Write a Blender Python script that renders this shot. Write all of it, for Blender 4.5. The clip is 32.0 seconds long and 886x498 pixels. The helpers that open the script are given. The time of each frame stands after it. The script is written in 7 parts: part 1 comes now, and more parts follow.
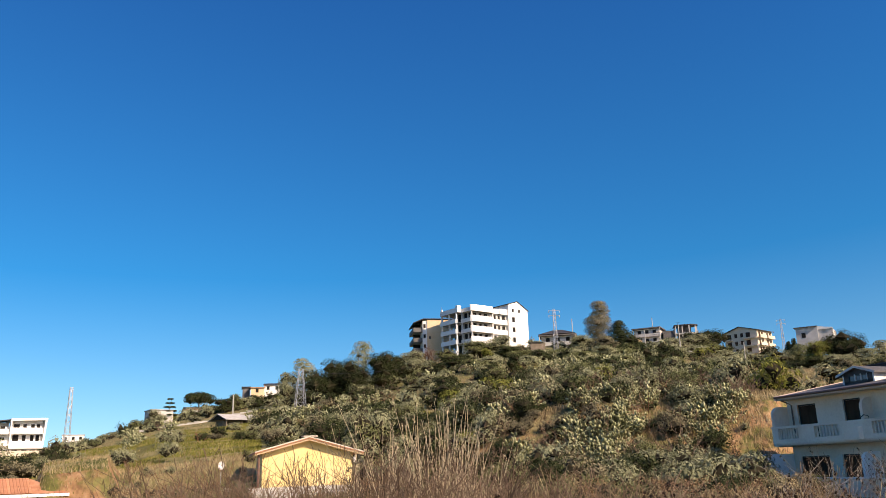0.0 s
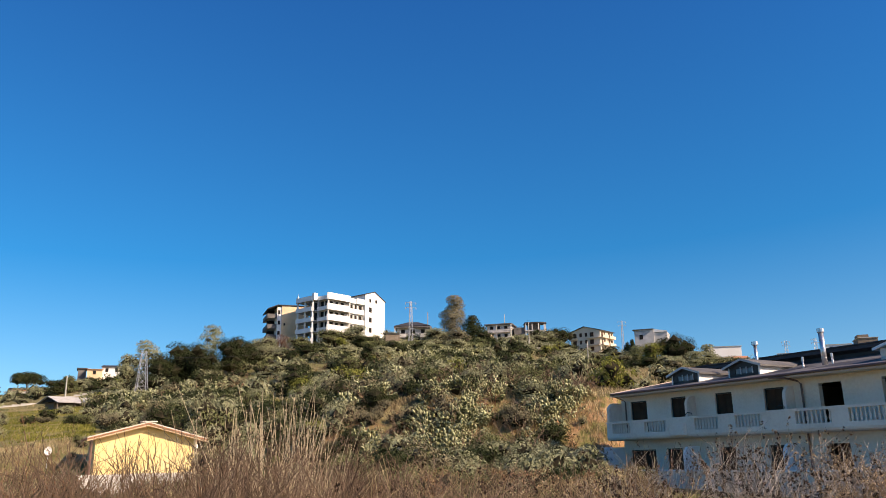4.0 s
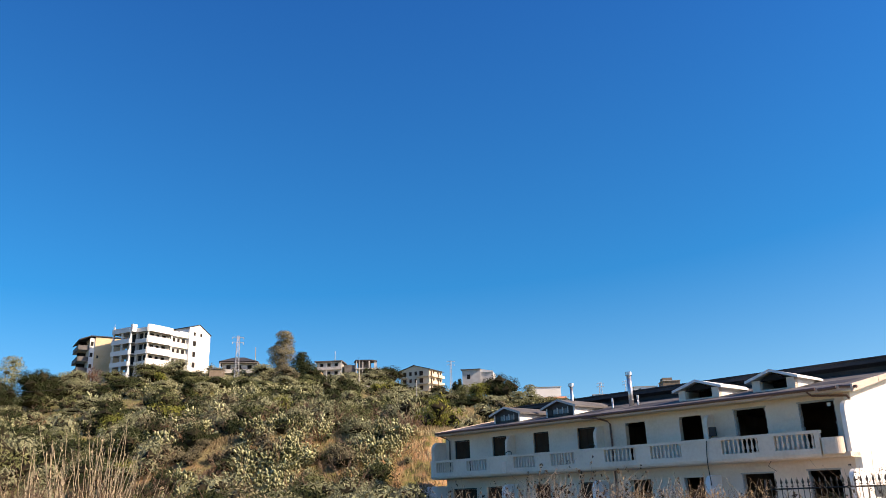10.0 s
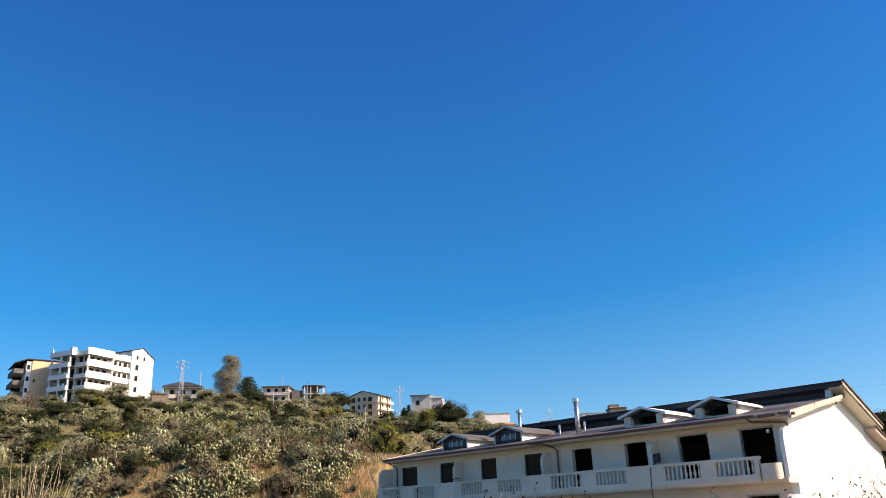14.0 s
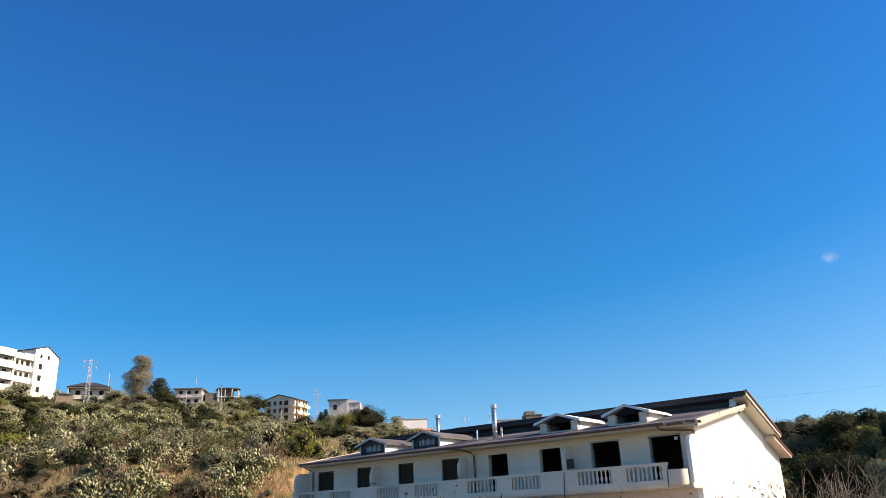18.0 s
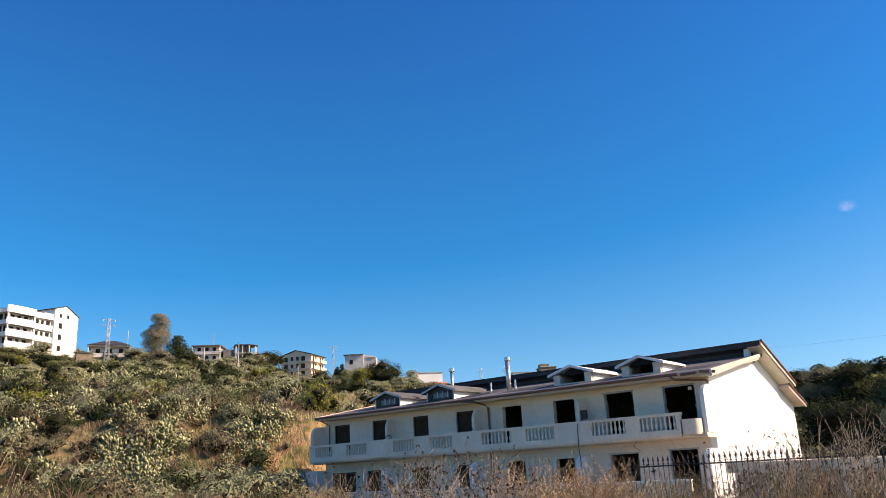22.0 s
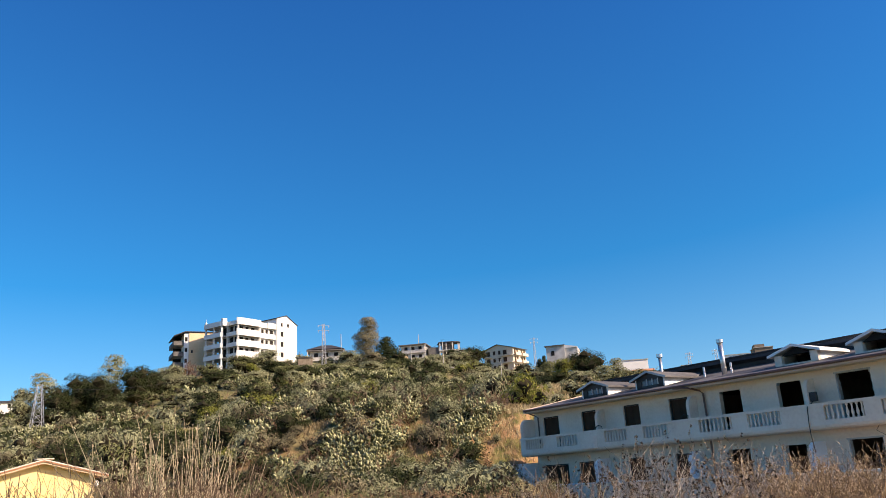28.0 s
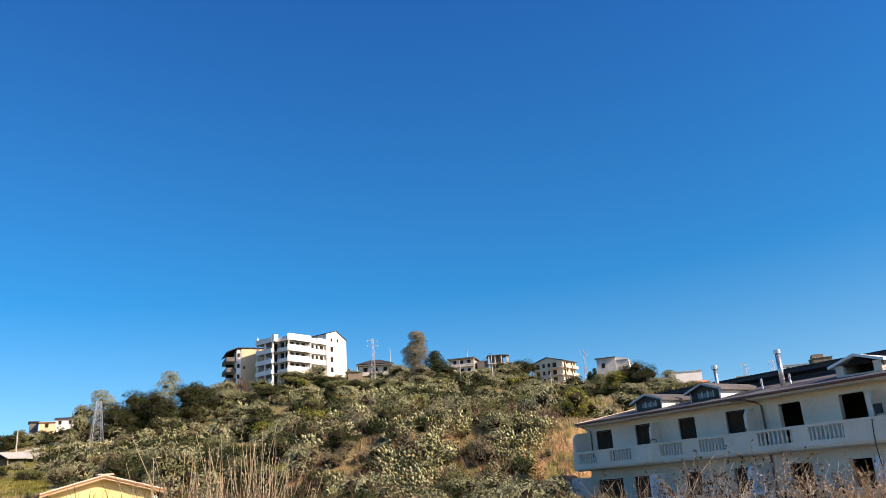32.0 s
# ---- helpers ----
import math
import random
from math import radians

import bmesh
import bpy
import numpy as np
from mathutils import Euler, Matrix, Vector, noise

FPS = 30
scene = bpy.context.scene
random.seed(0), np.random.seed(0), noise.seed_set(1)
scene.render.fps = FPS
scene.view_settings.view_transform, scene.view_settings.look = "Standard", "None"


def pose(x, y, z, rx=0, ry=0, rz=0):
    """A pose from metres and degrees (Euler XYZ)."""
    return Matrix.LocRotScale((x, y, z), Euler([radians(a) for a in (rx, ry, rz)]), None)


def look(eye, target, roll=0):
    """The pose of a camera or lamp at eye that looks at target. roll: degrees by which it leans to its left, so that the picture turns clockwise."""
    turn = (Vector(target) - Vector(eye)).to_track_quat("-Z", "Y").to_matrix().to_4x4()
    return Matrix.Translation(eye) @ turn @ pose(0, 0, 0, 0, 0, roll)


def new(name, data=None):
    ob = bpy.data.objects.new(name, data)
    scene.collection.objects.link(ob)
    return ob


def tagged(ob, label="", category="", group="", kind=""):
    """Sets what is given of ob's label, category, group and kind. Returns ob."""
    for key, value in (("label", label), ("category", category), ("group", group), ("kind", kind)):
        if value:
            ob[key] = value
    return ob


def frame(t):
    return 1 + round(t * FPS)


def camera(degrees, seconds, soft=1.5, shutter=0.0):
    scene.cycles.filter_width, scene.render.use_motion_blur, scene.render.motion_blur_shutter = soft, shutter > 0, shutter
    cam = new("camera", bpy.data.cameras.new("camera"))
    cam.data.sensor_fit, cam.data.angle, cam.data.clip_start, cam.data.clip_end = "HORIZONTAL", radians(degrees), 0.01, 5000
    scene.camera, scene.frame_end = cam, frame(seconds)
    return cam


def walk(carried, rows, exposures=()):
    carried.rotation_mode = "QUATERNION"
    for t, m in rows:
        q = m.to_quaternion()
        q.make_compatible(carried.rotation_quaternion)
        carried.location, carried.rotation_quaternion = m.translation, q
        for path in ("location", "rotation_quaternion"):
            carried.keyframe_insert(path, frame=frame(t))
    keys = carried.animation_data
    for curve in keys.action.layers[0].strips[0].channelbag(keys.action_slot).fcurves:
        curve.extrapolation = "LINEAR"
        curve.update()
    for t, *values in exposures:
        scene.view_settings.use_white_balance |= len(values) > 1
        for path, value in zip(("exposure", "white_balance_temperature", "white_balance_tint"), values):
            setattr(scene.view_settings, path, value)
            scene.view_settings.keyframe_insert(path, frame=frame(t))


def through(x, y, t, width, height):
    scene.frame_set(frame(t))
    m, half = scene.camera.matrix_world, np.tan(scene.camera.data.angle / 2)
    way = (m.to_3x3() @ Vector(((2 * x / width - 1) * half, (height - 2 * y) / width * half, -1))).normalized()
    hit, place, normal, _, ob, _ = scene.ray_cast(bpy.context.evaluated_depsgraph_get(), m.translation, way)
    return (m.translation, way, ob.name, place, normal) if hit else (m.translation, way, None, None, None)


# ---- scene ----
cam = camera(59.0, 32.0, soft=0.6)
EYE = 1.7
# seconds, place, pitch + 90, roll, heading: the camera turns almost where it stands, swaying a little
ROWS = [
    (0, -0.065, 0.213, 1.735, 105.495, 1.479, 0.333),
    (0.5, -0.070, 0.247, 1.743, 105.372, 1.078, -1.113),
    (1, -0.040, 0.255, 1.738, 105.281, 1.128, -2.452),
    (1.5, -0.026, 0.267, 1.727, 105.120, 1.204, -4.111),
    (2, -0.044, 0.285, 1.719, 105.130, 1.278, -5.420),
    (2.5, -0.024, 0.301, 1.717, 105.007, 1.079, -6.803),
    (3, -0.021, 0.320, 1.727, 104.920, 1.079, -7.904),
    (3.5, 0.008, 0.265, 1.735, 104.671, 0.849, -9.041),
    (5.5, -0.049, 0.098, 1.641, 104.839, 0.858, -15.159),
    (6, -0.035, 0.007, 1.639, 105.115, 0.755, -16.935),
    (6.5, -0.045, -0.049, 1.628, 105.576, 0.646, -18.786),
    (7, -0.061, -0.017, 1.653, 105.919, 0.633, -20.246),
    (7.5, -0.083, -0.031, 1.655, 106.108, 0.831, -20.633),
    (8, -0.067, -0.059, 1.662, 106.264, 0.979, -21.055),
    (8.5, -0.063, -0.092, 1.693, 106.479, 1.147, -21.554),
    (9, -0.045, -0.084, 1.714, 106.728, 1.399, -21.939),
    (9.5, -0.006, -0.054, 1.720, 106.998, 1.639, -22.338),
    (10, 0.016, -0.069, 1.734, 107.054, 1.528, -22.620),
    (10.5, 0.031, -0.068, 1.758, 107.059, 1.533, -23.128),
    (11, 0.020, -0.078, 1.776, 107.026, 1.624, -23.703),
    (11.5, 0.006, -0.110, 1.766, 107.225, 1.713, -23.853),
    (12, -0.024, -0.211, 1.761, 107.443, 1.588, -24.637),
    (12.5, 0.010, -0.178, 1.762, 107.640, 1.585, -25.761),
    (13, 0.034, -0.160, 1.735, 108.041, 1.637, -26.143),
    (13.5, 0.011, -0.196, 1.744, 108.407, 1.746, -26.285),
    (14, 0.031, -0.176, 1.714, 108.792, 1.835, -26.257),
    (14.5, 0.015, -0.229, 1.690, 109.021, 1.776, -26.511),
    (16.5, -0.059, -0.184, 1.684, 108.279, 2.037, -28.958),
    (17, -0.097, -0.217, 1.687, 108.945, 1.877, -29.261),
    (17.5, -0.154, -0.282, 1.670, 109.084, 1.567, -30.547),
    (18, -0.171, -0.320, 1.652, 108.982, 1.886, -32.213),
    (18.5, -0.111, -0.290, 1.644, 108.491, 1.897, -33.052),
    (19, -0.042, -0.234, 1.635, 108.128, 1.799, -33.176),
    (19.5, -0.078, -0.318, 1.619, 107.807, 1.289, -33.374),
    (20, -0.076, -0.331, 1.624, 107.567, 1.318, -33.616),
    (20.5, -0.015, -0.286, 1.617, 106.888, 1.537, -33.479),
    (21, 0.041, -0.238, 1.640, 106.392, 1.812, -32.918),
    (21.5, 0.069, -0.175, 1.665, 105.943, 2.115, -31.992),
    (22, 0.064, -0.122, 1.663, 105.741, 2.412, -31.031),
    (22.5, 0.113, -0.039, 1.714, 105.692, 2.762, -29.555),
    (23, 0.117, 0.011, 1.705, 106.174, 2.943, -27.957),
    (23.5, 0.091, -0.003, 1.706, 106.380, 3.241, -26.181),
    (24, 0.082, 0.015, 1.692, 106.427, 3.152, -25.076),
    (24.5, 0.069, 0.009, 1.680, 106.399, 3.298, -23.848),
    (25, 0.046, 0.025, 1.690, 106.396, 3.410, -22.613),
    (25.5, 0.051, 0.066, 1.679, 106.355, 3.461, -21.085),
    (27.5, 0.102, 0.268, 1.704, 105.925, 3.213, -16.588),
    (28, 0.106, 0.263, 1.713, 105.895, 3.407, -16.243),
    (28.5, 0.079, 0.313, 1.727, 105.872, 3.619, -15.034),
    (29, 0.071, 0.274, 1.723, 106.170, 3.751, -14.032),
    (29.5, 0.080, 0.214, 1.717, 106.507, 3.420, -13.818),
    (30, 0.062, 0.233, 1.735, 106.752, 3.387, -13.925),
    (30.5, 0.059, 0.229, 1.737, 106.880, 3.414, -13.823),
    (31, 0.044, 0.266, 1.729, 106.885, 3.419, -13.781),
    (31.5, 0.046, 0.282, 1.729, 107.112, 3.543, -13.193),
    (32, 0.029, 0.275, 1.739, 107.084, 3.444, -12.666),
]
EXPOSURES = [(t, e + 0.5, 8500, 21) for t, e in ((0.0, -0.1), (3.0, -0.1), (6.0, 0.05), (12.0, 0.1), (20.0, 0.15), (25.0, 0.1), (32.0, 0.08))]
walk(cam, [(t, pose(x, y, z, rx, ry, rz)) for t, x, y, z, rx, ry, rz in ROWS], EXPOSURES)

# ---- light: a clear winter sky, the sun low over the right shoulder ----
SUN_TO = Vector((0.75, -0.66, 0.0)).normalized()
SUN_ELEVATION = radians(33)
world = bpy.data.worlds.new("sky")
scene.world = world
world.use_nodes = True
wn, wl = world.node_tree.nodes, world.node_tree.links
sky = wn.new("ShaderNodeTexSky")
sky.sky_type = "NISHITA"
sky.sun_disc = False
sky.sun_elevation = SUN_ELEVATION
sky.sun_rotation = math.atan2(SUN_TO.x, SUN_TO.y)
sky.altitude, sky.air_density, sky.dust_density, sky.ozone_density = 0, 1.0, 1.0, 3.0
# the haze at the horizon is thin: the sky is looked up a little higher than it stands
sky_dir, sky_lift, sky_unit = wn.new("ShaderNodeTexCoord"), wn.new("ShaderNodeVectorMath"), wn.new("ShaderNodeVectorMath")
sky_lift.operation, sky_unit.operation = "ADD", "NORMALIZE"
sky_lift.inputs[1].default_value = (0, 0, 0.09)
wl.new(sky_dir.outputs["Generated"], sky_lift.inputs[0])
wl.new(sky_lift.outputs[0], sky_unit.inputs[0])
wl.new(sky_unit.outputs[0], sky.inputs["Vector"])
tint = wn.new("ShaderNodeHueSaturation")
# deep blue above, paler and greener towards the horizon
sky_z = wn.new("ShaderNodeSeparateXYZ")
wl.new(sky_dir.outputs["Generated"], sky_z.inputs[0])
for socket, low, high in (("Saturation", 1.50, 1.62), ("Hue", 0.498, 0.512)):
    fade = wn.new("ShaderNodeMapRange")
    fade.inputs[1].default_value, fade.inputs[2].default_value = 0.10, 0.56
    fade.inputs[3].default_value, fade.inputs[4].default_value = low, high
    wl.new(sky_z.outputs["Z"], fade.inputs[0])
    wl.new(fade.outputs[0], tint.inputs[socket])
wl.new(sky.outputs["Color"], tint.inputs["Color"])
wl.new(tint.outputs["Color"], wn["Background"].inputs["Color"])
wn["Background"].inputs["Strength"].default_value = 0.15
sun_data = bpy.data.lights.new("sun", "SUN")
sun_data.energy, sun_data.angle, sun_data.color = 4.9, radians(0.53), (1.0, 0.93, 0.82)
sun = new("sun", sun_data)
sun.matrix_world = look((0, 0, 0), tuple(-(SUN_TO * math.cos(SUN_ELEVATION) + Vector((0, 0, math.sin(SUN_ELEVATION))))))

# ---- materials ----
def material(name, colors, scale=3.0, rough=0.85, bump=0.15, bump_scale=40.0, metal=0.0, vary=0.0, fine=0.35, island=0.0, spec=0.3):
    """A surface of two to four colours mixed by noise at two scales, with a fine relief. vary: lightness from object to object; island: from piece to piece."""
    m = bpy.data.materials.new(name)
    m.use_nodes = True
    nt = m.node_tree
    n, l = nt.nodes, nt.links
    bsdf = n["Principled BSDF"]
    geo = n.new("ShaderNodeTexCoord")
    big = n.new("ShaderNodeTexNoise")
    big.inputs["Scale"].default_value = scale
    big.inputs["Detail"].default_value = 6
    l.new(geo.outputs["Object"], big.inputs["Vector"])
    small = n.new("ShaderNodeTexNoise")
    small.inputs["Scale"].default_value = scale * 14
    small.inputs["Detail"].default_value = 3
    l.new(geo.outputs["Object"], small.inputs["Vector"])
    mixf = n.new("ShaderNodeMix")
    mixf.inputs[0].default_value = fine
    l.new(big.outputs["Fac"], mixf.inputs[2])
    l.new(small.outputs["Fac"], mixf.inputs[3])
    ramp = n.new("ShaderNodeValToRGB")
    els = ramp.color_ramp.elements
    while len(els) < len(colors):
        els.new(0.5)
    for i, c in enumerate(colors):
        els[i].position = 0.34 + 0.32 * i / max(1, len(colors) - 1)
        els[i].color = (*c, 1)
    l.new(mixf.outputs[0], ramp.inputs["Fac"])
    out = ramp.outputs["Color"]
    if vary or island:
        hsv = n.new("ShaderNodeHueSaturation")
        rng = n.new("ShaderNodeMapRange")
        amount = vary or island
        rng.inputs[3].default_value, rng.inputs[4].default_value = 1 - amount, 1 + amount
        if vary:
            l.new(n.new("ShaderNodeObjectInfo").outputs["Random"], rng.inputs[0])
        else:
            l.new(n.new("ShaderNodeNewGeometry").outputs["Random Per Island"], rng.inputs[0])
        l.new(rng.outputs[0], hsv.inputs["Value"])
        l.new(out, hsv.inputs["Color"])
        out = hsv.outputs["Color"]
    l.new(out, bsdf.inputs["Base Color"])
    bsdf.inputs["Roughness"].default_value = rough
    bsdf.inputs["Metallic"].default_value = metal
    bsdf.inputs["Specular IOR Level"].default_value = spec
    if bump:
        b = n.new("ShaderNodeBump")
        b.inputs["Strength"].default_value = bump
        b.inputs["Distance"].default_value = 0.02
        bn = n.new("ShaderNodeTexNoise")
        bn.inputs["Scale"].default_value = bump_scale
        bn.inputs["Detail"].default_value = 4
        l.new(geo.outputs["Object"], bn.inputs["Vector"])
        l.new(bn.outputs["Fac"], b.inputs["Height"])
        l.new(b.outputs["Normal"], bsdf.inputs["Normal"])
    return m


def leaf_material(name, colors, scale=0.6, island=0.17, rough=0.75, through=0.1):
    m = material(name, colors, scale=scale, rough=rough, bump=0, island=island, fine=0.2, spec=0.08)
    n, l = m.node_tree.nodes, m.node_tree.links
    if through:
        bsdf = n["Principled BSDF"]
        tr = n.new("ShaderNodeBsdfTranslucent")
        l.new(bsdf.inputs["Base Color"].links[0].from_socket, tr.inputs["Color"])
        mix = n.new("ShaderNodeMixShader")
        mix.inputs[0].default_value = through
        l.new(bsdf.outputs[0], mix.inputs[1])
        l.new(tr.outputs[0], mix.inputs[2])
        l.new(mix.outputs[0], n["Material Output"].inputs["Surface"])
    return m


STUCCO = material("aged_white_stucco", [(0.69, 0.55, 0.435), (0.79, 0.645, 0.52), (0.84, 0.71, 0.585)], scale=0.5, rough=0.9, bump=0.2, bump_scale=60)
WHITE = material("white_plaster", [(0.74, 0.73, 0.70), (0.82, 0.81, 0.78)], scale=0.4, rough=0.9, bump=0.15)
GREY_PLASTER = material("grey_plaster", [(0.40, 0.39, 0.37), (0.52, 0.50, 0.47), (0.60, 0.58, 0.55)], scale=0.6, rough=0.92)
CONCRETE = material("concrete", [(0.30, 0.29, 0.27), (0.42, 0.41, 0.38), (0.52, 0.50, 0.47)], scale=0.7, rough=0.95, bump=0.3)
YELLOW = material("yellow_plaster", [(0.76, 0.55, 0.24), (0.82, 0.62, 0.29), (0.85, 0.67, 0.36)], scale=0.4, rough=0.9)
BEIGE = material("beige_plaster", [(0.58, 0.48, 0.36), (0.65, 0.55, 0.43), (0.69, 0.60, 0.49)], scale=0.2, rough=0.9)
ORANGE = material("orange_plaster", [(0.64, 0.44, 0.25), (0.70, 0.51, 0.32), (0.74, 0.57, 0.38)], scale=0.2, rough=0.9)
# brick darkened so that the rooms' shade is already in its colour
ROOM_SHADE_BRICK = material("room_shade_brick", [(0.10, 0.055, 0.035), (0.16, 0.09, 0.06), (0.20, 0.13, 0.09)], scale=1.2, rough=0.95)
DARK_VOID = material("dark_interior", [(0.012, 0.011, 0.010), (0.022, 0.02, 0.018)], scale=2, rough=0.9)
SHUTTER = material("brown_shutter", [(0.050, 0.028, 0.018), (0.075, 0.042, 0.027)], scale=2, rough=0.75, spec=0.1)
FRAME_DARK = material("dark_frame", [(0.03, 0.028, 0.026), (0.05, 0.045, 0.042)], scale=2, rough=0.5)
SHEET = material("grey_roof_sheathing", [(0.075, 0.073, 0.073), (0.12, 0.115, 0.112), (0.18, 0.172, 0.166)], scale=0.35, rough=0.85)
BITUMEN = material("dark_bitumen", [(0.035, 0.035, 0.04), (0.06, 0.06, 0.065)], scale=0.5, rough=0.75)
GUTTER = material("brown_gutter", [(0.13, 0.065, 0.05), (0.18, 0.10, 0.08)], scale=2, rough=0.45, spec=0.5)
STEEL = material("stainless_steel", [(0.55, 0.55, 0.55), (0.66, 0.66, 0.66)], scale=3, rough=0.3, metal=0.9, bump=0)
GALV = material("galvanised_steel", [(0.42, 0.43, 0.44), (0.56, 0.57, 0.58)], scale=2, rough=0.5, metal=0.5, bump=0)
IRON = material("black_iron", [(0.015, 0.015, 0.016), (0.03, 0.028, 0.027)], scale=4, rough=0.5)
TILE = material("terracotta_tile", [(0.42, 0.17, 0.09), (0.52, 0.23, 0.12), (0.56, 0.30, 0.18)], scale=1.5, rough=0.85, vary=0.15)
BARK = material("bark", [(0.08, 0.06, 0.045), (0.14, 0.11, 0.085), (0.2, 0.165, 0.13)], scale=2, rough=0.95, bump=0.5)
TIMBER = material("weathered_timber", [(0.16, 0.125, 0.09), (0.25, 0.20, 0.155)], scale=1.2, rough=0.9)
CABLE = material("cable", [(0.02, 0.02, 0.02), (0.035, 0.035, 0.035)], scale=2, rough=0.6, bump=0)

SHRUB = leaf_material("shrub_leaves", [(0.063, 0.074, 0.030), (0.122, 0.132, 0.056), (0.21, 0.213, 0.098)], through=0.12)
OLIVE = leaf_material("olive_leaves", [(0.13, 0.14, 0.078), (0.23, 0.238, 0.135), (0.35, 0.348, 0.215)], through=0.12)
DARK_LEAF = leaf_material("dark_leaves", [(0.016, 0.023, 0.009), (0.032, 0.042, 0.016), (0.06, 0.072, 0.028)])
BRIGHT_LEAF = leaf_material("bright_green_leaves", [(0.11, 0.13, 0.025), (0.18, 0.19, 0.042), (0.26, 0.25, 0.065)], through=0.2)
BRONZE_LEAF = leaf_material("bronze_leaves", [(0.115, 0.102, 0.060), (0.18, 0.16, 0.098), (0.265, 0.235, 0.15)])
CACTUS = leaf_material("cactus_pads", [(0.15, 0.165, 0.085), (0.30, 0.31, 0.17), (0.52, 0.51, 0.31)], scale=1.6, island=0.5, rough=0.6, through=0.0)
STRAW = leaf_material("dry_straw", [(0.24, 0.18, 0.095), (0.35, 0.27, 0.15), (0.46, 0.38, 0.23)], scale=0.5, through=0.15)
TWIG = leaf_material("dry_twigs", [(0.10, 0.063, 0.042), (0.19, 0.125, 0.085), (0.34, 0.25, 0.175)], scale=0.6, through=0.0)
BRUSH = leaf_material("brown_brush", [(0.075, 0.048, 0.032), (0.135, 0.09, 0.06), (0.23, 0.16, 0.11)], scale=0.6, through=0.0)
PALE_STEM = leaf_material("pale_grey_stems", [(0.24, 0.195, 0.15), (0.36, 0.30, 0.24), (0.48, 0.42, 0.35)], scale=0.6, through=0.0)
RUSSET = leaf_material("russet_twigs", [(0.13, 0.06, 0.035), (0.21, 0.105, 0.06), (0.29, 0.165, 0.10)], scale=0.6, through=0.0)
GRASS = leaf_material("green_grass", [(0.10, 0.105, 0.022), (0.165, 0.165, 0.036), (0.27, 0.245, 0.075)], scale=0.4)


RUST_LEAF = leaf_material("rust_brown_dead_leaves", [(0.17, 0.095, 0.05), (0.27, 0.16, 0.09), (0.37, 0.24, 0.14)], scale=0.8)
# twig brown taken near black: the shade inside crowns is in this colour
INNER_SHADE = material("inner_twig_shade", [(0.022, 0.019, 0.011), (0.045, 0.038, 0.024)], scale=3, rough=0.95, bump=0.6, bump_scale=12, spec=0.05)
GOLD = leaf_material("golden_dead_leaves", [(0.29, 0.20, 0.115), (0.44, 0.32, 0.195), (0.57, 0.45, 0.30)], scale=0.8, through=0.1)


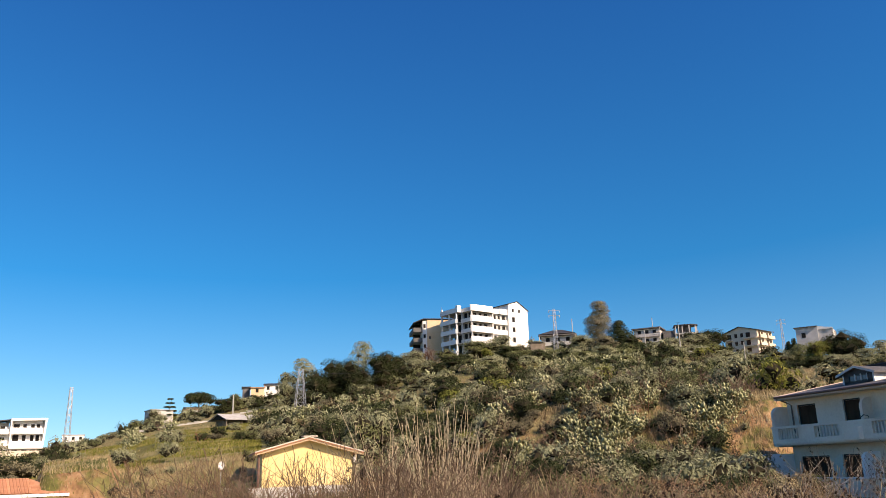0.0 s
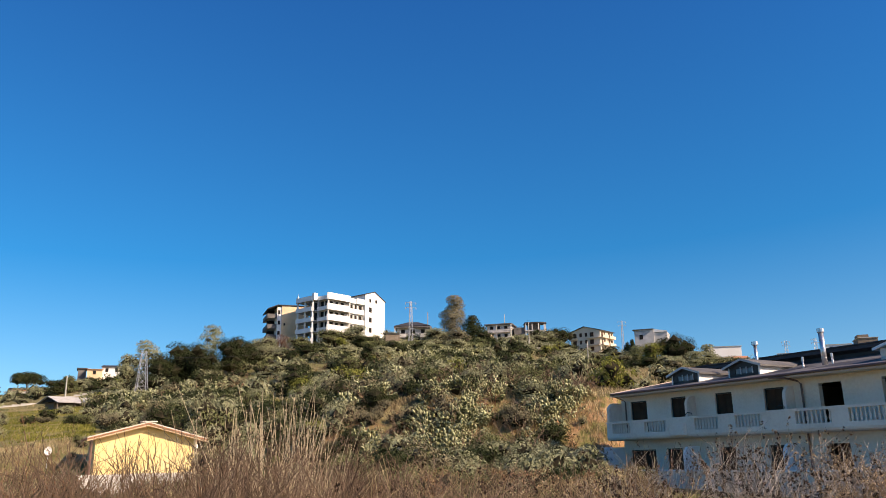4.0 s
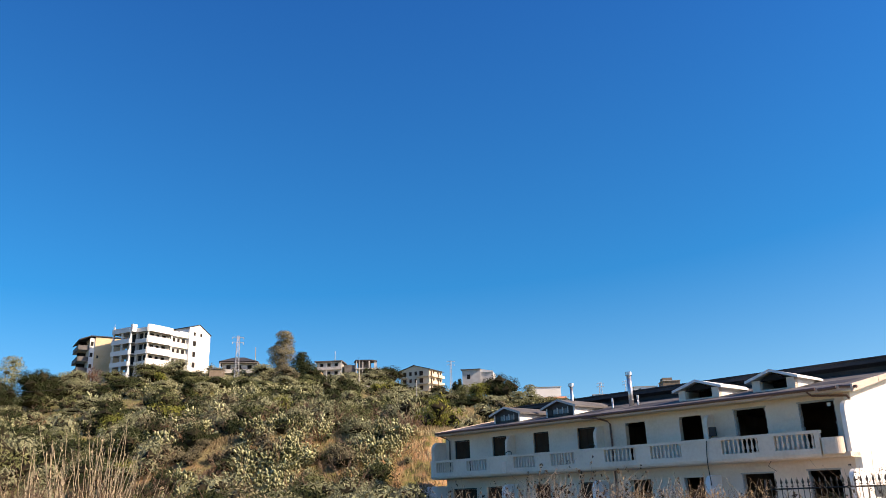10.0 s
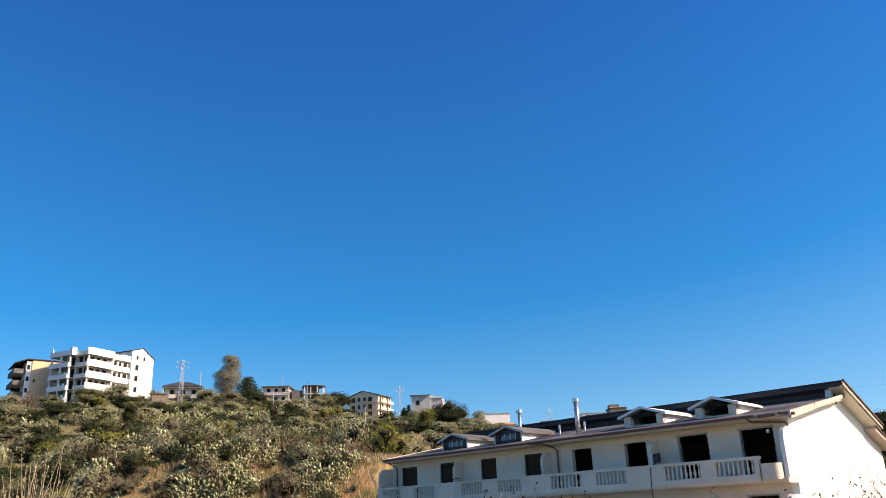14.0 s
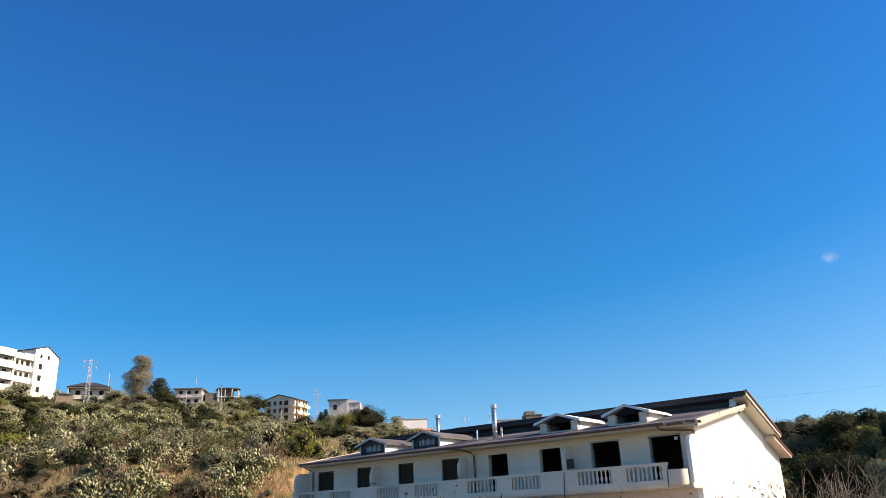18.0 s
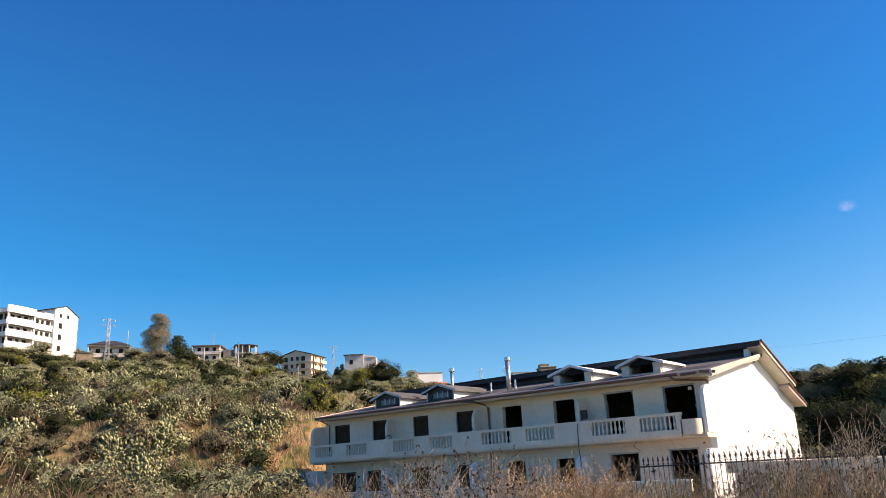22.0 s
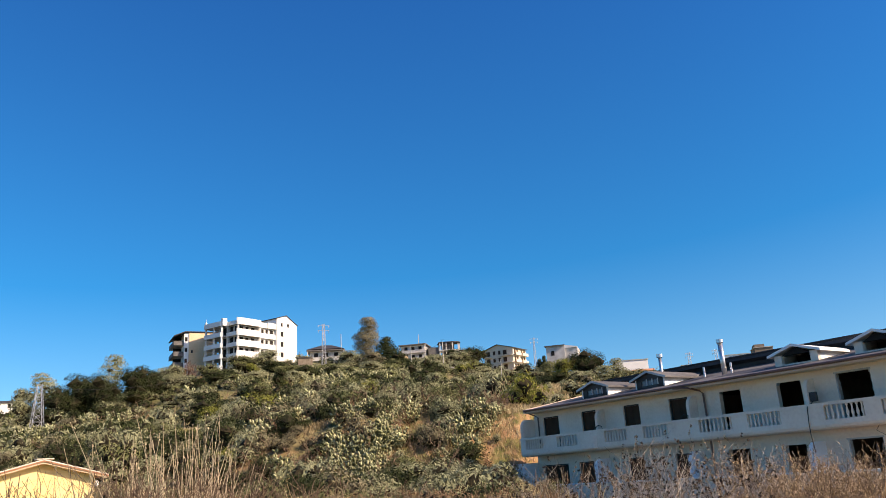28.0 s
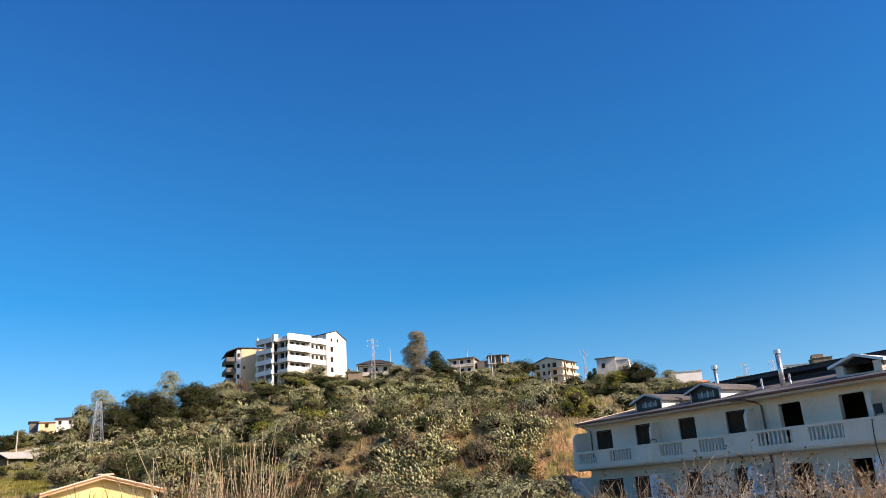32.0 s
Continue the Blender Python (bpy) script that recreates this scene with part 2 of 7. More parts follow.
# ---- mesh building ----
class Shape:
    """Collects vertices and faces for one mesh."""

    def __init__(self):
        self.v, self.f = [], []

    def add(self, verts, faces):
        k = len(self.v)
        self.v += [tuple(p) for p in verts]
        self.f += [tuple(i + k for i in q) for q in faces]
        return self

    def box(self, x0, y0, z0, x1, y1, z1, b=0.0):
        if b <= 0:
            v = [(x, y, z) for z in (z0, z1) for x, y in ((x0, y0), (x1, y0), (x1, y1), (x0, y1))]
            return self.add(v, [(3, 2, 1, 0), (4, 5, 6, 7), (0, 1, 5, 4), (1, 2, 6, 5), (2, 3, 7, 6), (3, 0, 4, 7)])
        pts = [(x0 + b, y0), (x1 - b, y0), (x1, y0 + b), (x1, y1 - b), (x1 - b, y1), (x0 + b, y1), (x0, y1 - b), (x0, y0 + b)]
        return self.prism(pts, z0, z1)

    def prism(self, pts, z0, z1):
        """An upright prism over a polygon in x and y."""
        n = len(pts)
        v = [(x, y, z0) for x, y in pts] + [(x, y, z1) for x, y in pts]
        return self.add(v, [tuple(reversed(range(n))), tuple(range(n, 2 * n))] + [(i, (i + 1) % n, n + (i + 1) % n, n + i) for i in range(n)])

    def sweep_x(self, pts, x0, x1):
        """A prism along x over a polygon in y and z."""
        n = len(pts)
        v = [(x0, y, z) for y, z in pts] + [(x1, y, z) for y, z in pts]
        return self.add(v, [tuple(reversed(range(n))), tuple(range(n, 2 * n))] + [(i, (i + 1) % n, n + (i + 1) % n, n + i) for i in range(n)])

    def sweep_y(self, pts, y0, y1):
        """A prism along y over a polygon in x and z."""
        n = len(pts)
        v = [(x, y0, z) for x, z in pts] + [(x, y1, z) for x, z in pts]
        return self.add(v, [tuple(range(n)), tuple(reversed(range(n, 2 * n)))] + [(i, n + i, n + (i + 1) % n, (i + 1) % n) for i in range(n)])

    def tube(self, path, radii, sides=8):
        """A tube along a path of points, closed at its ends."""
        path = [Vector(p) for p in path]
        if not hasattr(radii, "__len__"):
            radii = [radii] * len(path)
        rings = []
        for i, p in enumerate(path):
            d = (path[min(i + 1, len(path) - 1)] - path[max(i - 1, 0)]).normalized()
            e = d.cross(Vector((0, 0, 1)) if abs(d.z) < 0.9 else Vector((1, 0, 0))).normalized()
            g = d.cross(e)
            rings.append([p + radii[i] * (math.cos(2 * math.pi * k / sides) * e + math.sin(2 * math.pi * k / sides) * g) for k in range(sides)])
        v = [q for ring in rings for q in ring]
        f = []
        for i in range(len(path) - 1):
            for k in range(sides):
                k2 = (k + 1) % sides
                f.append((i * sides + k, i * sides + k2, (i + 1) * sides + k2, (i + 1) * sides + k))
        f += [tuple(reversed(range(sides))), tuple(range((len(path) - 1) * sides, len(path) * sides))]
        return self.add(v, f)

    def lathe(self, x, y, profile, sides=8):
        """A turned shape about an upright axis: profile of radius and height."""
        v, f = [], []
        for r, z in profile:
            v += [(x + r * math.cos(2 * math.pi * k / sides), y + r * math.sin(2 * math.pi * k / sides), z) for k in range(sides)]
        for i in range(len(profile) - 1):
            for k in range(sides):
                k2 = (k + 1) % sides
                f.append((i * sides + k, i * sides + k2, (i + 1) * sides + k2, (i + 1) * sides + k))
        f += [tuple(reversed(range(sides))), tuple(range((len(profile) - 1) * sides, len(profile) * sides))]
        return self.add(v, f)

    def mesh(self, name, mat, smooth=False):
        me = bpy.data.meshes.new(name)
        me.from_pydata(self.v, [], self.f)
        me.materials.append(mat)
        if smooth:
            me.shade_smooth()
        return me


def quads_mesh(name, verts, faces, mat, inner=None):
    """A mesh from arrays: verts n x 3, faces m x k; inner marks the dark lumps that put shade between the leaves."""
    me = bpy.data.meshes.new(name)
    verts, faces = np.asarray(verts, np.float32), np.asarray(faces, np.int32)
    k = faces.shape[1]
    me.vertices.add(len(verts))
    me.vertices.foreach_set("co", verts.ravel())
    me.loops.add(faces.size)
    me.loops.foreach_set("vertex_index", faces.ravel())
    me.polygons.add(len(faces))
    me.polygons.foreach_set("loop_start", np.arange(0, faces.size, k, dtype=np.int32))
    me.materials.append(mat)
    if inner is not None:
        me.materials.append(INNER_SHADE)
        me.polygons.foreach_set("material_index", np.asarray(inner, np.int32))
    me.update(calc_edges=True)
    return me


def part(name, shape, mat, parent, label="", smooth=False, kind=""):
    """One mesh under a thing or a part."""
    ob = new(name, shape.mesh(name, mat, smooth) if isinstance(shape, Shape) else shape)
    ob.parent = parent
    if label:
        ob["label"] = label
    if kind:
        ob["kind"] = kind
    return ob


def share(name, mesh, parent, m):
    """A further piece on a shared mesh."""
    ob = new(name, mesh)
    ob.parent = parent
    ob.matrix_local = m
    return ob


def thing(name, m, label, category, group="", kind=""):
    ob = new(name)
    ob.matrix_world = m
    return tagged(ob, label, category, group, kind)


def polar(az, r, z=0.0):
    return (r * math.sin(radians(az)), r * math.cos(radians(az)), z)


def height(el, r):
    """The height at range r under the elevation el in degrees, from the eye."""
    return EYE + r * math.tan(radians(el))

# ---- the ground: flat scrub, an earth bank, a terrace and the hill behind ----
AZ = [-180, -70, -40, -29, -24, -20, -15, -10, -5, 0, 5, 11, 17, 22, 27, 33, 42, 50, 56, 63, 80, 180]
FOOT = [70, 70, 70, 70, 66, 68, 66, 70, 66, 62, 60, 60, 61, 62, 84, 88, 88, 84, 80, 78, 80, 70]
EL_FOOT = [-1.6, -1.4, -1.2, -1.3, -1.3, -1.2, -1.2, -1.2, -1.2, -1.1, -0.8, -0.5, -0.4, -0.5, -0.4, -0.4, -0.6, -0.6, -0.7, -0.8, -1, -1.6]
EL_BANK = [-1.2, -0.8, -0.6, -0.6, -0.2, 0.3, 0.4, 0.5, 0.8, 1.5, 2.9, 4.0, 3.6, 3.5, 3.2, 2.8, 1.4, 1.2, 2.2, 2.6, 1, -1.2]
EL_110 = [-0.7, -0.2, -0.1, 0.0, 0.9, 1.7, 2.1, 2.5, 3.1, 3.9, 4.7, 5.0, 4.6, 4.3, 4.4, 3.8, 2.6, 2.8, 3.6, 3.9, 2, -0.7]
EL_160 = [-0.5, 0.0, 0.1, 0.3, 1.5, 2.5, 3.3, 3.9, 4.9, 6.2, 6.7, 6.7, 6.1, 5.1, 5.1, 4.4, 3.2, 3.6, 4.4, 4.8, 3, -0.5]
EL_220 = [-0.3, 0.2, 0.3, 0.6, 1.9, 3.0, 3.9, 4.7, 6.0, 7.4, 8.1, 7.8, 7.0, 5.7, 5.5, 4.6, 3.4, 3.8, 4.6, 5.0, 3.2, -0.3]
EL_300 = [-0.2, 0.3, 0.5, 1.0, 2.0, 3.1, 4.3, 5.1, 6.1, 7.2, 7.8, 7.8, 7.6, 6.2, 5.5, 4.5, 3.3, 3.7, 4.4, 4.8, 3.2, -0.2]
EL_420 = [-0.2, 0.4, 0.7, 1.2, 1.7, 2.6, 4.0, 4.7, 5.4, 6.4, 6.9, 7.0, 7.2, 6.1, 5.0, 4.1, 3.0, 3.3, 3.9, 4.2, 2.8, -0.2]
COLUMNS = (EL_FOOT, EL_BANK, EL_110, EL_160, EL_220, EL_300, EL_420)


def smooth_noise(x, y, size, seed):
    """Value noise on a lattice, for arrays."""
    u, v = np.asarray(x) / size + 1000.0, np.asarray(y) / size + 1000.0
    i, j = np.floor(u).astype(int), np.floor(v).astype(int)
    a, b = u - i, v - j
    a, b = a * a * (3 - 2 * a), b * b * (3 - 2 * b)

    def h(p, q):
        n = (p * 374761393 + q * 668265263 + seed * 69069) & 0x7FFFFFFF
        n = ((n ^ (n >> 13)) * 1274126177) & 0x7FFFFFFF
        return ((n ^ (n >> 16)) & 0xFFFF) / 65535.0 - 0.5

    return (h(i, j) * (1 - a) + h(i + 1, j) * a) * (1 - b) + (h(i, j + 1) * (1 - a) + h(i + 1, j + 1) * a) * b


def ground_z(x, y):
    """The ground's height, for arrays of x and y."""
    x, y = np.asarray(x, float), np.asarray(y, float)
    r, az = np.hypot(x, y), np.degrees(np.arctan2(x, y))
    wob = 2.5 * smooth_noise(x, y, 9, 5) + 3 * smooth_noise(x, y, 25, 6)
    foot = np.interp(az, AZ, FOOT) + wob
    rs = [foot, foot + 8, 112 + 0 * r, 160 + 0 * r, 220 + 0 * r, 300 + 0 * r, 420 + 0 * r]
    zs = [EYE + q * np.tan(np.radians(np.interp(az, AZ, c))) for q, c in zip(rs, COLUMNS)]
    rs = [0 * r, 6 + 0 * r, 18 + 0 * r, 42 + 0 * r] + rs + [800 + 0 * r, 4000 + 0 * r]
    zs = [0 * r, 0 * r, -0.55 + 0 * r, -0.7 + 0 * r] + zs + [zs[-1] * 0.55, 0 * r]
    z = zs[-1].copy()
    for k in range(len(rs) - 1):
        inside = (r >= rs[k]) & (r < rs[k + 1])
        t = np.clip((r - rs[k]) / np.maximum(rs[k + 1] - rs[k], 1e-6), 0, 1)
        z = np.where(inside, zs[k] + (zs[k + 1] - zs[k]) * t, z)
    rough = np.clip((r - 58) / 40, 0, 1)
    z = z + rough * (1.6 * smooth_noise(x, y, 17, 1) + 0.7 * smooth_noise(x, y, 6, 2)) + np.clip(r / 30, 0, 1) * 0.25 * smooth_noise(x, y, 2.3, 3)
    # a cut earth face beside the tiled house
    face = np.clip((az + 26.9) / 0.5, 0, 1) * np.clip((-22.1 - az) / 0.6, 0, 1)
    z = z + face * 1.9 * np.clip((r - 62.5 - 0.8 * smooth_noise(x, y, 1.7, 9)) / 1.3, 0, 1) * np.clip((95 - r) / 25, 0, 1)
    return z


def build_ground():
    az = np.concatenate([np.arange(-180, -66, 6), np.arange(-60, 76, 0.4), np.arange(78, 180, 6)])
    r = np.concatenate([[0.0, 1.5], np.geomspace(3, 50, 28), np.linspace(51, 82, 42), np.geomspace(84, 320, 70), np.geomspace(340, 4800, 26)])
    A, Rr = np.meshgrid(np.radians(az), r, indexing="ij")
    x, y = Rr * np.sin(A) + 0.21, Rr * np.cos(A) - 0.33
    v = np.stack([x, y, ground_z(x, y)], -1).reshape(-1, 3)
    na, nr = len(az), len(r)
    i, j = np.meshgrid(np.arange(na), np.arange(nr - 1), indexing="ij")
    k = (i + 1) % na
    f = np.stack([i * nr + j, i * nr + j + 1, k * nr + j + 1, k * nr + j], -1).reshape(-1, 4)
    m = bpy.data.materials.new("scrub_ground")
    m.use_nodes = True
    n, l = m.node_tree.nodes, m.node_tree.links
    bsdf = n["Principled BSDF"]
    geo = n.new("ShaderNodeNewGeometry")

    def noise_node(scale, detail=5):
        q = n.new("ShaderNodeTexNoise")
        q.inputs["Scale"].default_value, q.inputs["Detail"].default_value = scale, detail
        l.new(geo.outputs["Position"], q.inputs["Vector"])
        return q

    def ramp_node(src, stops):
        q = n.new("ShaderNodeValToRGB")
        while len(q.color_ramp.elements) < len(stops):
            q.color_ramp.elements.new(0.5)
        for e, (p, c) in zip(q.color_ramp.elements, stops):
            e.position, e.color = p, (*c, 1)
        l.new(src, q.inputs["Fac"])
        return q

    def mix_node(fac, a, b):
        q = n.new("ShaderNodeMix")
        q.data_type = "RGBA"
        l.new(fac, q.inputs[0])
        l.new(a, q.inputs[6])
        l.new(b, q.inputs[7])
        return q.outputs[2]

    grass = ramp_node(noise_node(0.35).outputs["Fac"], [(0.3, (0.095, 0.093, 0.034)), (0.5, (0.17, 0.153, 0.064)), (0.7, (0.29, 0.24, 0.12))])
    green = ramp_node(noise_node(1.2).outputs["Fac"], [(0.3, (0.065, 0.07, 0.02)), (0.7, (0.14, 0.138, 0.042))])
    earth = ramp_node(noise_node(1.6, 8).outputs["Fac"], [(0.3, (0.16, 0.09, 0.048)), (0.5, (0.28, 0.16, 0.082)), (0.72, (0.39, 0.25, 0.145))])
    patch = ramp_node(noise_node(0.06, 4).outputs["Fac"], [(0.47, (0, 0, 0)), (0.66, (1, 1, 1))])
    c = mix_node(patch.outputs["Color"], grass.outputs["Color"], green.outputs["Color"])
    sep = n.new("ShaderNodeSeparateXYZ")
    l.new(geo.outputs["True Normal"], sep.inputs[0])
    steep = n.new("ShaderNodeMapRange")
    steep.inputs[1].default_value, steep.inputs[2].default_value = 0.945, 0.885
    l.new(sep.outputs["Z"], steep.inputs[0])
    brk = ramp_node(noise_node(0.5, 6).outputs["Fac"], [(0.44, (0, 0, 0)), (0.56, (1, 1, 1))])
    both = n.new("ShaderNodeMath")
    both.operation = "MULTIPLY"
    l.new(steep.outputs[0], both.inputs[0])
    l.new(brk.outputs["Color"], both.inputs[1])
    c = mix_node(both.outputs[0], c, earth.outputs["Color"])
    l.new(c, bsdf.inputs["Base Color"])
    bsdf.inputs["Roughness"].default_value = 0.95
    bsdf.inputs["Specular IOR Level"].default_value = 0.1
    b = n.new("ShaderNodeBump")
    b.inputs["Strength"].default_value, b.inputs["Distance"].default_value = 0.6, 0.25
    l.new(noise_node(2.5, 8).outputs["Fac"], b.inputs["Height"])
    l.new(b.outputs["Normal"], bsdf.inputs["Normal"])
    ob = new("ground", quads_mesh("ground", v, f, m))
    ob.data.shade_smooth()
    return tagged(ob, "scrubby hillside of dry grass, green grass and orange earth", "ground", kind="structure")


ground = build_ground()

# ---- the unfinished row of four houses: x runs along the front, y out of it, z up ----
VILLA = Matrix.LocRotScale((31.207, 26.079, 0), Euler((0, radians(0.57), radians(109.43))), None)
villa = thing("row_houses", VILLA, "long unfinished two-storey row of white stucco houses with balconies and dormers", "house")
UPPER = [(0.76, 2.46, 5.26), (4.08, 5.78, 5.27), (7.59, 8.92, 5.17), (11.06, 12.38, 5.15), (14.51, 15.84, 5.16), (18.08, 19.35, 5.17), (21.66, 22.95, 5.18), (25.1, 26.63, 5.16)]
LOWER = [(1.0, 2.5, 2.18), (4.13, 5.78, 2.15), (7.9, 9.02, 2.05), (11.06, 12.38, 2.06), (14.75, 15.9, 2.05), (18.2, 19.4, 2.04), (22.3, 23.6, 2.03), (24.6, 26.9, 2.0)]
F0, F1, TOP = -0.2, 2.92, 5.68


def roof_z(y):
    return 5.72 + (0.95 - y) * 0.175


def pierced_wall(x0, x1, z0, z1, holes, y0, y1):
    """One wall slab with openings (p, q, bottom, top) through it, all in one connected mesh."""
    xs = sorted({x0, x1, *[v for h in holes for v in h[:2]]})
    zs = sorted({z0, z1, *[v for h in holes for v in h[2:]]})
    solid = {(i, k): not any(h[0] <= (xs[i] + xs[i + 1]) / 2 <= h[1] and h[2] <= (zs[k] + zs[k + 1]) / 2 <= h[3] for h in holes) for i in range(len(xs) - 1) for k in range(len(zs) - 1)}
    s, at_ = Shape(), {}

    def vert(i, k, y):
        if (i, k, y) not in at_:
            at_[i, k, y] = len(s.v)
            s.v.append((xs[i], y, zs[k]))
        return at_[i, k, y]

    for (i, k), full in solid.items():
        if not full:
            continue
        s.f.append(tuple(vert(*c, y1) for c in ((i + 1, k), (i, k), (i, k + 1), (i + 1, k + 1))))
        s.f.append(tuple(vert(*c, y0) for c in ((i, k), (i + 1, k), (i + 1, k + 1), (i, k + 1))))
        for d, c0, c1 in (((-1, 0), (i, k + 1), (i, k)), ((1, 0), (i + 1, k), (i + 1, k + 1)), ((0, -1), (i, k), (i + 1, k)), ((0, 1), (i + 1, k + 1), (i, k + 1))):
            if not solid.get((i + d[0], k + d[1]), False):
                s.f.append((vert(*c0, y0), vert(*c0, y1), vert(*c1, y1), vert(*c1, y0)))
    return s


def front_wall(unit):
    """The front of one house between its party walls, with its four openings."""
    a, b = max(0.3, unit * 7.0), min(27.2, unit * 7.0 + 7.0)
    holes = [(p, q, F0, top) for p, q, top in LOWER if a <= p < b] + [(p, q, F1, top) for p, q, top in UPPER if a <= p < b]
    return pierced_wall(a, b, -1.2, TOP, holes, -0.3, 0.0)


for u in range(4):
    part("front_wall", front_wall(u), STUCCO, villa)
# gable walls follow the two roof slopes
GABLE = [(0, -1.2), (0, 5.6), (-6.5, 6.8), (-6.7, 7.5), (-13.3, 4.82), (-13.3, -1.2)]
# the near gable is whiter than the front: its sunlight is in the colour
part("gable_wall", Shape().sweep_x(GABLE, 0, -0.3 + 0.6), WHITE, villa, "bare plaster gable wall, sunlight put into its whiter colour")
part("gable_wall", Shape().sweep_x(GABLE, 27.2, 27.5), STUCCO, villa)
part("back_wall", Shape().box(0.3, -13.3, -1.2, 27.2, -13.0, 4.8), STUCCO, villa)
# inner walls, coloured dark to deepen the shade behind the openings
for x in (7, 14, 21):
    part("party_wall", Shape().box(x - 0.12, -13.0, -1.2, x + 0.12, -0.3, 5.2), ROOM_SHADE_BRICK, villa)
part("floor_slab", Shape().box(0.3, -13.0, F1 - 0.25, 27.2, -0.3, F1), CONCRETE, villa)
part("ground_slab", Shape().box(0.3, -13.0, F0 - 0.2, 27.2, -0.3, F0), CONCRETE, villa)
part("inner_wall", Shape().box(0.3, -8.0, F0, 27.2, -7.8, 5.9), ROOM_SHADE_BRICK, villa)

FASCIA = material("pinkish_fascia", [(0.50, 0.39, 0.33), (0.62, 0.50, 0.43)], scale=0.8, rough=0.8)
# roof: a shallow front slope, a step, a steeper back slope
roof = part("roof", Shape().sweep_x([(0.95, roof_z(0.95)), (-7.2, roof_z(-7.2)), (-7.2, roof_z(-7.2) - 0.16), (0.95, roof_z(0.95) - 0.15)], -0.5, 27.45), SHEET, villa, "grey unfinished roof deck with dark patches")
rr = random.Random(4)
for x, w in ((0.4, 2.3), (6.1, 1.3), (10.2, 3.2), (19.9, 1.6), (24.9, 2.6), (15.0, 1.8)):
    y0 = -rr.uniform(0.6, 1.6)
    y1 = y0 - rr.uniform(2, 4)
    part("felt_strip", Shape().add([(x, y0, roof_z(y0) + 0.012), (x + w, y0 - 0.3, roof_z(y0 - 0.3) + 0.012), (x + w, y1, roof_z(y1) + 0.012), (x, y1, roof_z(y1) + 0.012)], [(0, 1, 2, 3)]), BITUMEN, roof, "dark roofing felt strip")
# a shaded upright face: the shade comes from its near-black colour
part("clerestory", Shape().box(-0.05, -7.15, 6.7, 27.2, -6.95, 7.46), BITUMEN, villa, "upstand below the ridge, its shade put into a near-black colour")
# the back slope overhangs the step, then a lower strip of roof follows
part("back_roof", Shape().sweep_x([(-6.4, 7.74), (-11.5, 5.74), (-11.5, 5.56), (-6.4, 7.57)], -0.75, 27.45), BITUMEN, villa)
part("lower_back_roof", Shape().sweep_x([(-10.9, 5.62), (-13.75, 4.62), (-13.75, 4.47), (-10.9, 5.46)], -0.55, 27.3), FASCIA, villa)
part("ridge_cap", Shape().tube([(-0.75, -6.4, 7.75), (27.4, -6.4, 7.75)], 0.07, 6), FRAME_DARK, villa)
part("ridge_edge", Shape().box(-0.6, -6.42, 7.50, 27.4, -6.36, 7.68), BITUMEN, villa)
SOFFIT = material("cream_soffit", [(0.62, 0.55, 0.45), (0.72, 0.65, 0.54)], scale=0.8, rough=0.85)
part("soffit", Shape().box(-0.4, 0.0, 5.50, 27.4, 0.92, 5.54), SOFFIT, villa)
part("rake_soffit", Shape().sweep_x([(-6.4, 7.56), (-11.5, 5.55), (-11.5, 5.48), (-6.4, 7.47)], -0.72, 0.0), SOFFIT, villa)
part("rake_soffit", Shape().sweep_x([(0.95, 5.56), (-6.6, roof_z(-6.6) - 0.17), (-6.6, roof_z(-6.6) - 0.25), (0.95, 5.46)], -0.48, 0.0), SOFFIT, villa)
# the front verge is built up of short uneven boards
for ya, yb, hang, out in ((1.12, -0.75, 0.30, -0.60), (-0.6, -2.35, 0.27, -0.58), (-2.2, -4.4, 0.22, -0.60), (-4.3, -6.6, 0.17, -0.57)):
    part("rake_board", Shape().sweep_x([(ya, roof_z(ya) + 0.05), (yb, roof_z(yb) + 0.05), (yb, roof_z(yb) - hang + 0.03), (ya, roof_z(ya) - hang)], out, -0.5), FASCIA, villa, "pinkish weathered verge board")
part("rake_board", Shape().sweep_x([(0.95, roof_z(0.95) + 0.05), (-7.2, roof_z(-7.2) + 0.05), (-7.2, roof_z(-7.2) - 0.2), (0.95, roof_z(0.95) - 0.2)], 27.45, 27.51), FASCIA, villa)
part("rake_board", Shape().sweep_x([(-6.3, 7.81), (-11.6, 5.76), (-11.6, 5.52), (-6.3, 7.54)], -0.81, -0.75), FASCIA, villa)
part("rake_board", Shape().sweep_x([(-10.9, 5.66), (-13.85, 4.63), (-13.85, 4.43), (-10.9, 5.42)], -0.61, -0.55), FASCIA, villa)
part("verge_gutter", Shape().tube([(-0.84, -6.3, 7.80), (-0.84, -11.6, 5.74)], 0.06, 8), GUTTER, villa)
part("verge_gutter", Shape().tube([(-0.64, -10.9, 5.66), (-0.64, -13.85, 4.62)], 0.06, 8), GUTTER, villa)
part("gable_ledge", Shape().sweep_x([(-8.4, 6.98), (-12.4, 5.36), (-12.4, 5.24), (-8.4, 6.86)], -0.14, 0.0), SOFFIT, villa)
part("fascia", Shape().box(-0.5, 0.95, 5.52, 27.45, 0.99, 5.75), FASCIA, villa)
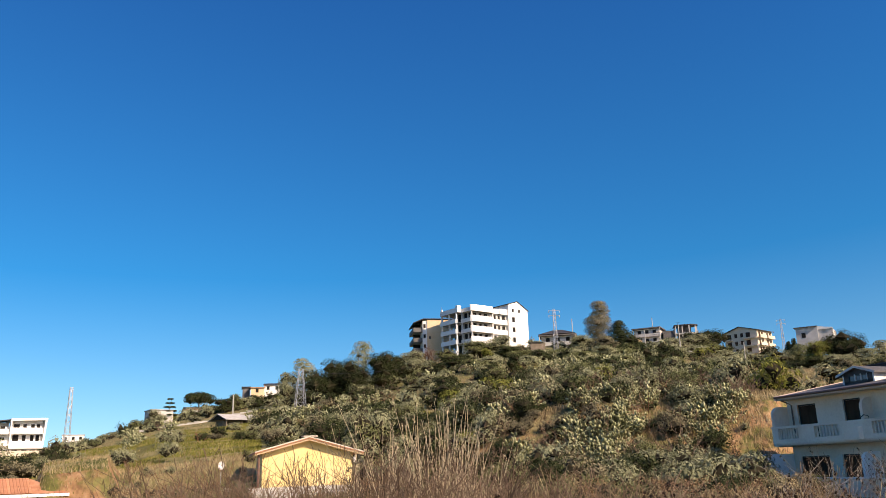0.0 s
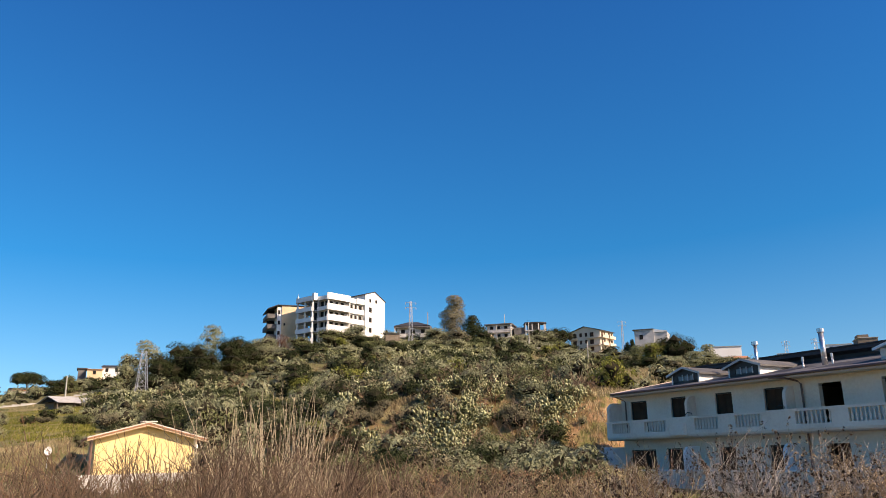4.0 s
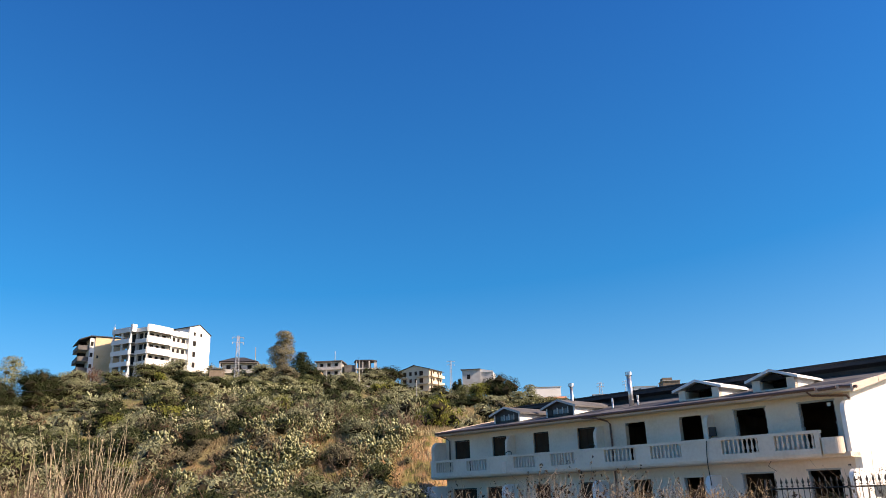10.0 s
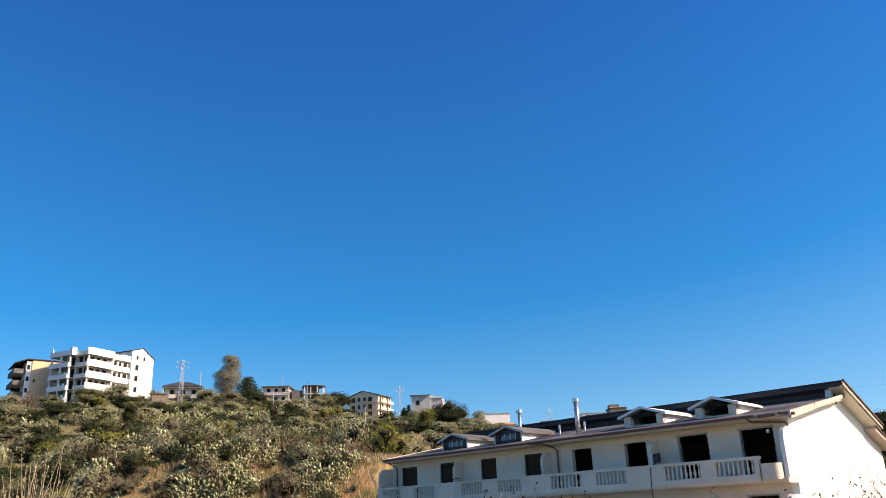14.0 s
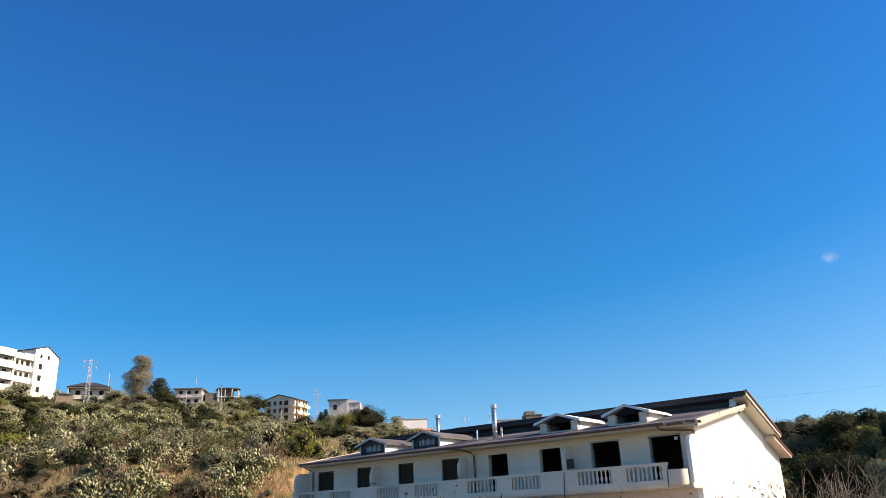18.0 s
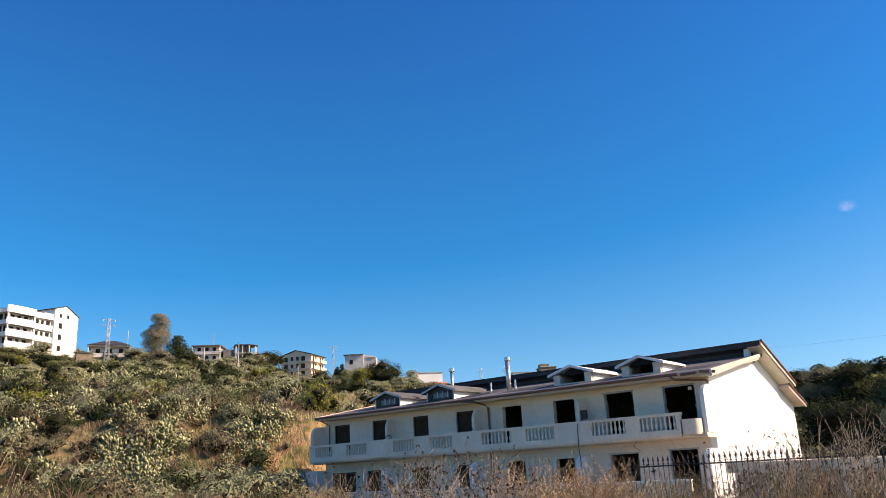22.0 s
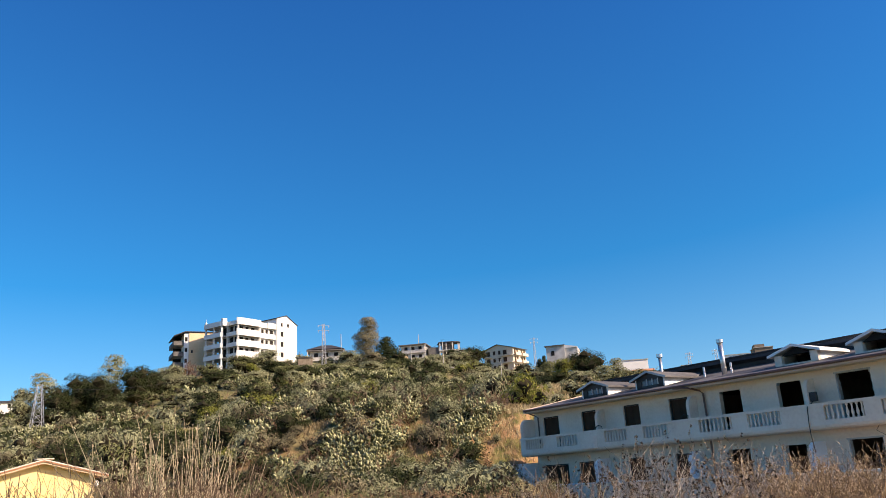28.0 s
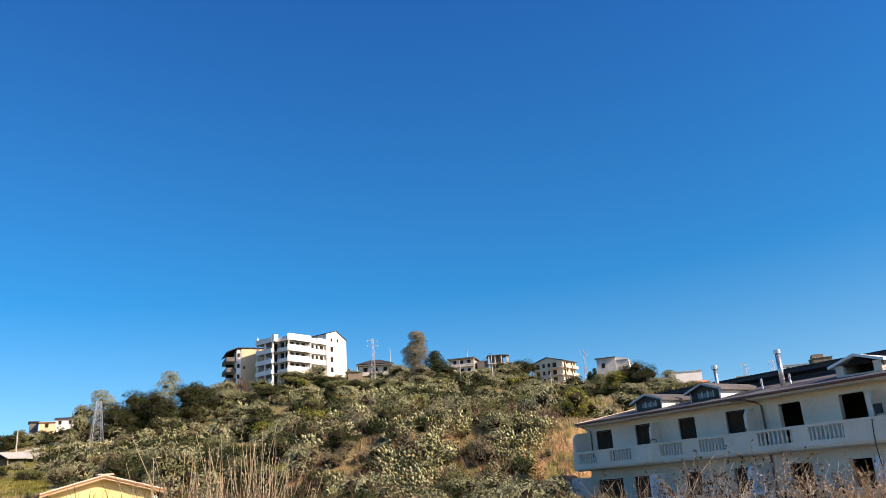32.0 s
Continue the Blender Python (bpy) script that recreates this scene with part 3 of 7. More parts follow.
# the gutter has come away in short lengths at the near corner
part("gutter", Shape().tube([(1.1, 1.06, 5.68), (27.35, 1.06, 5.68)], 0.075, 8), GUTTER, villa, "brown half-round gutter")
part("gutter_length", Shape().tube([(0.15, 1.05, 5.66), (0.95, 1.07, 5.63)], 0.075, 8), GUTTER, villa, "loose sagging length of brown gutter")
part("gutter_length", Shape().tube([(-0.75, 1.0, 5.60), (0.0, 1.04, 5.69)], 0.07, 8), GUTTER, villa)
part("downpipe", Shape().tube([(14.6, 1.05, 5.62), (13.6, 1.05, 5.52), (13.4, 0.3, 5.36), (13.33, 0.1, 5.2), (13.3, 0.1, 3.0)], 0.055, 8), GUTTER, villa)
part("downpipe", Shape().tube([(27.2, 1.05, 5.62), (27.1, 0.5, 5.4), (27.0, 0.1, 5.2), (27.0, 0.1, 3.0)], 0.05, 8), GUTTER, villa)
part("downpipe", Shape().tube([(1.5, 1.05, 5.60), (1.35, 0.9, 5.42), (0.5, 0.15, 5.38), (0.1, 0.12, 5.34), (0.02, 0.1, 5.2)], 0.05, 8), GUTTER, villa)
part("downpipe", Shape().tube([(13.3, 0.1, 2.6), (13.3, 0.1, -0.3)], 0.055, 8), GUTTER, villa)

# closed brown shutters in the two far houses, rough open holes in the near ones
for p, q, top in UPPER[4:] + LOWER[4:]:
    z0 = F1 if top > 3 else F0
    win = part("shutter_frame", Shape().box(p, -0.2, z0, p + 0.07, -0.1, top).box(q - 0.07, -0.2, z0, q, -0.1, top).box(p, -0.2, top - 0.07, q, -0.1, top), FRAME_DARK, villa)
    n_leaf = 2 if q - p < 2 else 4
    w = (q - p - 0.16) / n_leaf
    for k in range(n_leaf):
        x = p + 0.08 + k * w
        leaf = Shape().box(x + 0.01, -0.19, z0 + 0.02, x + w - 0.01, -0.15, top - 0.08)
        leaf.box(x + 0.05, -0.15, z0 + 0.10, x + 0.11, -0.135, top - 0.14).box(x + w - 0.11, -0.15, z0 + 0.1, x + w - 0.05, -0.135, top - 0.14)
        part("shutter", leaf, SHUTTER, win)
for p, q, top in UPPER[2:4]:
    for x, d in ((p, 1), (q, -1)):
        part("corner_fillet", Shape().sweep_y([(x, top), (x + d * 0.09, top), (x, top - 0.12)][::d], -0.28, -0.02), CONCRETE, villa)
for p, q, top in UPPER[:2] + LOWER[:2]:
    z0 = F1 if top > 3 else F0
    s, g = Shape(), random.Random(int(p * 10))
    z = z0
    while z < top - 0.05:
        h = min(g.uniform(0.12, 0.3), top - z)
        s.box(p - 0.01, -0.27, z, p + g.uniform(0.02, 0.09), -0.02, z + h - 0.01)
        s.box(q - g.uniform(0.02, 0.09), -0.27, z, q + 0.01, -0.02, z + h - 0.01)
        z += h
    s.box(p - 0.05, -0.26, top - 0.06, q + 0.05, 0.012, top + 0.02)
    part("rough_jamb", s, CONCRETE, villa, "raw unplastered concrete jamb")
part("roller_bracket", Shape().box(0.95, -0.1, 4.96, 1.09, 0.02, 5.12), WHITE, villa)

# balcony: slab, parapet with eight baluster panels, party fins with rounded heads
PANELS = [(1.42, 3.3), (4.1, 6.0), (8.25, 10.1), (11.05, 13.1), (15.2, 17.0), (18.2, 20.0), (22.3, 24.2), (25.45, 27.2)]
part("balcony_slab", Shape().sweep_x([(0, 2.62), (0.9, 2.62), (1.1, 2.66), (1.1, 2.85), (0, 2.85)], 0, 27.75), STUCCO, villa)
BAL = Shape().lathe(0, 0, [(0.065, 0), (0.065, 0.06), (0.04, 0.08), (0.07, 0.2), (0.075, 0.27), (0.04, 0.42), (0.035, 0.55), (0.065, 0.6), (0.065, 0.66)], 10).mesh("baluster", STUCCO, True)
par = part("balcony_parapet", Shape().sweep_x([(0.96, 2.66), (1.1, 2.64), (1.2, 2.70), (1.25, 2.82), (1.25, 3.06), (1.1, 3.06), (0.96, 3.06)], 1.2, 27.75), STUCCO, villa)
part("handrail", Shape().box(1.16, 0.98, 3.72, 27.75, 1.27, 3.86, 0.0), STUCCO, par)
x = 1.2
for p, q in PANELS + [(27.75, 27.75)]:
    part("solid_panel", Shape().box(x, 1.0, 3.06, p, 1.24, 3.72), STUCCO, par)
    n_bal = 8
    for k in range(n_bal if q > p else 0):
        share("baluster", BAL, par, pose(p + (q - p) * (k + 0.5) / n_bal, 1.12, 3.06))
    x = q


def fin(x, depth, z0, head, radius, th):
    """A party wall between balconies with a rounded head, its profile in y and z."""
    arc = [(depth - radius + radius * math.sin(k * math.pi / 16), head - radius + radius * math.cos(k * math.pi / 16)) for k in range(9)]
    return Shape().sweep_x([(0, z0), (0, head)] + arc + [(depth, z0)], x - th / 2, x + th / 2)


for x in (0.1, 7.0, 14.0, 21.0, 27.6):
    # the end fin takes the sunlit gable's whiter colour
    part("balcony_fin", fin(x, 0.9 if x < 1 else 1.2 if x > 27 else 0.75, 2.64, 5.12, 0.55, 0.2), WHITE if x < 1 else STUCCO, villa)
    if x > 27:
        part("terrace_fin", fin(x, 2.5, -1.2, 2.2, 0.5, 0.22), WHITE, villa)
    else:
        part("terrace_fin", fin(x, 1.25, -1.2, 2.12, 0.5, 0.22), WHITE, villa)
part("terrace", Shape().box(0, 0, -1.2, 28, 3.3, F0), CONCRETE, villa)
tpar = part("terrace_parapet", Shape().box(0.2, 3.12, -1.2, 28, 3.32, 0.72), STUCCO, villa)
part("coping", Shape().box(0.2, 3.06, 0.72, 28, 3.38, 0.80), WHITE, tpar)


def planter(x0, x1):
    s = Shape()
    arc = [(x0 + 0.3 - 0.3 * math.cos(k * math.pi / 12), 1.0 + 0.42 * math.sin(k * math.pi / 12)) for k in range(7)]
    arc += [(x1 - 0.3 + 0.3 * math.sin(k * math.pi / 12), 1.0 + 0.42 * math.cos(k * math.pi / 12)) for k in range(7)]
    return s.prism(arc[::-1], 2.78, 3.50)


part("planter", planter(0.22, 1.18), STUCCO, villa, "rounded white plaster planter box")
part("planter", planter(20.6, 22.15), STUCCO, villa)
part("junction_box", Shape().box(6.56, 0.46, 4.0, 6.9, 0.68, 4.45, 0.03), FRAME_DARK, villa, "dark grey meter box with a hanging cable")
part("cable", Shape().tube([(6.74, 0.66, 4.05), (6.72, 0.9, 3.9), (6.72, 1.2, 3.84), (6.74, 1.31, 3.7), (6.80, 1.31, 3.0), (6.82, 1.28, 2.5), (6.80, 1.2, 1.6)], 0.022, 6), CABLE, villa)
part("cable", Shape().tube([(3.6, 1.2, 2.62), (3.75, 1.25, 2.4), (3.4, 1.2, 2.15)], 0.015, 5), CABLE, villa)
for x, z in ((20.4, 3.95), (13.9, 3.95)):
    part("bent_rebar", Shape().tube([(x, 0.9, 3.8), (x + 0.05, 0.9, 4.05), (x + 0.3, 0.95, 4.12), (x + 0.55, 1.0, 3.95)], 0.025, 6), CABLE, villa)


PANE = material("dusty_glass", [(0.10, 0.11, 0.12), (0.16, 0.17, 0.18)], scale=1.5, rough=0.25, bump=0, spec=0.6)


def dormer(x0, x1, glazed):
    """A gabled dormer standing on the front slope."""
    y, zb, ze, za, xm = -1.5, roof_z(-1.5) - 0.05, 6.72, 7.10, (x0 + x1) / 2
    body = SHEET if glazed else STUCCO
    yb = 0.95 - (ze - 5.72) / 0.175
    d = part("dormer", Shape().box(x0 + 0.1, y - 0.25, zb - 0.1, x1 - 0.1, y - 0.003, zb + 0.12), body, villa)
    part("cheek", Shape().add([(x0, y, zb), (x0, y, ze), (x0, yb, ze), (x0 + 0.1, y, zb), (x0 + 0.1, y, ze), (x0 + 0.1, yb, ze)], [(0, 1, 2), (5, 4, 3), (0, 3, 4, 1), (1, 4, 5, 2), (2, 5, 3, 0)]), WHITE, d, "white plastered cheek")
    part("cheek", Shape().add([(x1, y, zb), (x1, y, ze), (x1, yb, ze), (x1 - 0.1, y, zb), (x1 - 0.1, y, ze), (x1 - 0.1, yb, ze)], [(2, 1, 0), (3, 4, 5), (1, 4, 3, 0), (2, 5, 4, 1), (0, 3, 5, 2)]), WHITE, d)
    back = 0.95 - (za - 5.72) / 0.175
    for sgn, xe in ((1, x0 - 0.28), (-1, x1 + 0.28)):
        zl = ze - 0.28 * (za - ze) / (xm - x0)
        yl = 0.95 - (zl - 5.72) / 0.175
        s = Shape().add([(xm, y + 0.25, za + 0.1), (xe, y + 0.25, zl + 0.1), (xe, yl, zl + 0.1), (xm, back, za + 0.1),
                         (xm, y + 0.25, za), (xe, y + 0.25, zl), (xe, yl, zl), (xm, back, za)],
                        [(0, 1, 2, 3), (7, 6, 5, 4), (0, 4, 5, 1), (1, 5, 6, 2), (2, 6, 7, 3)])
        part("dormer_roof", s, SHEET if glazed else WHITE, d)
        part("verge", Shape().add([(xm, y + 0.255, za + 0.12), (xe, y + 0.255, zl + 0.12), (xe, y + 0.255, zl - 0.02), (xm, y + 0.255, za - 0.02)], [(0, 1, 2, 3)]), GREY_PLASTER if glazed else WHITE, d)
    if glazed:
        s = Shape().box(x0 + 0.1, y - 0.1, zb, x1 - 0.1, y, zb + 0.22)
        s.sweep_y([(x0 + 0.1, ze - 0.1), (x1 - 0.1, ze - 0.1), (x1 - 0.1, ze), (xm, za), (x0 + 0.1, ze)], y - 0.1, y)
        part("front", s.box(x0 + 0.1, y - 0.1, zb, x0 + 0.5, y, ze).box(x1 - 0.5, y - 0.1, zb, x1 - 0.1, y, ze), FRAME_DARK, d)
        w = (x1 - x0 - 1.0) / 3
        for k in range(3):
            a = x0 + 0.5 + k * w
            pane = part("pane", Shape().box(a + 0.03, y - 0.08, zb + 0.2, a + w - 0.03, y - 0.05, ze - 0.04), PANE, d)
            part("mullion", Shape().box(a - 0.04, y - 0.05, zb + 0.2, a + 0.04, y + 0.02, ze - 0.02), GREY_PLASTER, d)
    else:
        part("post", Shape().box(x0, y - 0.3, zb, x0 + 0.42, y + 0.02, ze), STUCCO, d)
        part("post", Shape().box(x1 - 0.42, y - 0.3, zb, x1, y + 0.02, ze), STUCCO, d)
        # near-black sheets put in the shade of the open dormer
        part("gable_shade", Shape().sweep_y([(x0 + 0.42, ze - 0.05), (x1 - 0.42, ze - 0.05), (xm, za - 0.05)], y - 0.3, y - 0.02), DARK_VOID, d)
        part("void_shade", Shape().box(x0 + 0.42, y - 1.6, zb + 0.1, x1 - 0.42, y - 1.5, ze), DARK_VOID, d, "near-black sheet for the shade in the open window hole")
    return d



for a, b, g in ((3.05, 5.3, False), (7.2, 9.65, False), (17.1, 19.4, True), (21.75, 24.1, True)):
    dormer(a, b, g)


def flue(x, y, z0, z1, r, cap):
    f = part("flue", Shape().lathe(x, y, [(r, z0), (r, z1 - 0.25)], 14), STEEL, villa, "shiny stainless steel flue", True)
    part("cowl", Shape().lathe(x, y, [(r, z1 - 0.26), (r * cap, z1 - 0.22), (r * cap, z1 - 0.02), (r * 0.9, z1)], 14), STEEL, f)
    for k in range(3):
        z = z0 + (z1 - z0) * (0.25 + 0.22 * k)
        part("clamp", Shape().lathe(x, y, [(r * 1.08, z), (r * 1.08, z + 0.05)], 14), GALV, f)


flue(13.85, -3.0, 6.2, 8.5, 0.15, 1.35)
flue(13.5, -3.2, 6.2, 7.05, 0.06, 1.2)
flue(19.35, -4.2, 6.4, 8.55, 0.11, 1.9)
flue(15.1, -2.8, 6.1, 7.0, 0.06, 1.1)

# ---- houses on the hill ----
def facing(az, r, turn, z=0.0):
    """A frame at a place on the hill: x runs to the right of the line of sight, turned away from the eye by so many degrees, y away."""
    x, y, _ = polar(az, r)
    return Matrix.LocRotScale((x, y, z), Euler((0, 0, radians(-az + turn))), None)


def window(parent, x0, x1, z0, z1, y, out, frame=FRAME_DARK, pane=None, sill=None):
    """A framed window on a wall that faces -y (out = -1) at y, or on a wall that faces x when out is 'x-' or 'x+'."""
    def bx(s, a, b, c, d, p, q):
        if out == -1:
            return s.box(a, y - q, c, b, y - p, d)
        if out == "x-":
            return s.box(y - q, a, c, y - p, b, d)
        return s.box(y + p, a, c, y + q, b, d)
    t = 0.09
    f = Shape()
    for a, b, c, d in ((x0, x0 + t, z0, z1), (x1 - t, x1, z0, z1), (x0, x1, z1 - t, z1), (x0, x1, z0, z0 + t)):
        bx(f, a, b, c, d, -0.02, 0.05)
    w = part("window", f, frame, parent)
    part("pane", bx(Shape(), x0 + t, x1 - t, z0 + t, z1 - t, -0.02, 0.025), pane or DARK_VOID, w)
    if sill:
        part("sill", bx(Shape(), x0 - 0.12, x1 + 0.12, z0 - 0.1, z0, -0.02, 0.14), sill, w)
    return w


def white_apartments():
    """A block seen on its corner: lit bays of thick white parapets on one side, open loggias on the other, a gabled stair wing at the end."""
    r, az = 222, 2.0
    top, st = height(11.42, r), 3.05
    b = thing("apartment_building", facing(az, r, 40, 0), "white six-storey apartment building with stacked balconies on the hilltop", "building")
    base = top - 18.5
    # grey instead of white: shade behind the balconies is put into this colour
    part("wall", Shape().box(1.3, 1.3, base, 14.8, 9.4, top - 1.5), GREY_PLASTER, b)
    part("roof", Shape().box(1.0, 1.0, top - 1.5, 14.8, 9.6, top - 1.2), CONCRETE, b)
    ze, zp, yd = top + 0.55, top + 2.55, 11.6
    part("stair_wing", Shape().sweep_y([(14.8, base), (22.8, base), (22.8, ze - 0.2), (18.5, zp), (14.8, ze + 0.85)], 0.3, yd), WHITE, b, "bright white gabled end wall")
    part("wing_roof", Shape().sweep_y([(14.3, ze + 0.95), (18.5, zp + 0.22), (18.5, zp + 0.02), (14.3, ze + 0.75)][::-1], 0.1, yd + 0.4), BITUMEN, b)
    part("wing_roof", Shape().sweep_y([(18.5, zp + 0.22), (23.1, ze - 0.35), (23.1, ze - 0.55), (18.5, zp + 0.02)][::-1], 0.1, yd + 0.4), BITUMEN, b)
    part("penthouse", Shape().sweep_y([(3.2, top - 1.3), (8.6, top - 1.3), (8.6, top - 0.1), (5.9, top + 0.75), (3.2, top - 0.1)], 4.2, 9.2), GREY_PLASTER, b)
    part("penthouse_roof", Shape().sweep_y([(2.8, top - 0.12), (5.9, top + 0.98), (9.0, top - 0.12), (9.0, top - 0.3), (5.9, top + 0.8), (2.8, top - 0.3)][::-1], 3.9, 9.4), BITUMEN, b)
    for k in range(6):
        z = top - 1.45 - k * st
        slab = part("balcony", Shape().prism([(0.2, 0.0), (8.6, 0.0), (9.0, 0.9), (14.79, 0.9), (14.79, 1.4), (1.35, 1.4), (1.35, 9.5), (5.5, 9.5), (5.5, 13.0), (-1.0, 13.0), (-1.3, 12.4), (-1.3, 5.6), (-0.9, 5.1), (0.3, 5.0), (0.3, 0.6)], z - 0.3, z), CONCRETE, b)
        h = 1.38 if k else 1.45
        bay = [(0.0, 0.35), (0.25, 0.0), (1.0, -0.22), (8.0, -0.22), (8.6, 0.0), (8.75, 0.8), (8.55, 0.8), (8.42, 0.12), (7.9, -0.05), (1.05, -0.05), (0.35, 0.15), (0.18, 0.4)]
        part("parapet", Shape().prism(bay, z - 0.42, z + h), WHITE, slab)
        part("parapet", Shape().prism([(9.1, 0.75), (14.75, 0.75), (14.75, 0.92), (9.1, 0.92)], z - 0.36, z + 1.1), WHITE, slab)
        if k == 0:
            part("parapet", Shape().prism([(11.6, 0.55), (14.7, 0.55), (14.7, 0.74), (11.6, 0.74)], z - 0.36, z + 1.3), WHITE, slab)
        part("parapet", Shape().prism([(0.2, 0.7), (0.36, 0.7), (0.36, 4.95), (0.2, 4.95)], z - 0.36, z + 0.75), WHITE, slab)
        logg = [(-0.85, 5.0), (-1.4, 5.6), (-1.4, 12.5), (-1.05, 13.1), (5.4, 13.1), (5.4, 12.95), (-0.95, 12.95), (-1.24, 12.45), (-1.24, 5.65), (-0.8, 5.15)]
        part("parapet", Shape().prism(logg, z - 0.36, z + (0.9 if k else 1.0)), WHITE, slab)
        if k == 0:
            part("parapet_corner", Shape().box(-1.3, 4.6, z - 0.3, 0.2, 5.4, z + 1.75), WHITE, slab)
            part("parapet_corner", Shape().box(-1.1, 12.2, z - 0.3, -0.7, 12.6, z + 1.7), WHITE, slab)
        if k:
            for x0, x1 in ((1.9, 3.1), (4.0, 5.0), (6.0, 7.2), (9.6, 10.6), (11.4, 12.2), (13.0, 14.2)):
                window(b, x0, x1, z + 0.05, z + 2.35, 1.3, -1)
            for y0, y1 in ((1.5, 2.6), (3.2, 4.5), (6.0, 7.4), (8.0, 9.0)):
                window(b, y0, y1, z + 0.05, z + 2.5, 1.3, "x-")
        if k < 5:
            for x, y in ((0.5, 0.45), (8.3, 0.35), (0.5, 4.7), (-0.9, 5.6), (-0.9, 8.9), (-0.9, 12.4), (5.0, 12.4), (9.2, 1.1)):
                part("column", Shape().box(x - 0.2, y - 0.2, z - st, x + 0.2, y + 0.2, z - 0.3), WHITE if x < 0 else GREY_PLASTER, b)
            part("side_balcony", Shape().box(22.8, 2.0, z + 0.3 - st, 24.1, 5.0, z + 1.5 - st), WHITE, b)
    for k in range(5):
        z = top - 2.3 - k * st
        window(b, 16.3, 17.4, z - 1.5, z, 0.3, -1)
    for x in (16.4, 18.9):
        window(b, x, x + 0.7, top + 0.1 - 0.9, top + 0.25, 0.3, -1)
    part("roof_antenna", Shape().tube([(-0.9, 12.4, top - 1), (-0.9, 12.4, top + 1.1)], 0.05, 5), GALV, b)
    hut = thing("hut", facing(6.25, 190, 6, height(8.0, 190)), "small weathered board hut among the trees", "hut")
    for k in range(7):
        part("board", Shape().box(k * 0.5, 0, -1.5, k * 0.5 + 0.47, 0.1, 1.45 + 0.1 * (k % 2)), TIMBER, hut)
    part("roof", Shape().sweep_x([(-0.3, 1.55), (2.5, 1.9), (2.5, 2.0), (-0.3, 1.65)][::-1], -0.3, 3.8), SHEET, hut)


white_apartments()


def orange_apartments():
    r = 236
    top = height(10.38, r)
    b = thing("apartment_building", facing(-1.27, r, 8, 0), "weathered orange apartment building with dark side balconies on the hilltop", "building")
    part("wall", Shape().box(0, 0, top - 17, 8, 12, top - 0.1), ORANGE, b)
    part("wall", Shape().box(-1.3, 0.3, top - 17, -0.003, 12, top - 0.3), WHITE, b, "pale narrow corner strip")
    part("roof", Shape().sweep_y([(-4.2, top - 1.0), (-1.2, top + 0.25), (8.3, top + 0.25), (8.3, top), (-1.2, top), (-4.2, top - 1.25)], -0.3, 12.3), BITUMEN, b)
    for k in range(5):
        z = top - 3.4 - 3.1 * k
        bal = part("balcony", Shape().box(-4.0, 1.0, z - 0.2, -1.3, 11.5, z), CONCRETE, b)
        part("parapet", Shape().box(-4.0, 0.9, z - 0.25, -1.35, 1.05, z + 1.0).box(-4.1, 0.9, z - 0.25, -3.95, 11.5, z + 1.0), SHEET, bal)
        # a near-black sheet for the shade deep in the balcony
        part("recess_shade", Shape().box(-3.6, 6, z + 0.05, -1.35, 6.2, z + 2.7), DARK_VOID, b)
        window(b, -1.1, -0.4, z + 0.8, z + 2.0, 0.3, -1)
    window(b, 0.6, 1.1, top - 6.0, top - 5.2, 0, -1)


orange_apartments()


def beige_apartments():
    """Four storeys: a gabled front with small and large windows, stacked balconies down the side."""
    r = 330
    z1, z0 = height(8.24, r), height(5.7, r)
    b = thing("apartment_building", facing(19.75, r, -30, 0), "beige four-storey apartment building with gabled roof and stacked balconies", "building")
    w, d = 13.6, 11.5
    ap = height(8.54, r)
    part("wall", Shape().sweep_y([(0, z0), (w, z0), (w, z1), (w * 0.48, ap), (0, z1)], 0, d), BEIGE, b)
    part("roof", Shape().sweep_y([(-0.7, z1 - 0.1), (w * 0.48, ap + 0.25), (w * 0.48, ap), (-0.7, z1 - 0.4)][::-1], -0.6, d + 0.5), BITUMEN, b)
    part("roof", Shape().sweep_y([(w * 0.48, ap + 0.25), (w + 0.7, z1 - 0.1), (w + 0.7, z1 - 0.4), (w * 0.48, ap)][::-1], -0.6, d + 0.5), BITUMEN, b)
    for k in range(4):
        z = z1 - 3.0 - 3.0 * k
        for x0, x1, a in ((1.1, 2.8, 0.1), (4.2, 5.3, 0.7), (6.7, 7.8, 0.7), (9.0, 10.7, 0.1)):
            window(b, x0, x1, z + a, z + 2.3, 0, -1, SHUTTER, SHUTTER)
        for x0, x1 in ((0.0, 3.4), (8.0, w)):
            bal = part("balcony", Shape().box(x0, -1.1, z - 0.2, x1, 0, z), BEIGE, b)
            part("parapet", Shape().box(x0, -1.15, z - 0.25, x1, -1.02, z + 0.28), BEIGE, bal)
        for y0 in (0.2, 6.2):
            bal = part("balcony", Shape().box(w, y0, z - 0.2, w + 1.3, y0 + 5.0, z), BEIGE, b)
            part("parapet", Shape().box(w + 1.2, y0, z - 0.25, w + 1.33, y0 + 5.0, z + 0.95), BEIGE, bal)
        for y0 in (1.2, 3.2, 7.2, 9.4):
            window(b, y0, y0 + 1.2, z + 0.1, z + 2.3, w, "x+", SHUTTER, SHUTTER)
    part("annex", Shape().box(3.8, -6, z0 - 3, 9.5, -1.5, z0 + 1.2), WHITE, b, "small white outbuilding")


beige_apartments()


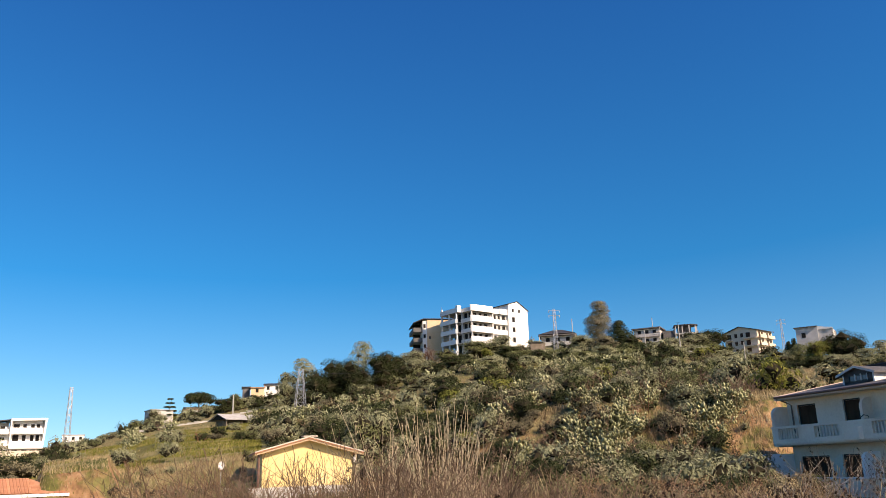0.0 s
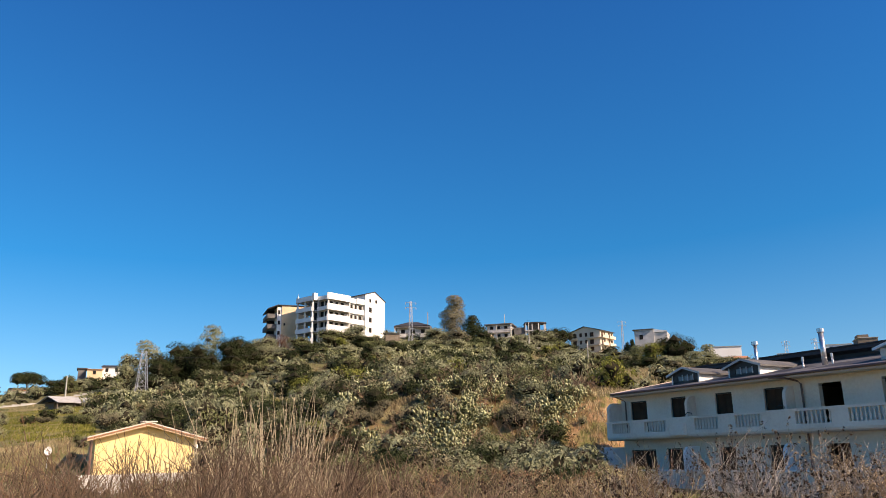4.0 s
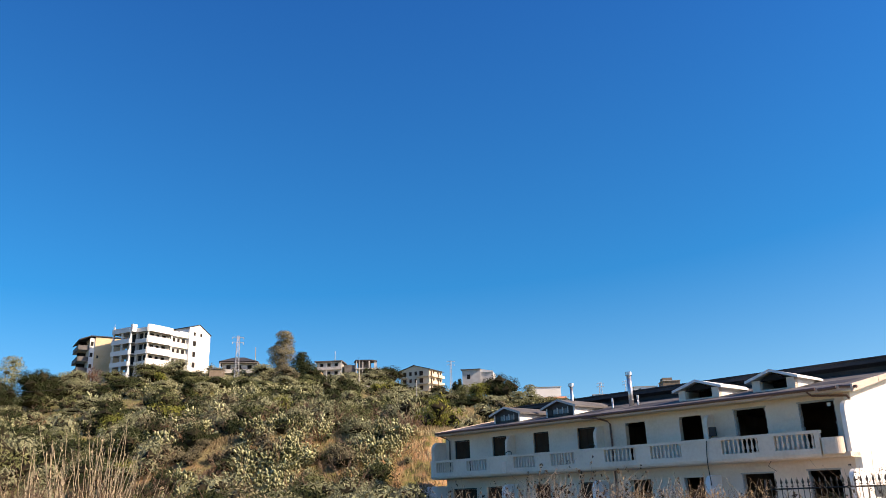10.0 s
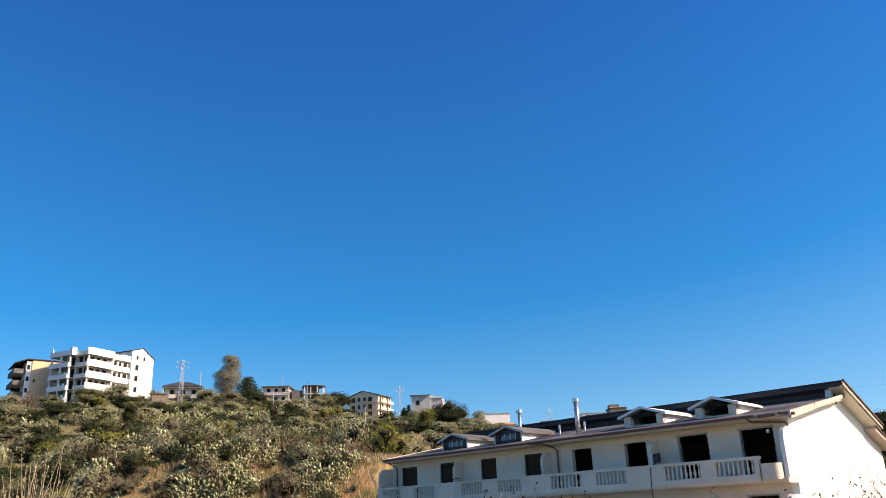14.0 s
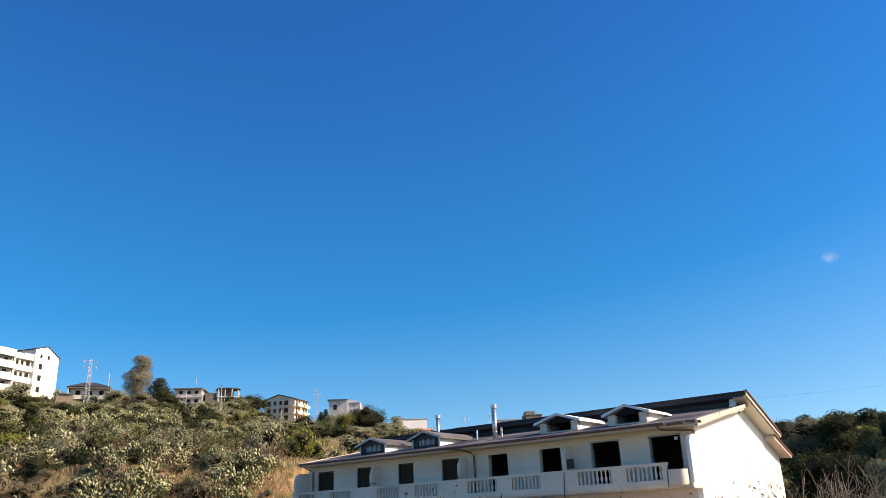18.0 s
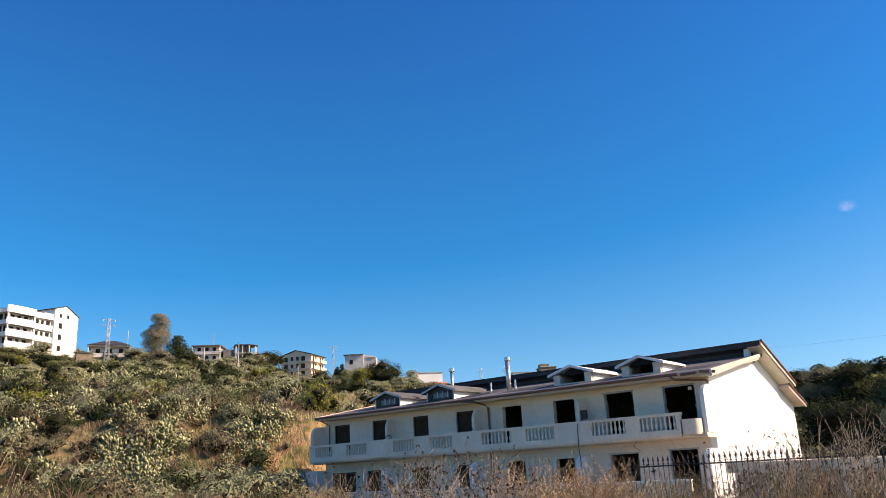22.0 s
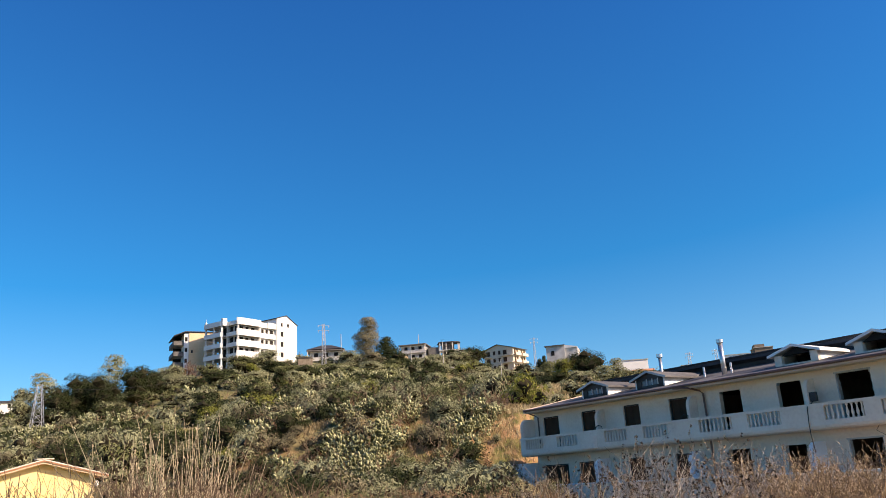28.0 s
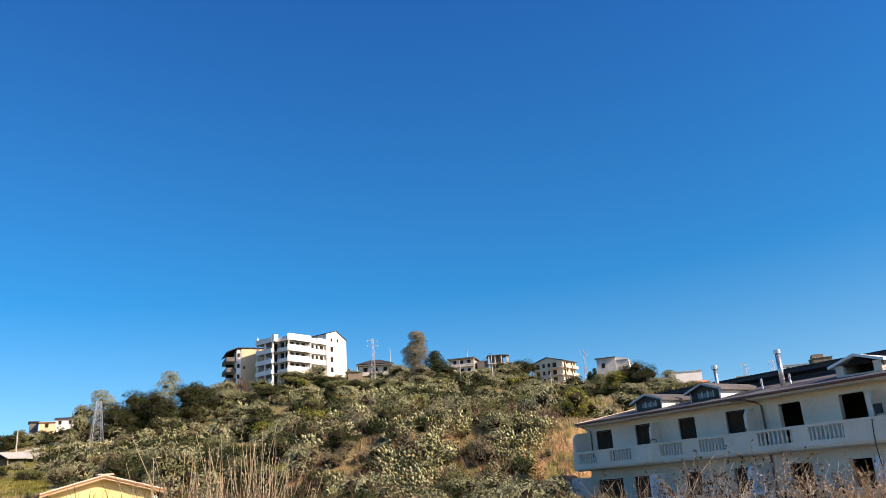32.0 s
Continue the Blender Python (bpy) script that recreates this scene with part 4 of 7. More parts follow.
def balcony_house(az0, az1, r, el_top, floors, mat, turn, label, depth=9.0, name="house"):
    """A flat-roofed house of a few storeys with a deep roof slab and full-width balconies."""
    w = r * radians(az1 - az0) / math.cos(radians(turn))
    z1 = height(el_top, r)
    h = thing(name, facing(az0, r, turn, 0), label, "house")
    part("wall", Shape().box(0.8, 1.2, z1 - 3.0 * floors - 3, w - 0.8, depth, z1 - 0.3), mat, h)
    part("roof", Shape().box(0, 0, z1 - 0.35, w, depth + 0.5, z1, 0.25), SHEET, h)
    for k in range(floors):
        z = z1 - 3.05 - 3.0 * k
        bal = part("balcony", Shape().box(0.2, 0.1, z - 0.22, w - 0.2, 1.2, z), CONCRETE, h)
        part("parapet", Shape().box(0.2, 0.05, z - 0.26, w - 0.2, 0.2, z + 0.85), mat, bal)
        n = max(2, int(w / 3.4))
        for i in range(n):
            x = 1.2 + (w - 2.4) * (i + 0.3) / n
            window(h, x, x + 1.2, z + 0.05, z + 2.25, 1.2, -1)
        for x in (0.35, w - 0.35):
            part("post", Shape().box(x - 0.13, 0.1, z, x + 0.13, 0.36, z + 2.75), mat, h)
    return h


hA = balcony_house(6.85, 9.6, 236, 8.95, 2, GREY_PLASTER, -6, "low grey house with dark hipped roof and a balcony")
part("hip", Shape().add([(0, 0, height(9.0, 236)), (11, 0, height(9.0, 236)), (11, 9, height(9.0, 236)), (0, 9, height(9.0, 236)), (4, 4.5, height(9.42, 236)), (7, 4.5, height(9.42, 236))], [(0, 1, 5, 4), (1, 2, 5), (2, 3, 4, 5), (3, 0, 4)]), BITUMEN, hA)
hB = balcony_house(13.5, 15.5, 290, 9.03, 2, GREY_PLASTER, -14, "grey two-storey house with full-width balconies and flat roof")
part("annex", Shape().box(0.5, -7, height(7.3, 285), 4, -2, height(8.22, 285)), ORANGE, hB, "small ochre shed in front")


def frame_house():
    """A concrete skeleton with a rounded end."""
    r = 290
    z1 = height(9.12, r)
    h = thing("unfinished_house", facing(16.38, r, 6, 0), "bare concrete frame of an unfinished round-ended house", "house")
    pts = [(0.5, 0), (5.5, -0.8)] + [(5.5 + 3.4 * math.sin(radians(a)), 2.6 - 3.4 * math.cos(radians(a))) for a in range(15, 181, 15)] + [(0.5, 6)]
    for k in range(3):
        z = z1 - 3.0 * k
        part("slab", Shape().prism(pts, z - 0.3, z), GREY_PLASTER if k else BITUMEN, h)
        part("core", Shape().box(2, 2.5, z - 3.0, 6.5, 5.5, z - 0.3), SHEET, h)
        for x, y in ((0.9, 0.3), (3.2, 0.0), (5.5, -0.4), (7.8, 0.9), (8.5, 2.9), (1.0, 5.6)):
            part("column", Shape().box(x - 0.17, y - 0.17, z - 3.0, x + 0.17, y + 0.17, z - 0.3), GREY_PLASTER, h)
    part("lower_wing", Shape().box(-3.4, 1, z1 - 6, 0.5, 6, z1 - 1.8), SHEET, h)
    part("aerial", Shape().tube([(2, 3, z1), (2, 3, z1 + 1.3)], 0.04, 5).tube([(1.2, 3, z1 + 1.25), (2.9, 3, z1 + 1.25)], 0.03, 5), CABLE, h)


frame_house()


def flat_house():
    r = 255
    z1 = height(8.22, r)
    h = thing("house", facing(24.25, r, -8, 0), "grey flat-roofed house with a stepped parapet among trees", "house")
    part("wall", Shape().box(0, 0, z1 - 7, 6.0, 8, z1), GREY_PLASTER, h)
    part("roof", Shape().box(-0.5, -0.5, z1, 6.0, 8.5, z1 + 0.22), SHEET, h)
    part("step_wall", Shape().box(6.003, 0.5, z1 - 7, 10, 8, z1 - 0.9), GREY_PLASTER, h)
    part("parapet", Shape().add([(6.003, 0.2, z1 - 0.9), (10, 0.2, z1 - 0.9), (10, 0.2, z1 - 0.6), (6.003, 0.2, z1 + 0.1), (6.003, 0.5, z1 - 0.9), (10, 0.5, z1 - 0.9), (10, 0.5, z1 - 0.6), (6.003, 0.5, z1 + 0.1)], [(0, 1, 2, 3), (7, 6, 5, 4), (2, 6, 7, 3), (1, 5, 6, 2), (0, 3, 7, 4)]), WHITE, h)
    window(h, 1.5, 2.6, z1 - 3, z1 - 1.5, 0, -1)


flat_house()


def box_house(az0, az1, r, el0, el1, mat, turn, label, roof=None, rise=0.0, depth=8.0, wins=0, cat="house", name="house"):
    w = r * radians(az1 - az0) / math.cos(radians(turn))
    z0, z1 = height(el0, r) - 3, height(el1, r)
    h = thing(name, facing(az0, r, turn, 0), label, cat)
    part("wall", Shape().box(0, 0, z0, w, depth, z1), mat, h)
    if rise:
        part("roof", Shape().sweep_x([(-0.5, z1 - 0.1), (depth / 2, z1 + rise), (depth + 0.5, z1 - 0.1), (depth + 0.5, z1 - 0.25), (depth / 2, z1 + rise - 0.16), (-0.5, z1 - 0.25)], -0.4, w + 0.4), roof or TILE, h)
    else:
        part("roof", Shape().box(-0.25, -0.25, z1, w + 0.25, depth + 0.25, z1 + 0.2), roof or CONCRETE, h)
    for k in range(wins):
        x = w * (k + 0.5) / wins
        window(h, x - 0.5, x + 0.5, z1 - 1.9, z1 - 0.6, 0, -1)
    return h


box_house(29.14, 31.3, 300, 5.6, 6.80, WHITE, 6, "white flat-roofed house end on the ridge", wins=0)
box_house(30.2, 31.6, 285, 5.4, 6.0, BEIGE, 0, "low house with terracotta roof on the ridge", TILE, 0.9, 7)
box_house(36.4, 38.0, 300, 5.6, 6.5, WHITE, 8, "small white house behind the row houses' roof", wins=2)
bh = box_house(38.4, 39.55, 280, 5.8, 6.8, TIMBER, 10, "brown brick house with stepped roof behind the ridge")
part("stair_tower", Shape().box(0.2, 1, height(6.75, 280), 3.4, 6, height(7.05, 280)), TIMBER, bh)
box_house(33.5, 34.6, 320, 5.2, 6.1, WHITE, 0, "white house far off on the ridge")
box_house(-18.15, -16.65, 262, 3.75, 4.22, WHITE, 4, "small pale house with red roof under the umbrella pine", TILE, 0.8, 7, 2)
st = box_house(-20.3, -18.9, 255, 3.5, 4.15, GREY_PLASTER, 14, "old rough stone house among trees", CONCRETE, 0.0, 8, 0)
fh = box_house(-12.95, -11.75, 300, 4.9, 5.85, WHITE, -8, "white house with low dark roof on the ridge", BITUMEN, 0.9, 9, 2)
box_house(-13.85, -12.95, 297, 4.9, 5.68, ORANGE, -4, "orange plastered house beside the white one", TILE, 0.3, 7, 1)
dk = box_house(-14.4, -13.9, 300, 4.9, 5.7, SHEET, 0, "dark timber-clad house on the ridge", BITUMEN, 0.5, 7)
box_house(-25.6, -24.3, 330, 1.6, 2.55, WHITE, 0, "small white building far off on the plain", wins=3)


def shed():
    """An open barn: a low gabled roof of weathered sheets on posts."""
    r = 150
    z1 = height(3.55, r)
    h = thing("barn", facing(-15.4, r, 28, 0), "open weathered barn with a grey sheet roof", "barn")
    part("wall", Shape().box(1, 3.0, z1 - 3.5, 9.5, 6, z1), TIMBER, h)
    part("gable", Shape().add([(0, 0.3, z1), (0, 6.0, z1), (0, 3.1, z1 + 0.95), (0.15, 0.3, z1), (0.15, 6.0, z1), (0.15, 3.1, z1 + 0.95)], [(0, 2, 1), (3, 4, 5), (0, 3, 5, 2), (2, 5, 4, 1)]), DARK_VOID, h)
    part("roof", Shape().sweep_x([(-0.4, z1 - 0.1), (3.1, z1 + 1.05), (6.4, z1 - 0.1), (6.4, z1 - 0.2), (3.1, z1 + 0.95), (-0.4, z1 - 0.2)], -0.3, 10.2), CONCRETE, h)
    for x in (0.1, 3.2, 6.5, 9.8):
        part("post", Shape().box(x - 0.1, 0.1, z1 - 3.5, x + 0.1, 0.3, z1 - 0.1), TIMBER, h)
    part("rail", Shape().box(0, 0.12, z1 - 1.2, 9.8, 0.2, z1 - 1.05), TIMBER, h)
    g = thing("lean_to", facing(-13.0, r + 4, 5, 0), "small dark lean-to with a sheet roof", "shed")
    z2 = height(3.75, r)
    part("roof", Shape().sweep_x([(-0.4, z2 - 0.2), (4, z2 + 0.5), (4, z2 + 0.4), (-0.4, z2 - 0.3)], -0.3, 4.4), CONCRETE, g)
    # back wall coloured near black for the shade under the roof
    part("back_wall", Shape().box(0, 3.5, z2 - 4, 4, 3.7, z2 + 0.35), DARK_VOID, g)
    for x in (0.1, 2.0, 3.9):
        part("post", Shape().box(x - 0.1, 0, z2 - 4, x + 0.1, 0.2, z2 - 0.2), TIMBER, g)


shed()


def left_building():
    """The white block at the foot of the hill: a cantilevered box with a deep balcony, beside lower ribbon balconies and a dark sloping roof."""
    r = 250
    z1 = height(3.64, r)
    b = thing("apartment_building", facing(-31.6, r, 4, 0), "white modern three-storey building with ribbon balconies", "building")
    w = 22.3
    part("wall", Shape().box(0, 2.2, z1 - 12, w - 1.6, 12, z1 - 2.2), WHITE, b)
    # the upper box, open to the front
    x0 = 13.2
    part("box_roof", Shape().sweep_y([(x0, z1 - 0.1), (w + 0.1, z1 + 0.15), (w + 0.1, z1 - 0.45), (x0, z1 - 0.75)][::-1], -0.3, 12), WHITE, b)
    part("end_wall", Shape().sweep_y([(w - 0.5, z1 - 0.5), (w, z1 - 0.45), (w - 0.5, z1 - 8.2), (w - 1.0, z1 - 8.2)][::-1], -0.3, 12), WHITE, b)
    part("box_back", Shape().box(x0, 2.0, z1 - 8.0, w - 0.8, 2.19, z1 - 0.6), WHITE, b)
    for z, h in ((z1 - 3.6, 1.0), (z1 - 6.6, 0.35)):
        bal = part("balcony", Shape().box(x0 + 0.3, -0.2, z - 0.35, w - 0.9, 1.99, z), WHITE, b)
        part("parapet", Shape().box(x0 + 0.3, -0.3, z - 0.6, w - 0.9, -0.12, z + h), WHITE, bal)
        for x in (14.2, 16.6, 18.6, 20.0):
            window(b, x, x + (1.5 if x < 16 else 0.9), z + 0.1, z + 2.1, 2.0, -1)
    part("box_base", Shape().box(x0, -0.3, z1 - 8.2, w - 1.01, 2.0, z1 - 7.0), WHITE, b)
    part("divider", Shape().box(x0, -0.3, z1 - 7.0, x0 + 0.29, 2.0, z1 - 0.8), WHITE, b)
    part("dark_roof", Shape().sweep_y([(0, z1 - 1.9), (x0 - 0.1, z1 - 0.3), (x0 - 0.1, z1 - 0.55), (0, z1 - 2.15)][::-1], 0.2, 12), BITUMEN, b)
    part("upper_wall", Shape().box(0, 3.0, z1 - 2.19, x0 - 0.1, 3.2, z1 - 1.2), GREY_PLASTER, b)
    for k in range(3):
        z = z1 - 3.9 - 3.1 * k
        bal = part("balcony", Shape().box(0, -0.4, z - 0.25, x0 - 0.05, 2.19, z), WHITE, b)
        part("parapet", Shape().box(0, -0.5, z - 0.5, x0 - 0.4, -0.32, z + 0.95), WHITE, bal)
        for x in (6.0, 8.4, 11.0):
            window(b, x, x + 1.2, z + 0.1, z - 1.1 + 3.0, 2.2, -1)
    for x in (6.6, 9.2, 12.0, 14.4, 16.8, 18.9):
        window(b, x, x + 1.3, z1 - 10.0, z1 - 8.5, 2.2, -1)
    part("terrace", Shape().box(5, -4, z1 - 12, w + 3.2, 2.1, z1 - 8.9), BEIGE, b, "low tan terrace wall")


left_building()


def red_roof_house():
    r = 62
    e = height(-0.98, r)
    h = thing("house", facing(-33, r, 0, 0), "low house with an orange terracotta tile roof", "house")
    part("wall", Shape().box(0, 0.6, e - 3.2, 8.4, 8, e), WHITE, h)
    roof = part("roof", Shape().add([(-0.4, 0, e), (8.9, 0, e), (8.9, 8.6, e), (-0.4, 8.6, e), (3.4, 3.0, e + 1.0), (6.6, 3.0, e + 1.0)], [(0, 1, 5, 4), (1, 2, 5), (2, 3, 4, 5), (3, 0, 4), (3, 2, 1, 0)]), TILE, h)
    tile = Shape().add([(0.12 * math.cos(a), y, 0.05 * math.sin(a)) for y in (0, 3.15) for a in (0, math.pi / 3, 2 * math.pi / 3, math.pi)], [(0, 1, 5, 4), (1, 2, 6, 5), (2, 3, 7, 6)]).mesh("roof_tile", TILE)
    for k in range(16):
        x = 3.3 + k * 0.21
        share("roof_tile", tile, roof, Matrix.Translation((x, 0.0, e + 0.01)) @ Euler((math.atan2(1.0, 3.0), 0, 0)).to_matrix().to_4x4())
    part("eave_board", Shape().box(-0.4, -0.02, e - 0.22, 8.9, 0.1, e - 0.02), WHITE, h)


red_roof_house()


def yellow_house():
    """A gable end of bright yellow plaster with a shallow roof of light-edged boards."""
    r = 60
    h = thing("house", facing(-12.9, r, 3, 0), "small bright yellow plastered gable house behind dry brush", "house")
    w = r * radians(6.25)
    z0, ze, za = height(-1.6, r) - 1.2, height(1.32, r), height(2.02, r)
    part("wall", Shape().sweep_y([(0, z0), (w, z0), (w, ze), (w * 0.5, za), (0, ze)], 0, 9), YELLOW, h)
    for a, b in (((-0.55, ze - 0.02), (w * 0.5, za + 0.27)), ((w * 0.5, za + 0.27), (w + 0.75, ze - 0.12))):
        part("roof", Shape().sweep_y([a, b, (b[0], b[1] - 0.16), (a[0], a[1] - 0.16)][::-1], -0.7, 9.5), TILE, h)
        part("verge_board", Shape().sweep_y([a, b, (b[0], b[1] - 0.08), (a[0], a[1] - 0.08)][::-1], -0.74, -0.70), SOFFIT, h, "pale verge board")
        part("soffit", Shape().sweep_y([(a[0], a[1] - 0.17), (b[0], b[1] - 0.17), (b[0], b[1] - 0.28), (a[0], a[1] - 0.28)][::-1], -0.62, 0.0), ORANGE, h)
    part("cap_tile", Shape().box(w * 0.5 - 0.5, -0.75, za + 0.24, w * 0.5 + 0.6, 0.2, za + 0.31, 0.08), SOFFIT, h)
    part("downpipe", Shape().tube([(-0.25, -0.1, ze - 0.2), (-0.25, -0.1, z0 + 0.5)], 0.1, 8), GUTTER, h)
    part("lamp", Shape().lathe(w + 0.1, -0.15, [(0.05, ze - 0.9), (0.13, ze - 0.8), (0.13, ze - 0.6), (0.04, ze - 0.5)], 8), WHITE, h)
    gw = thing("garden_wall", facing(-17.1, 50, 0, 0), "pale concrete garden wall in front of the yellow house", "wall")
    L = 50 * radians(17.6)
    zt = height(-1.02, 50)
    x = 0.0
    while x < L:
        if not 8.6 < x < 9.6:
            part("wall_panel", Shape().box(x, 0.8 * math.sin(x * 0.1), zt - 1.8, x + 2.38, 0.8 * math.sin(x * 0.1) + 0.2, zt - 0.02 * (x % 3)), GREY_PLASTER, gw)
        x += 2.4
    dish = thing("satellite_dish", facing(-15.6, 56, 0, height(0.45, 56)) @ Matrix.Scale(0.72, 4), "white satellite dish on a thin pole", "antenna")
    ring = [(0, 0.12)] + [(0.3 * k / 4, 0.12 - 0.12 * (k / 4) ** 2) for k in range(1, 5)]
    s = Shape()
    for i, (rad, dep) in enumerate(ring):
        s.v += [(rad * math.cos(a * math.pi / 8), dep, rad * 1.25 * math.sin(a * math.pi / 8)) for a in range(16)]
        if i:
            s.f += [((i - 1) * 16 + k, (i - 1) * 16 + (k + 1) % 16, i * 16 + (k + 1) % 16, i * 16 + k) for k in range(16)]
    part("reflector", s, WHITE, dish)
    part("pole", Shape().tube([(0, 0.15, 0), (0, 0.15, -2.6)], 0.03, 6), GALV, dish)


yellow_house()


rw = thing("retaining_wall", Matrix.Identity(4), "pale concrete retaining wall along the hillside road", "wall")
for k in range(20):
    a0, a1 = -21.5 + 0.5 * k, -21.0 + 0.5 * k
    p, q = Vector(polar(a0, 205)), Vector(polar(a1, 205))
    e = float(ground_z(np.array([p.x]), np.array([p.y]))[0])
    d = (q - p).normalized()
    n_ = Vector((-d.y, d.x, 0)) * 0.4
    part("wall_segment", Shape().prism([(p.x, p.y), (q.x, q.y), (q.x + n_.x, q.y + n_.y), (p.x + n_.x, p.y + n_.y)], e - 2.0, e + 0.5 + 0.05 * (k % 3)), CONCRETE, rw)


def low_wall(az0, az1, r, el0, el1, mat, label):
    """A run of low wall across the slope in short panels."""
    w = r * radians(az1 - az0)
    z0, z1 = height(el0, r), height(el1, r)
    h = thing("retaining_wall", facing(az0, r, 0, 0), label, "wall")
    n = max(2, int(w / 2.6))
    for k in range(n):
        part("wall_panel", Shape().box(w * k / n + 0.04, 0, z0 - 1.5, w * (k + 1) / n - 0.04, 0.3, z1 + 0.06 * math.sin(2.1 * k)), mat, h)


low_wall(6.15, 8.5, 112, 4.55, 4.95, BEIGE, "low tan terrace wall in the scrub")
low_wall(-16.9, -11.6, 230, 3.45, 3.7, GREY_PLASTER, "pale road wall on the far slope")


# ---- masts, poles, wires ----
def lattice_mast(az, r, el0, el1, w0, w1, name, label, arms=0, mat=GALV):
    z0, z1 = height(el0, r) - 1.5, height(el1, r)
    m = thing(name, facing(az, r, 12, 0), label, "pylon")
    n = max(6, int((z1 - z0) / (w0 * 1.3)))
    for sx, sy in ((-1, -1), (1, -1), (1, 1), (-1, 1)):
        part("leg", Shape().tube([(sx * w0 / 2, sy * w0 / 2, z0), (sx * w1 / 2, sy * w1 / 2, z1)], 0.045, 4), mat, m)
    for k in range(n):
        a, b = k / n, (k + 1) / n
        ha, hb = (w0 + (w1 - w0) * a) / 2, (w0 + (w1 - w0) * b) / 2
        za, zb = z0 + (z1 - z0) * a, z0 + (z1 - z0) * b
        s = Shape()
        for p, q in (((-1, -1), (1, -1)), ((1, -1), (1, 1)), ((1, 1), (-1, 1)), ((-1, 1), (-1, -1))):
            s.tube([(p[0] * ha, p[1] * ha, za), (q[0] * hb, q[1] * hb, zb)], 0.022, 3)
            s.tube([(q[0] * ha, q[1] * ha, za), (p[0] * hb, p[1] * hb, zb)], 0.022, 3)
            s.tube([(p[0] * hb, p[1] * hb, zb), (q[0] * hb, q[1] * hb, zb)], 0.02, 3)
        part("bracing", s, mat, m)
    for k in range(arms):
        z = z1 - 0.4 - k * 1.3
        arm = part("cross_arm", Shape().tube([(-1.5, 0, z), (1.5, 0, z)], 0.06, 4), mat, m)
        for x in (-1.4, 1.4):
            part("insulator", Shape().lathe(x, 0, [(0.05, z - 0.5), (0.09, z - 0.4), (0.05, z - 0.3), (0.09, z - 0.2), (0.05, z)], 6), GREY_PLASTER, arm)
    return m


lattice_mast(-10.4, 165, 3.95, 6.95, 2.5, 0.75, "pylon", "grey steel lattice pylon beside the trees", 0)
lattice_mast(-25.33, 170, 1.55, 5.6, 1.15, 0.5, "pylon", "tall slim pale lattice mast", 0)
lattice_mast(8.1, 205, 8.1, 10.78, 1.1, 0.5, "pylon", "slim steel lattice mast with cross arms on the ridge", 2)
lattice_mast(23.42, 300, 7.0, 8.95, 0.9, 0.4, "pylon", "slender lattice mast with cross arms behind the trees", 2)
lattice_mast(34.1, 330, 5.7, 6.95, 1.4, 0.7, "pylon", "small lattice mast on the ridge", 2)
lattice_mast(35.9, 330, 5.7, 7.0, 1.4, 0.7, "pylon", "small lattice mast on the ridge", 2)


def pole(az, r, el0, el1, label, arm=False):
    z0, z1 = height(el0, r) - 1, height(el1, r)
    p = thing("utility_pole", facing(az, r, 0, 0), label, "pole")
    part("shaft", Shape().tube([(0, 0, z0), (0, 0, z1)], [0.16, 0.1], 8), CONCRETE, p)
    if arm:
        part("cross_arm", Shape().box(-1.0, -0.08, z1 - 7.0, 2.7, 0.08, z1 - 6.75), CONCRETE, p)
    return Vector(polar(az, r, z1 - 0.2))


tops = [pole(14.4, 200, 7.2, 8.92, "pale concrete utility pole in the scrub"), pole(16.74, 205, 7.0, 9.12, "thin utility pole with a cross arm", True), pole(20.9, 230, 6.0, 7.6, "thin utility pole in front of the beige building")]
pole(-15.0, 170, 3.9, 5.2, "thin pole beside the barn")
pole(9.35, 236, 8.5, 10.0, "thin aerial mast on a flat roof")
pole(15.0, 290, 8.6, 9.75, "thin aerial mast on a flat roof")


def wire(name, pts, rad, label):
    ob = new(name, Shape().tube(pts, rad, 4).mesh(name, CABLE))
    return tagged(ob, label, "cable")


def sag(a, b, drop, n=14):
    return [a.lerp(b, k / n) - Vector((0, 0, drop * 4 * (k / n) * (1 - k / n))) for k in range(n + 1)]


for a, b in zip(tops, tops[1:]):
    for d in (0, 0.5):
        wire("power_cable", sag(a - Vector((0, 0, d)), b - Vector((0, 0, d)), 1.0), 0.03, "thin dark power cable between poles")
wire("power_cable", sag(Vector(polar(48, 130, height(7.0, 130))), Vector(polar(72, 120, height(7.4, 120))), 0.8), 0.006, "faint overhead wire crossing the sky")
wire("power_cable", sag(Vector(polar(-10.4, 165, height(6.7, 165))), Vector(polar(2, 190, height(8.0, 190))), 2.0), 0.025, "thin overhead wire from the lattice pylon")


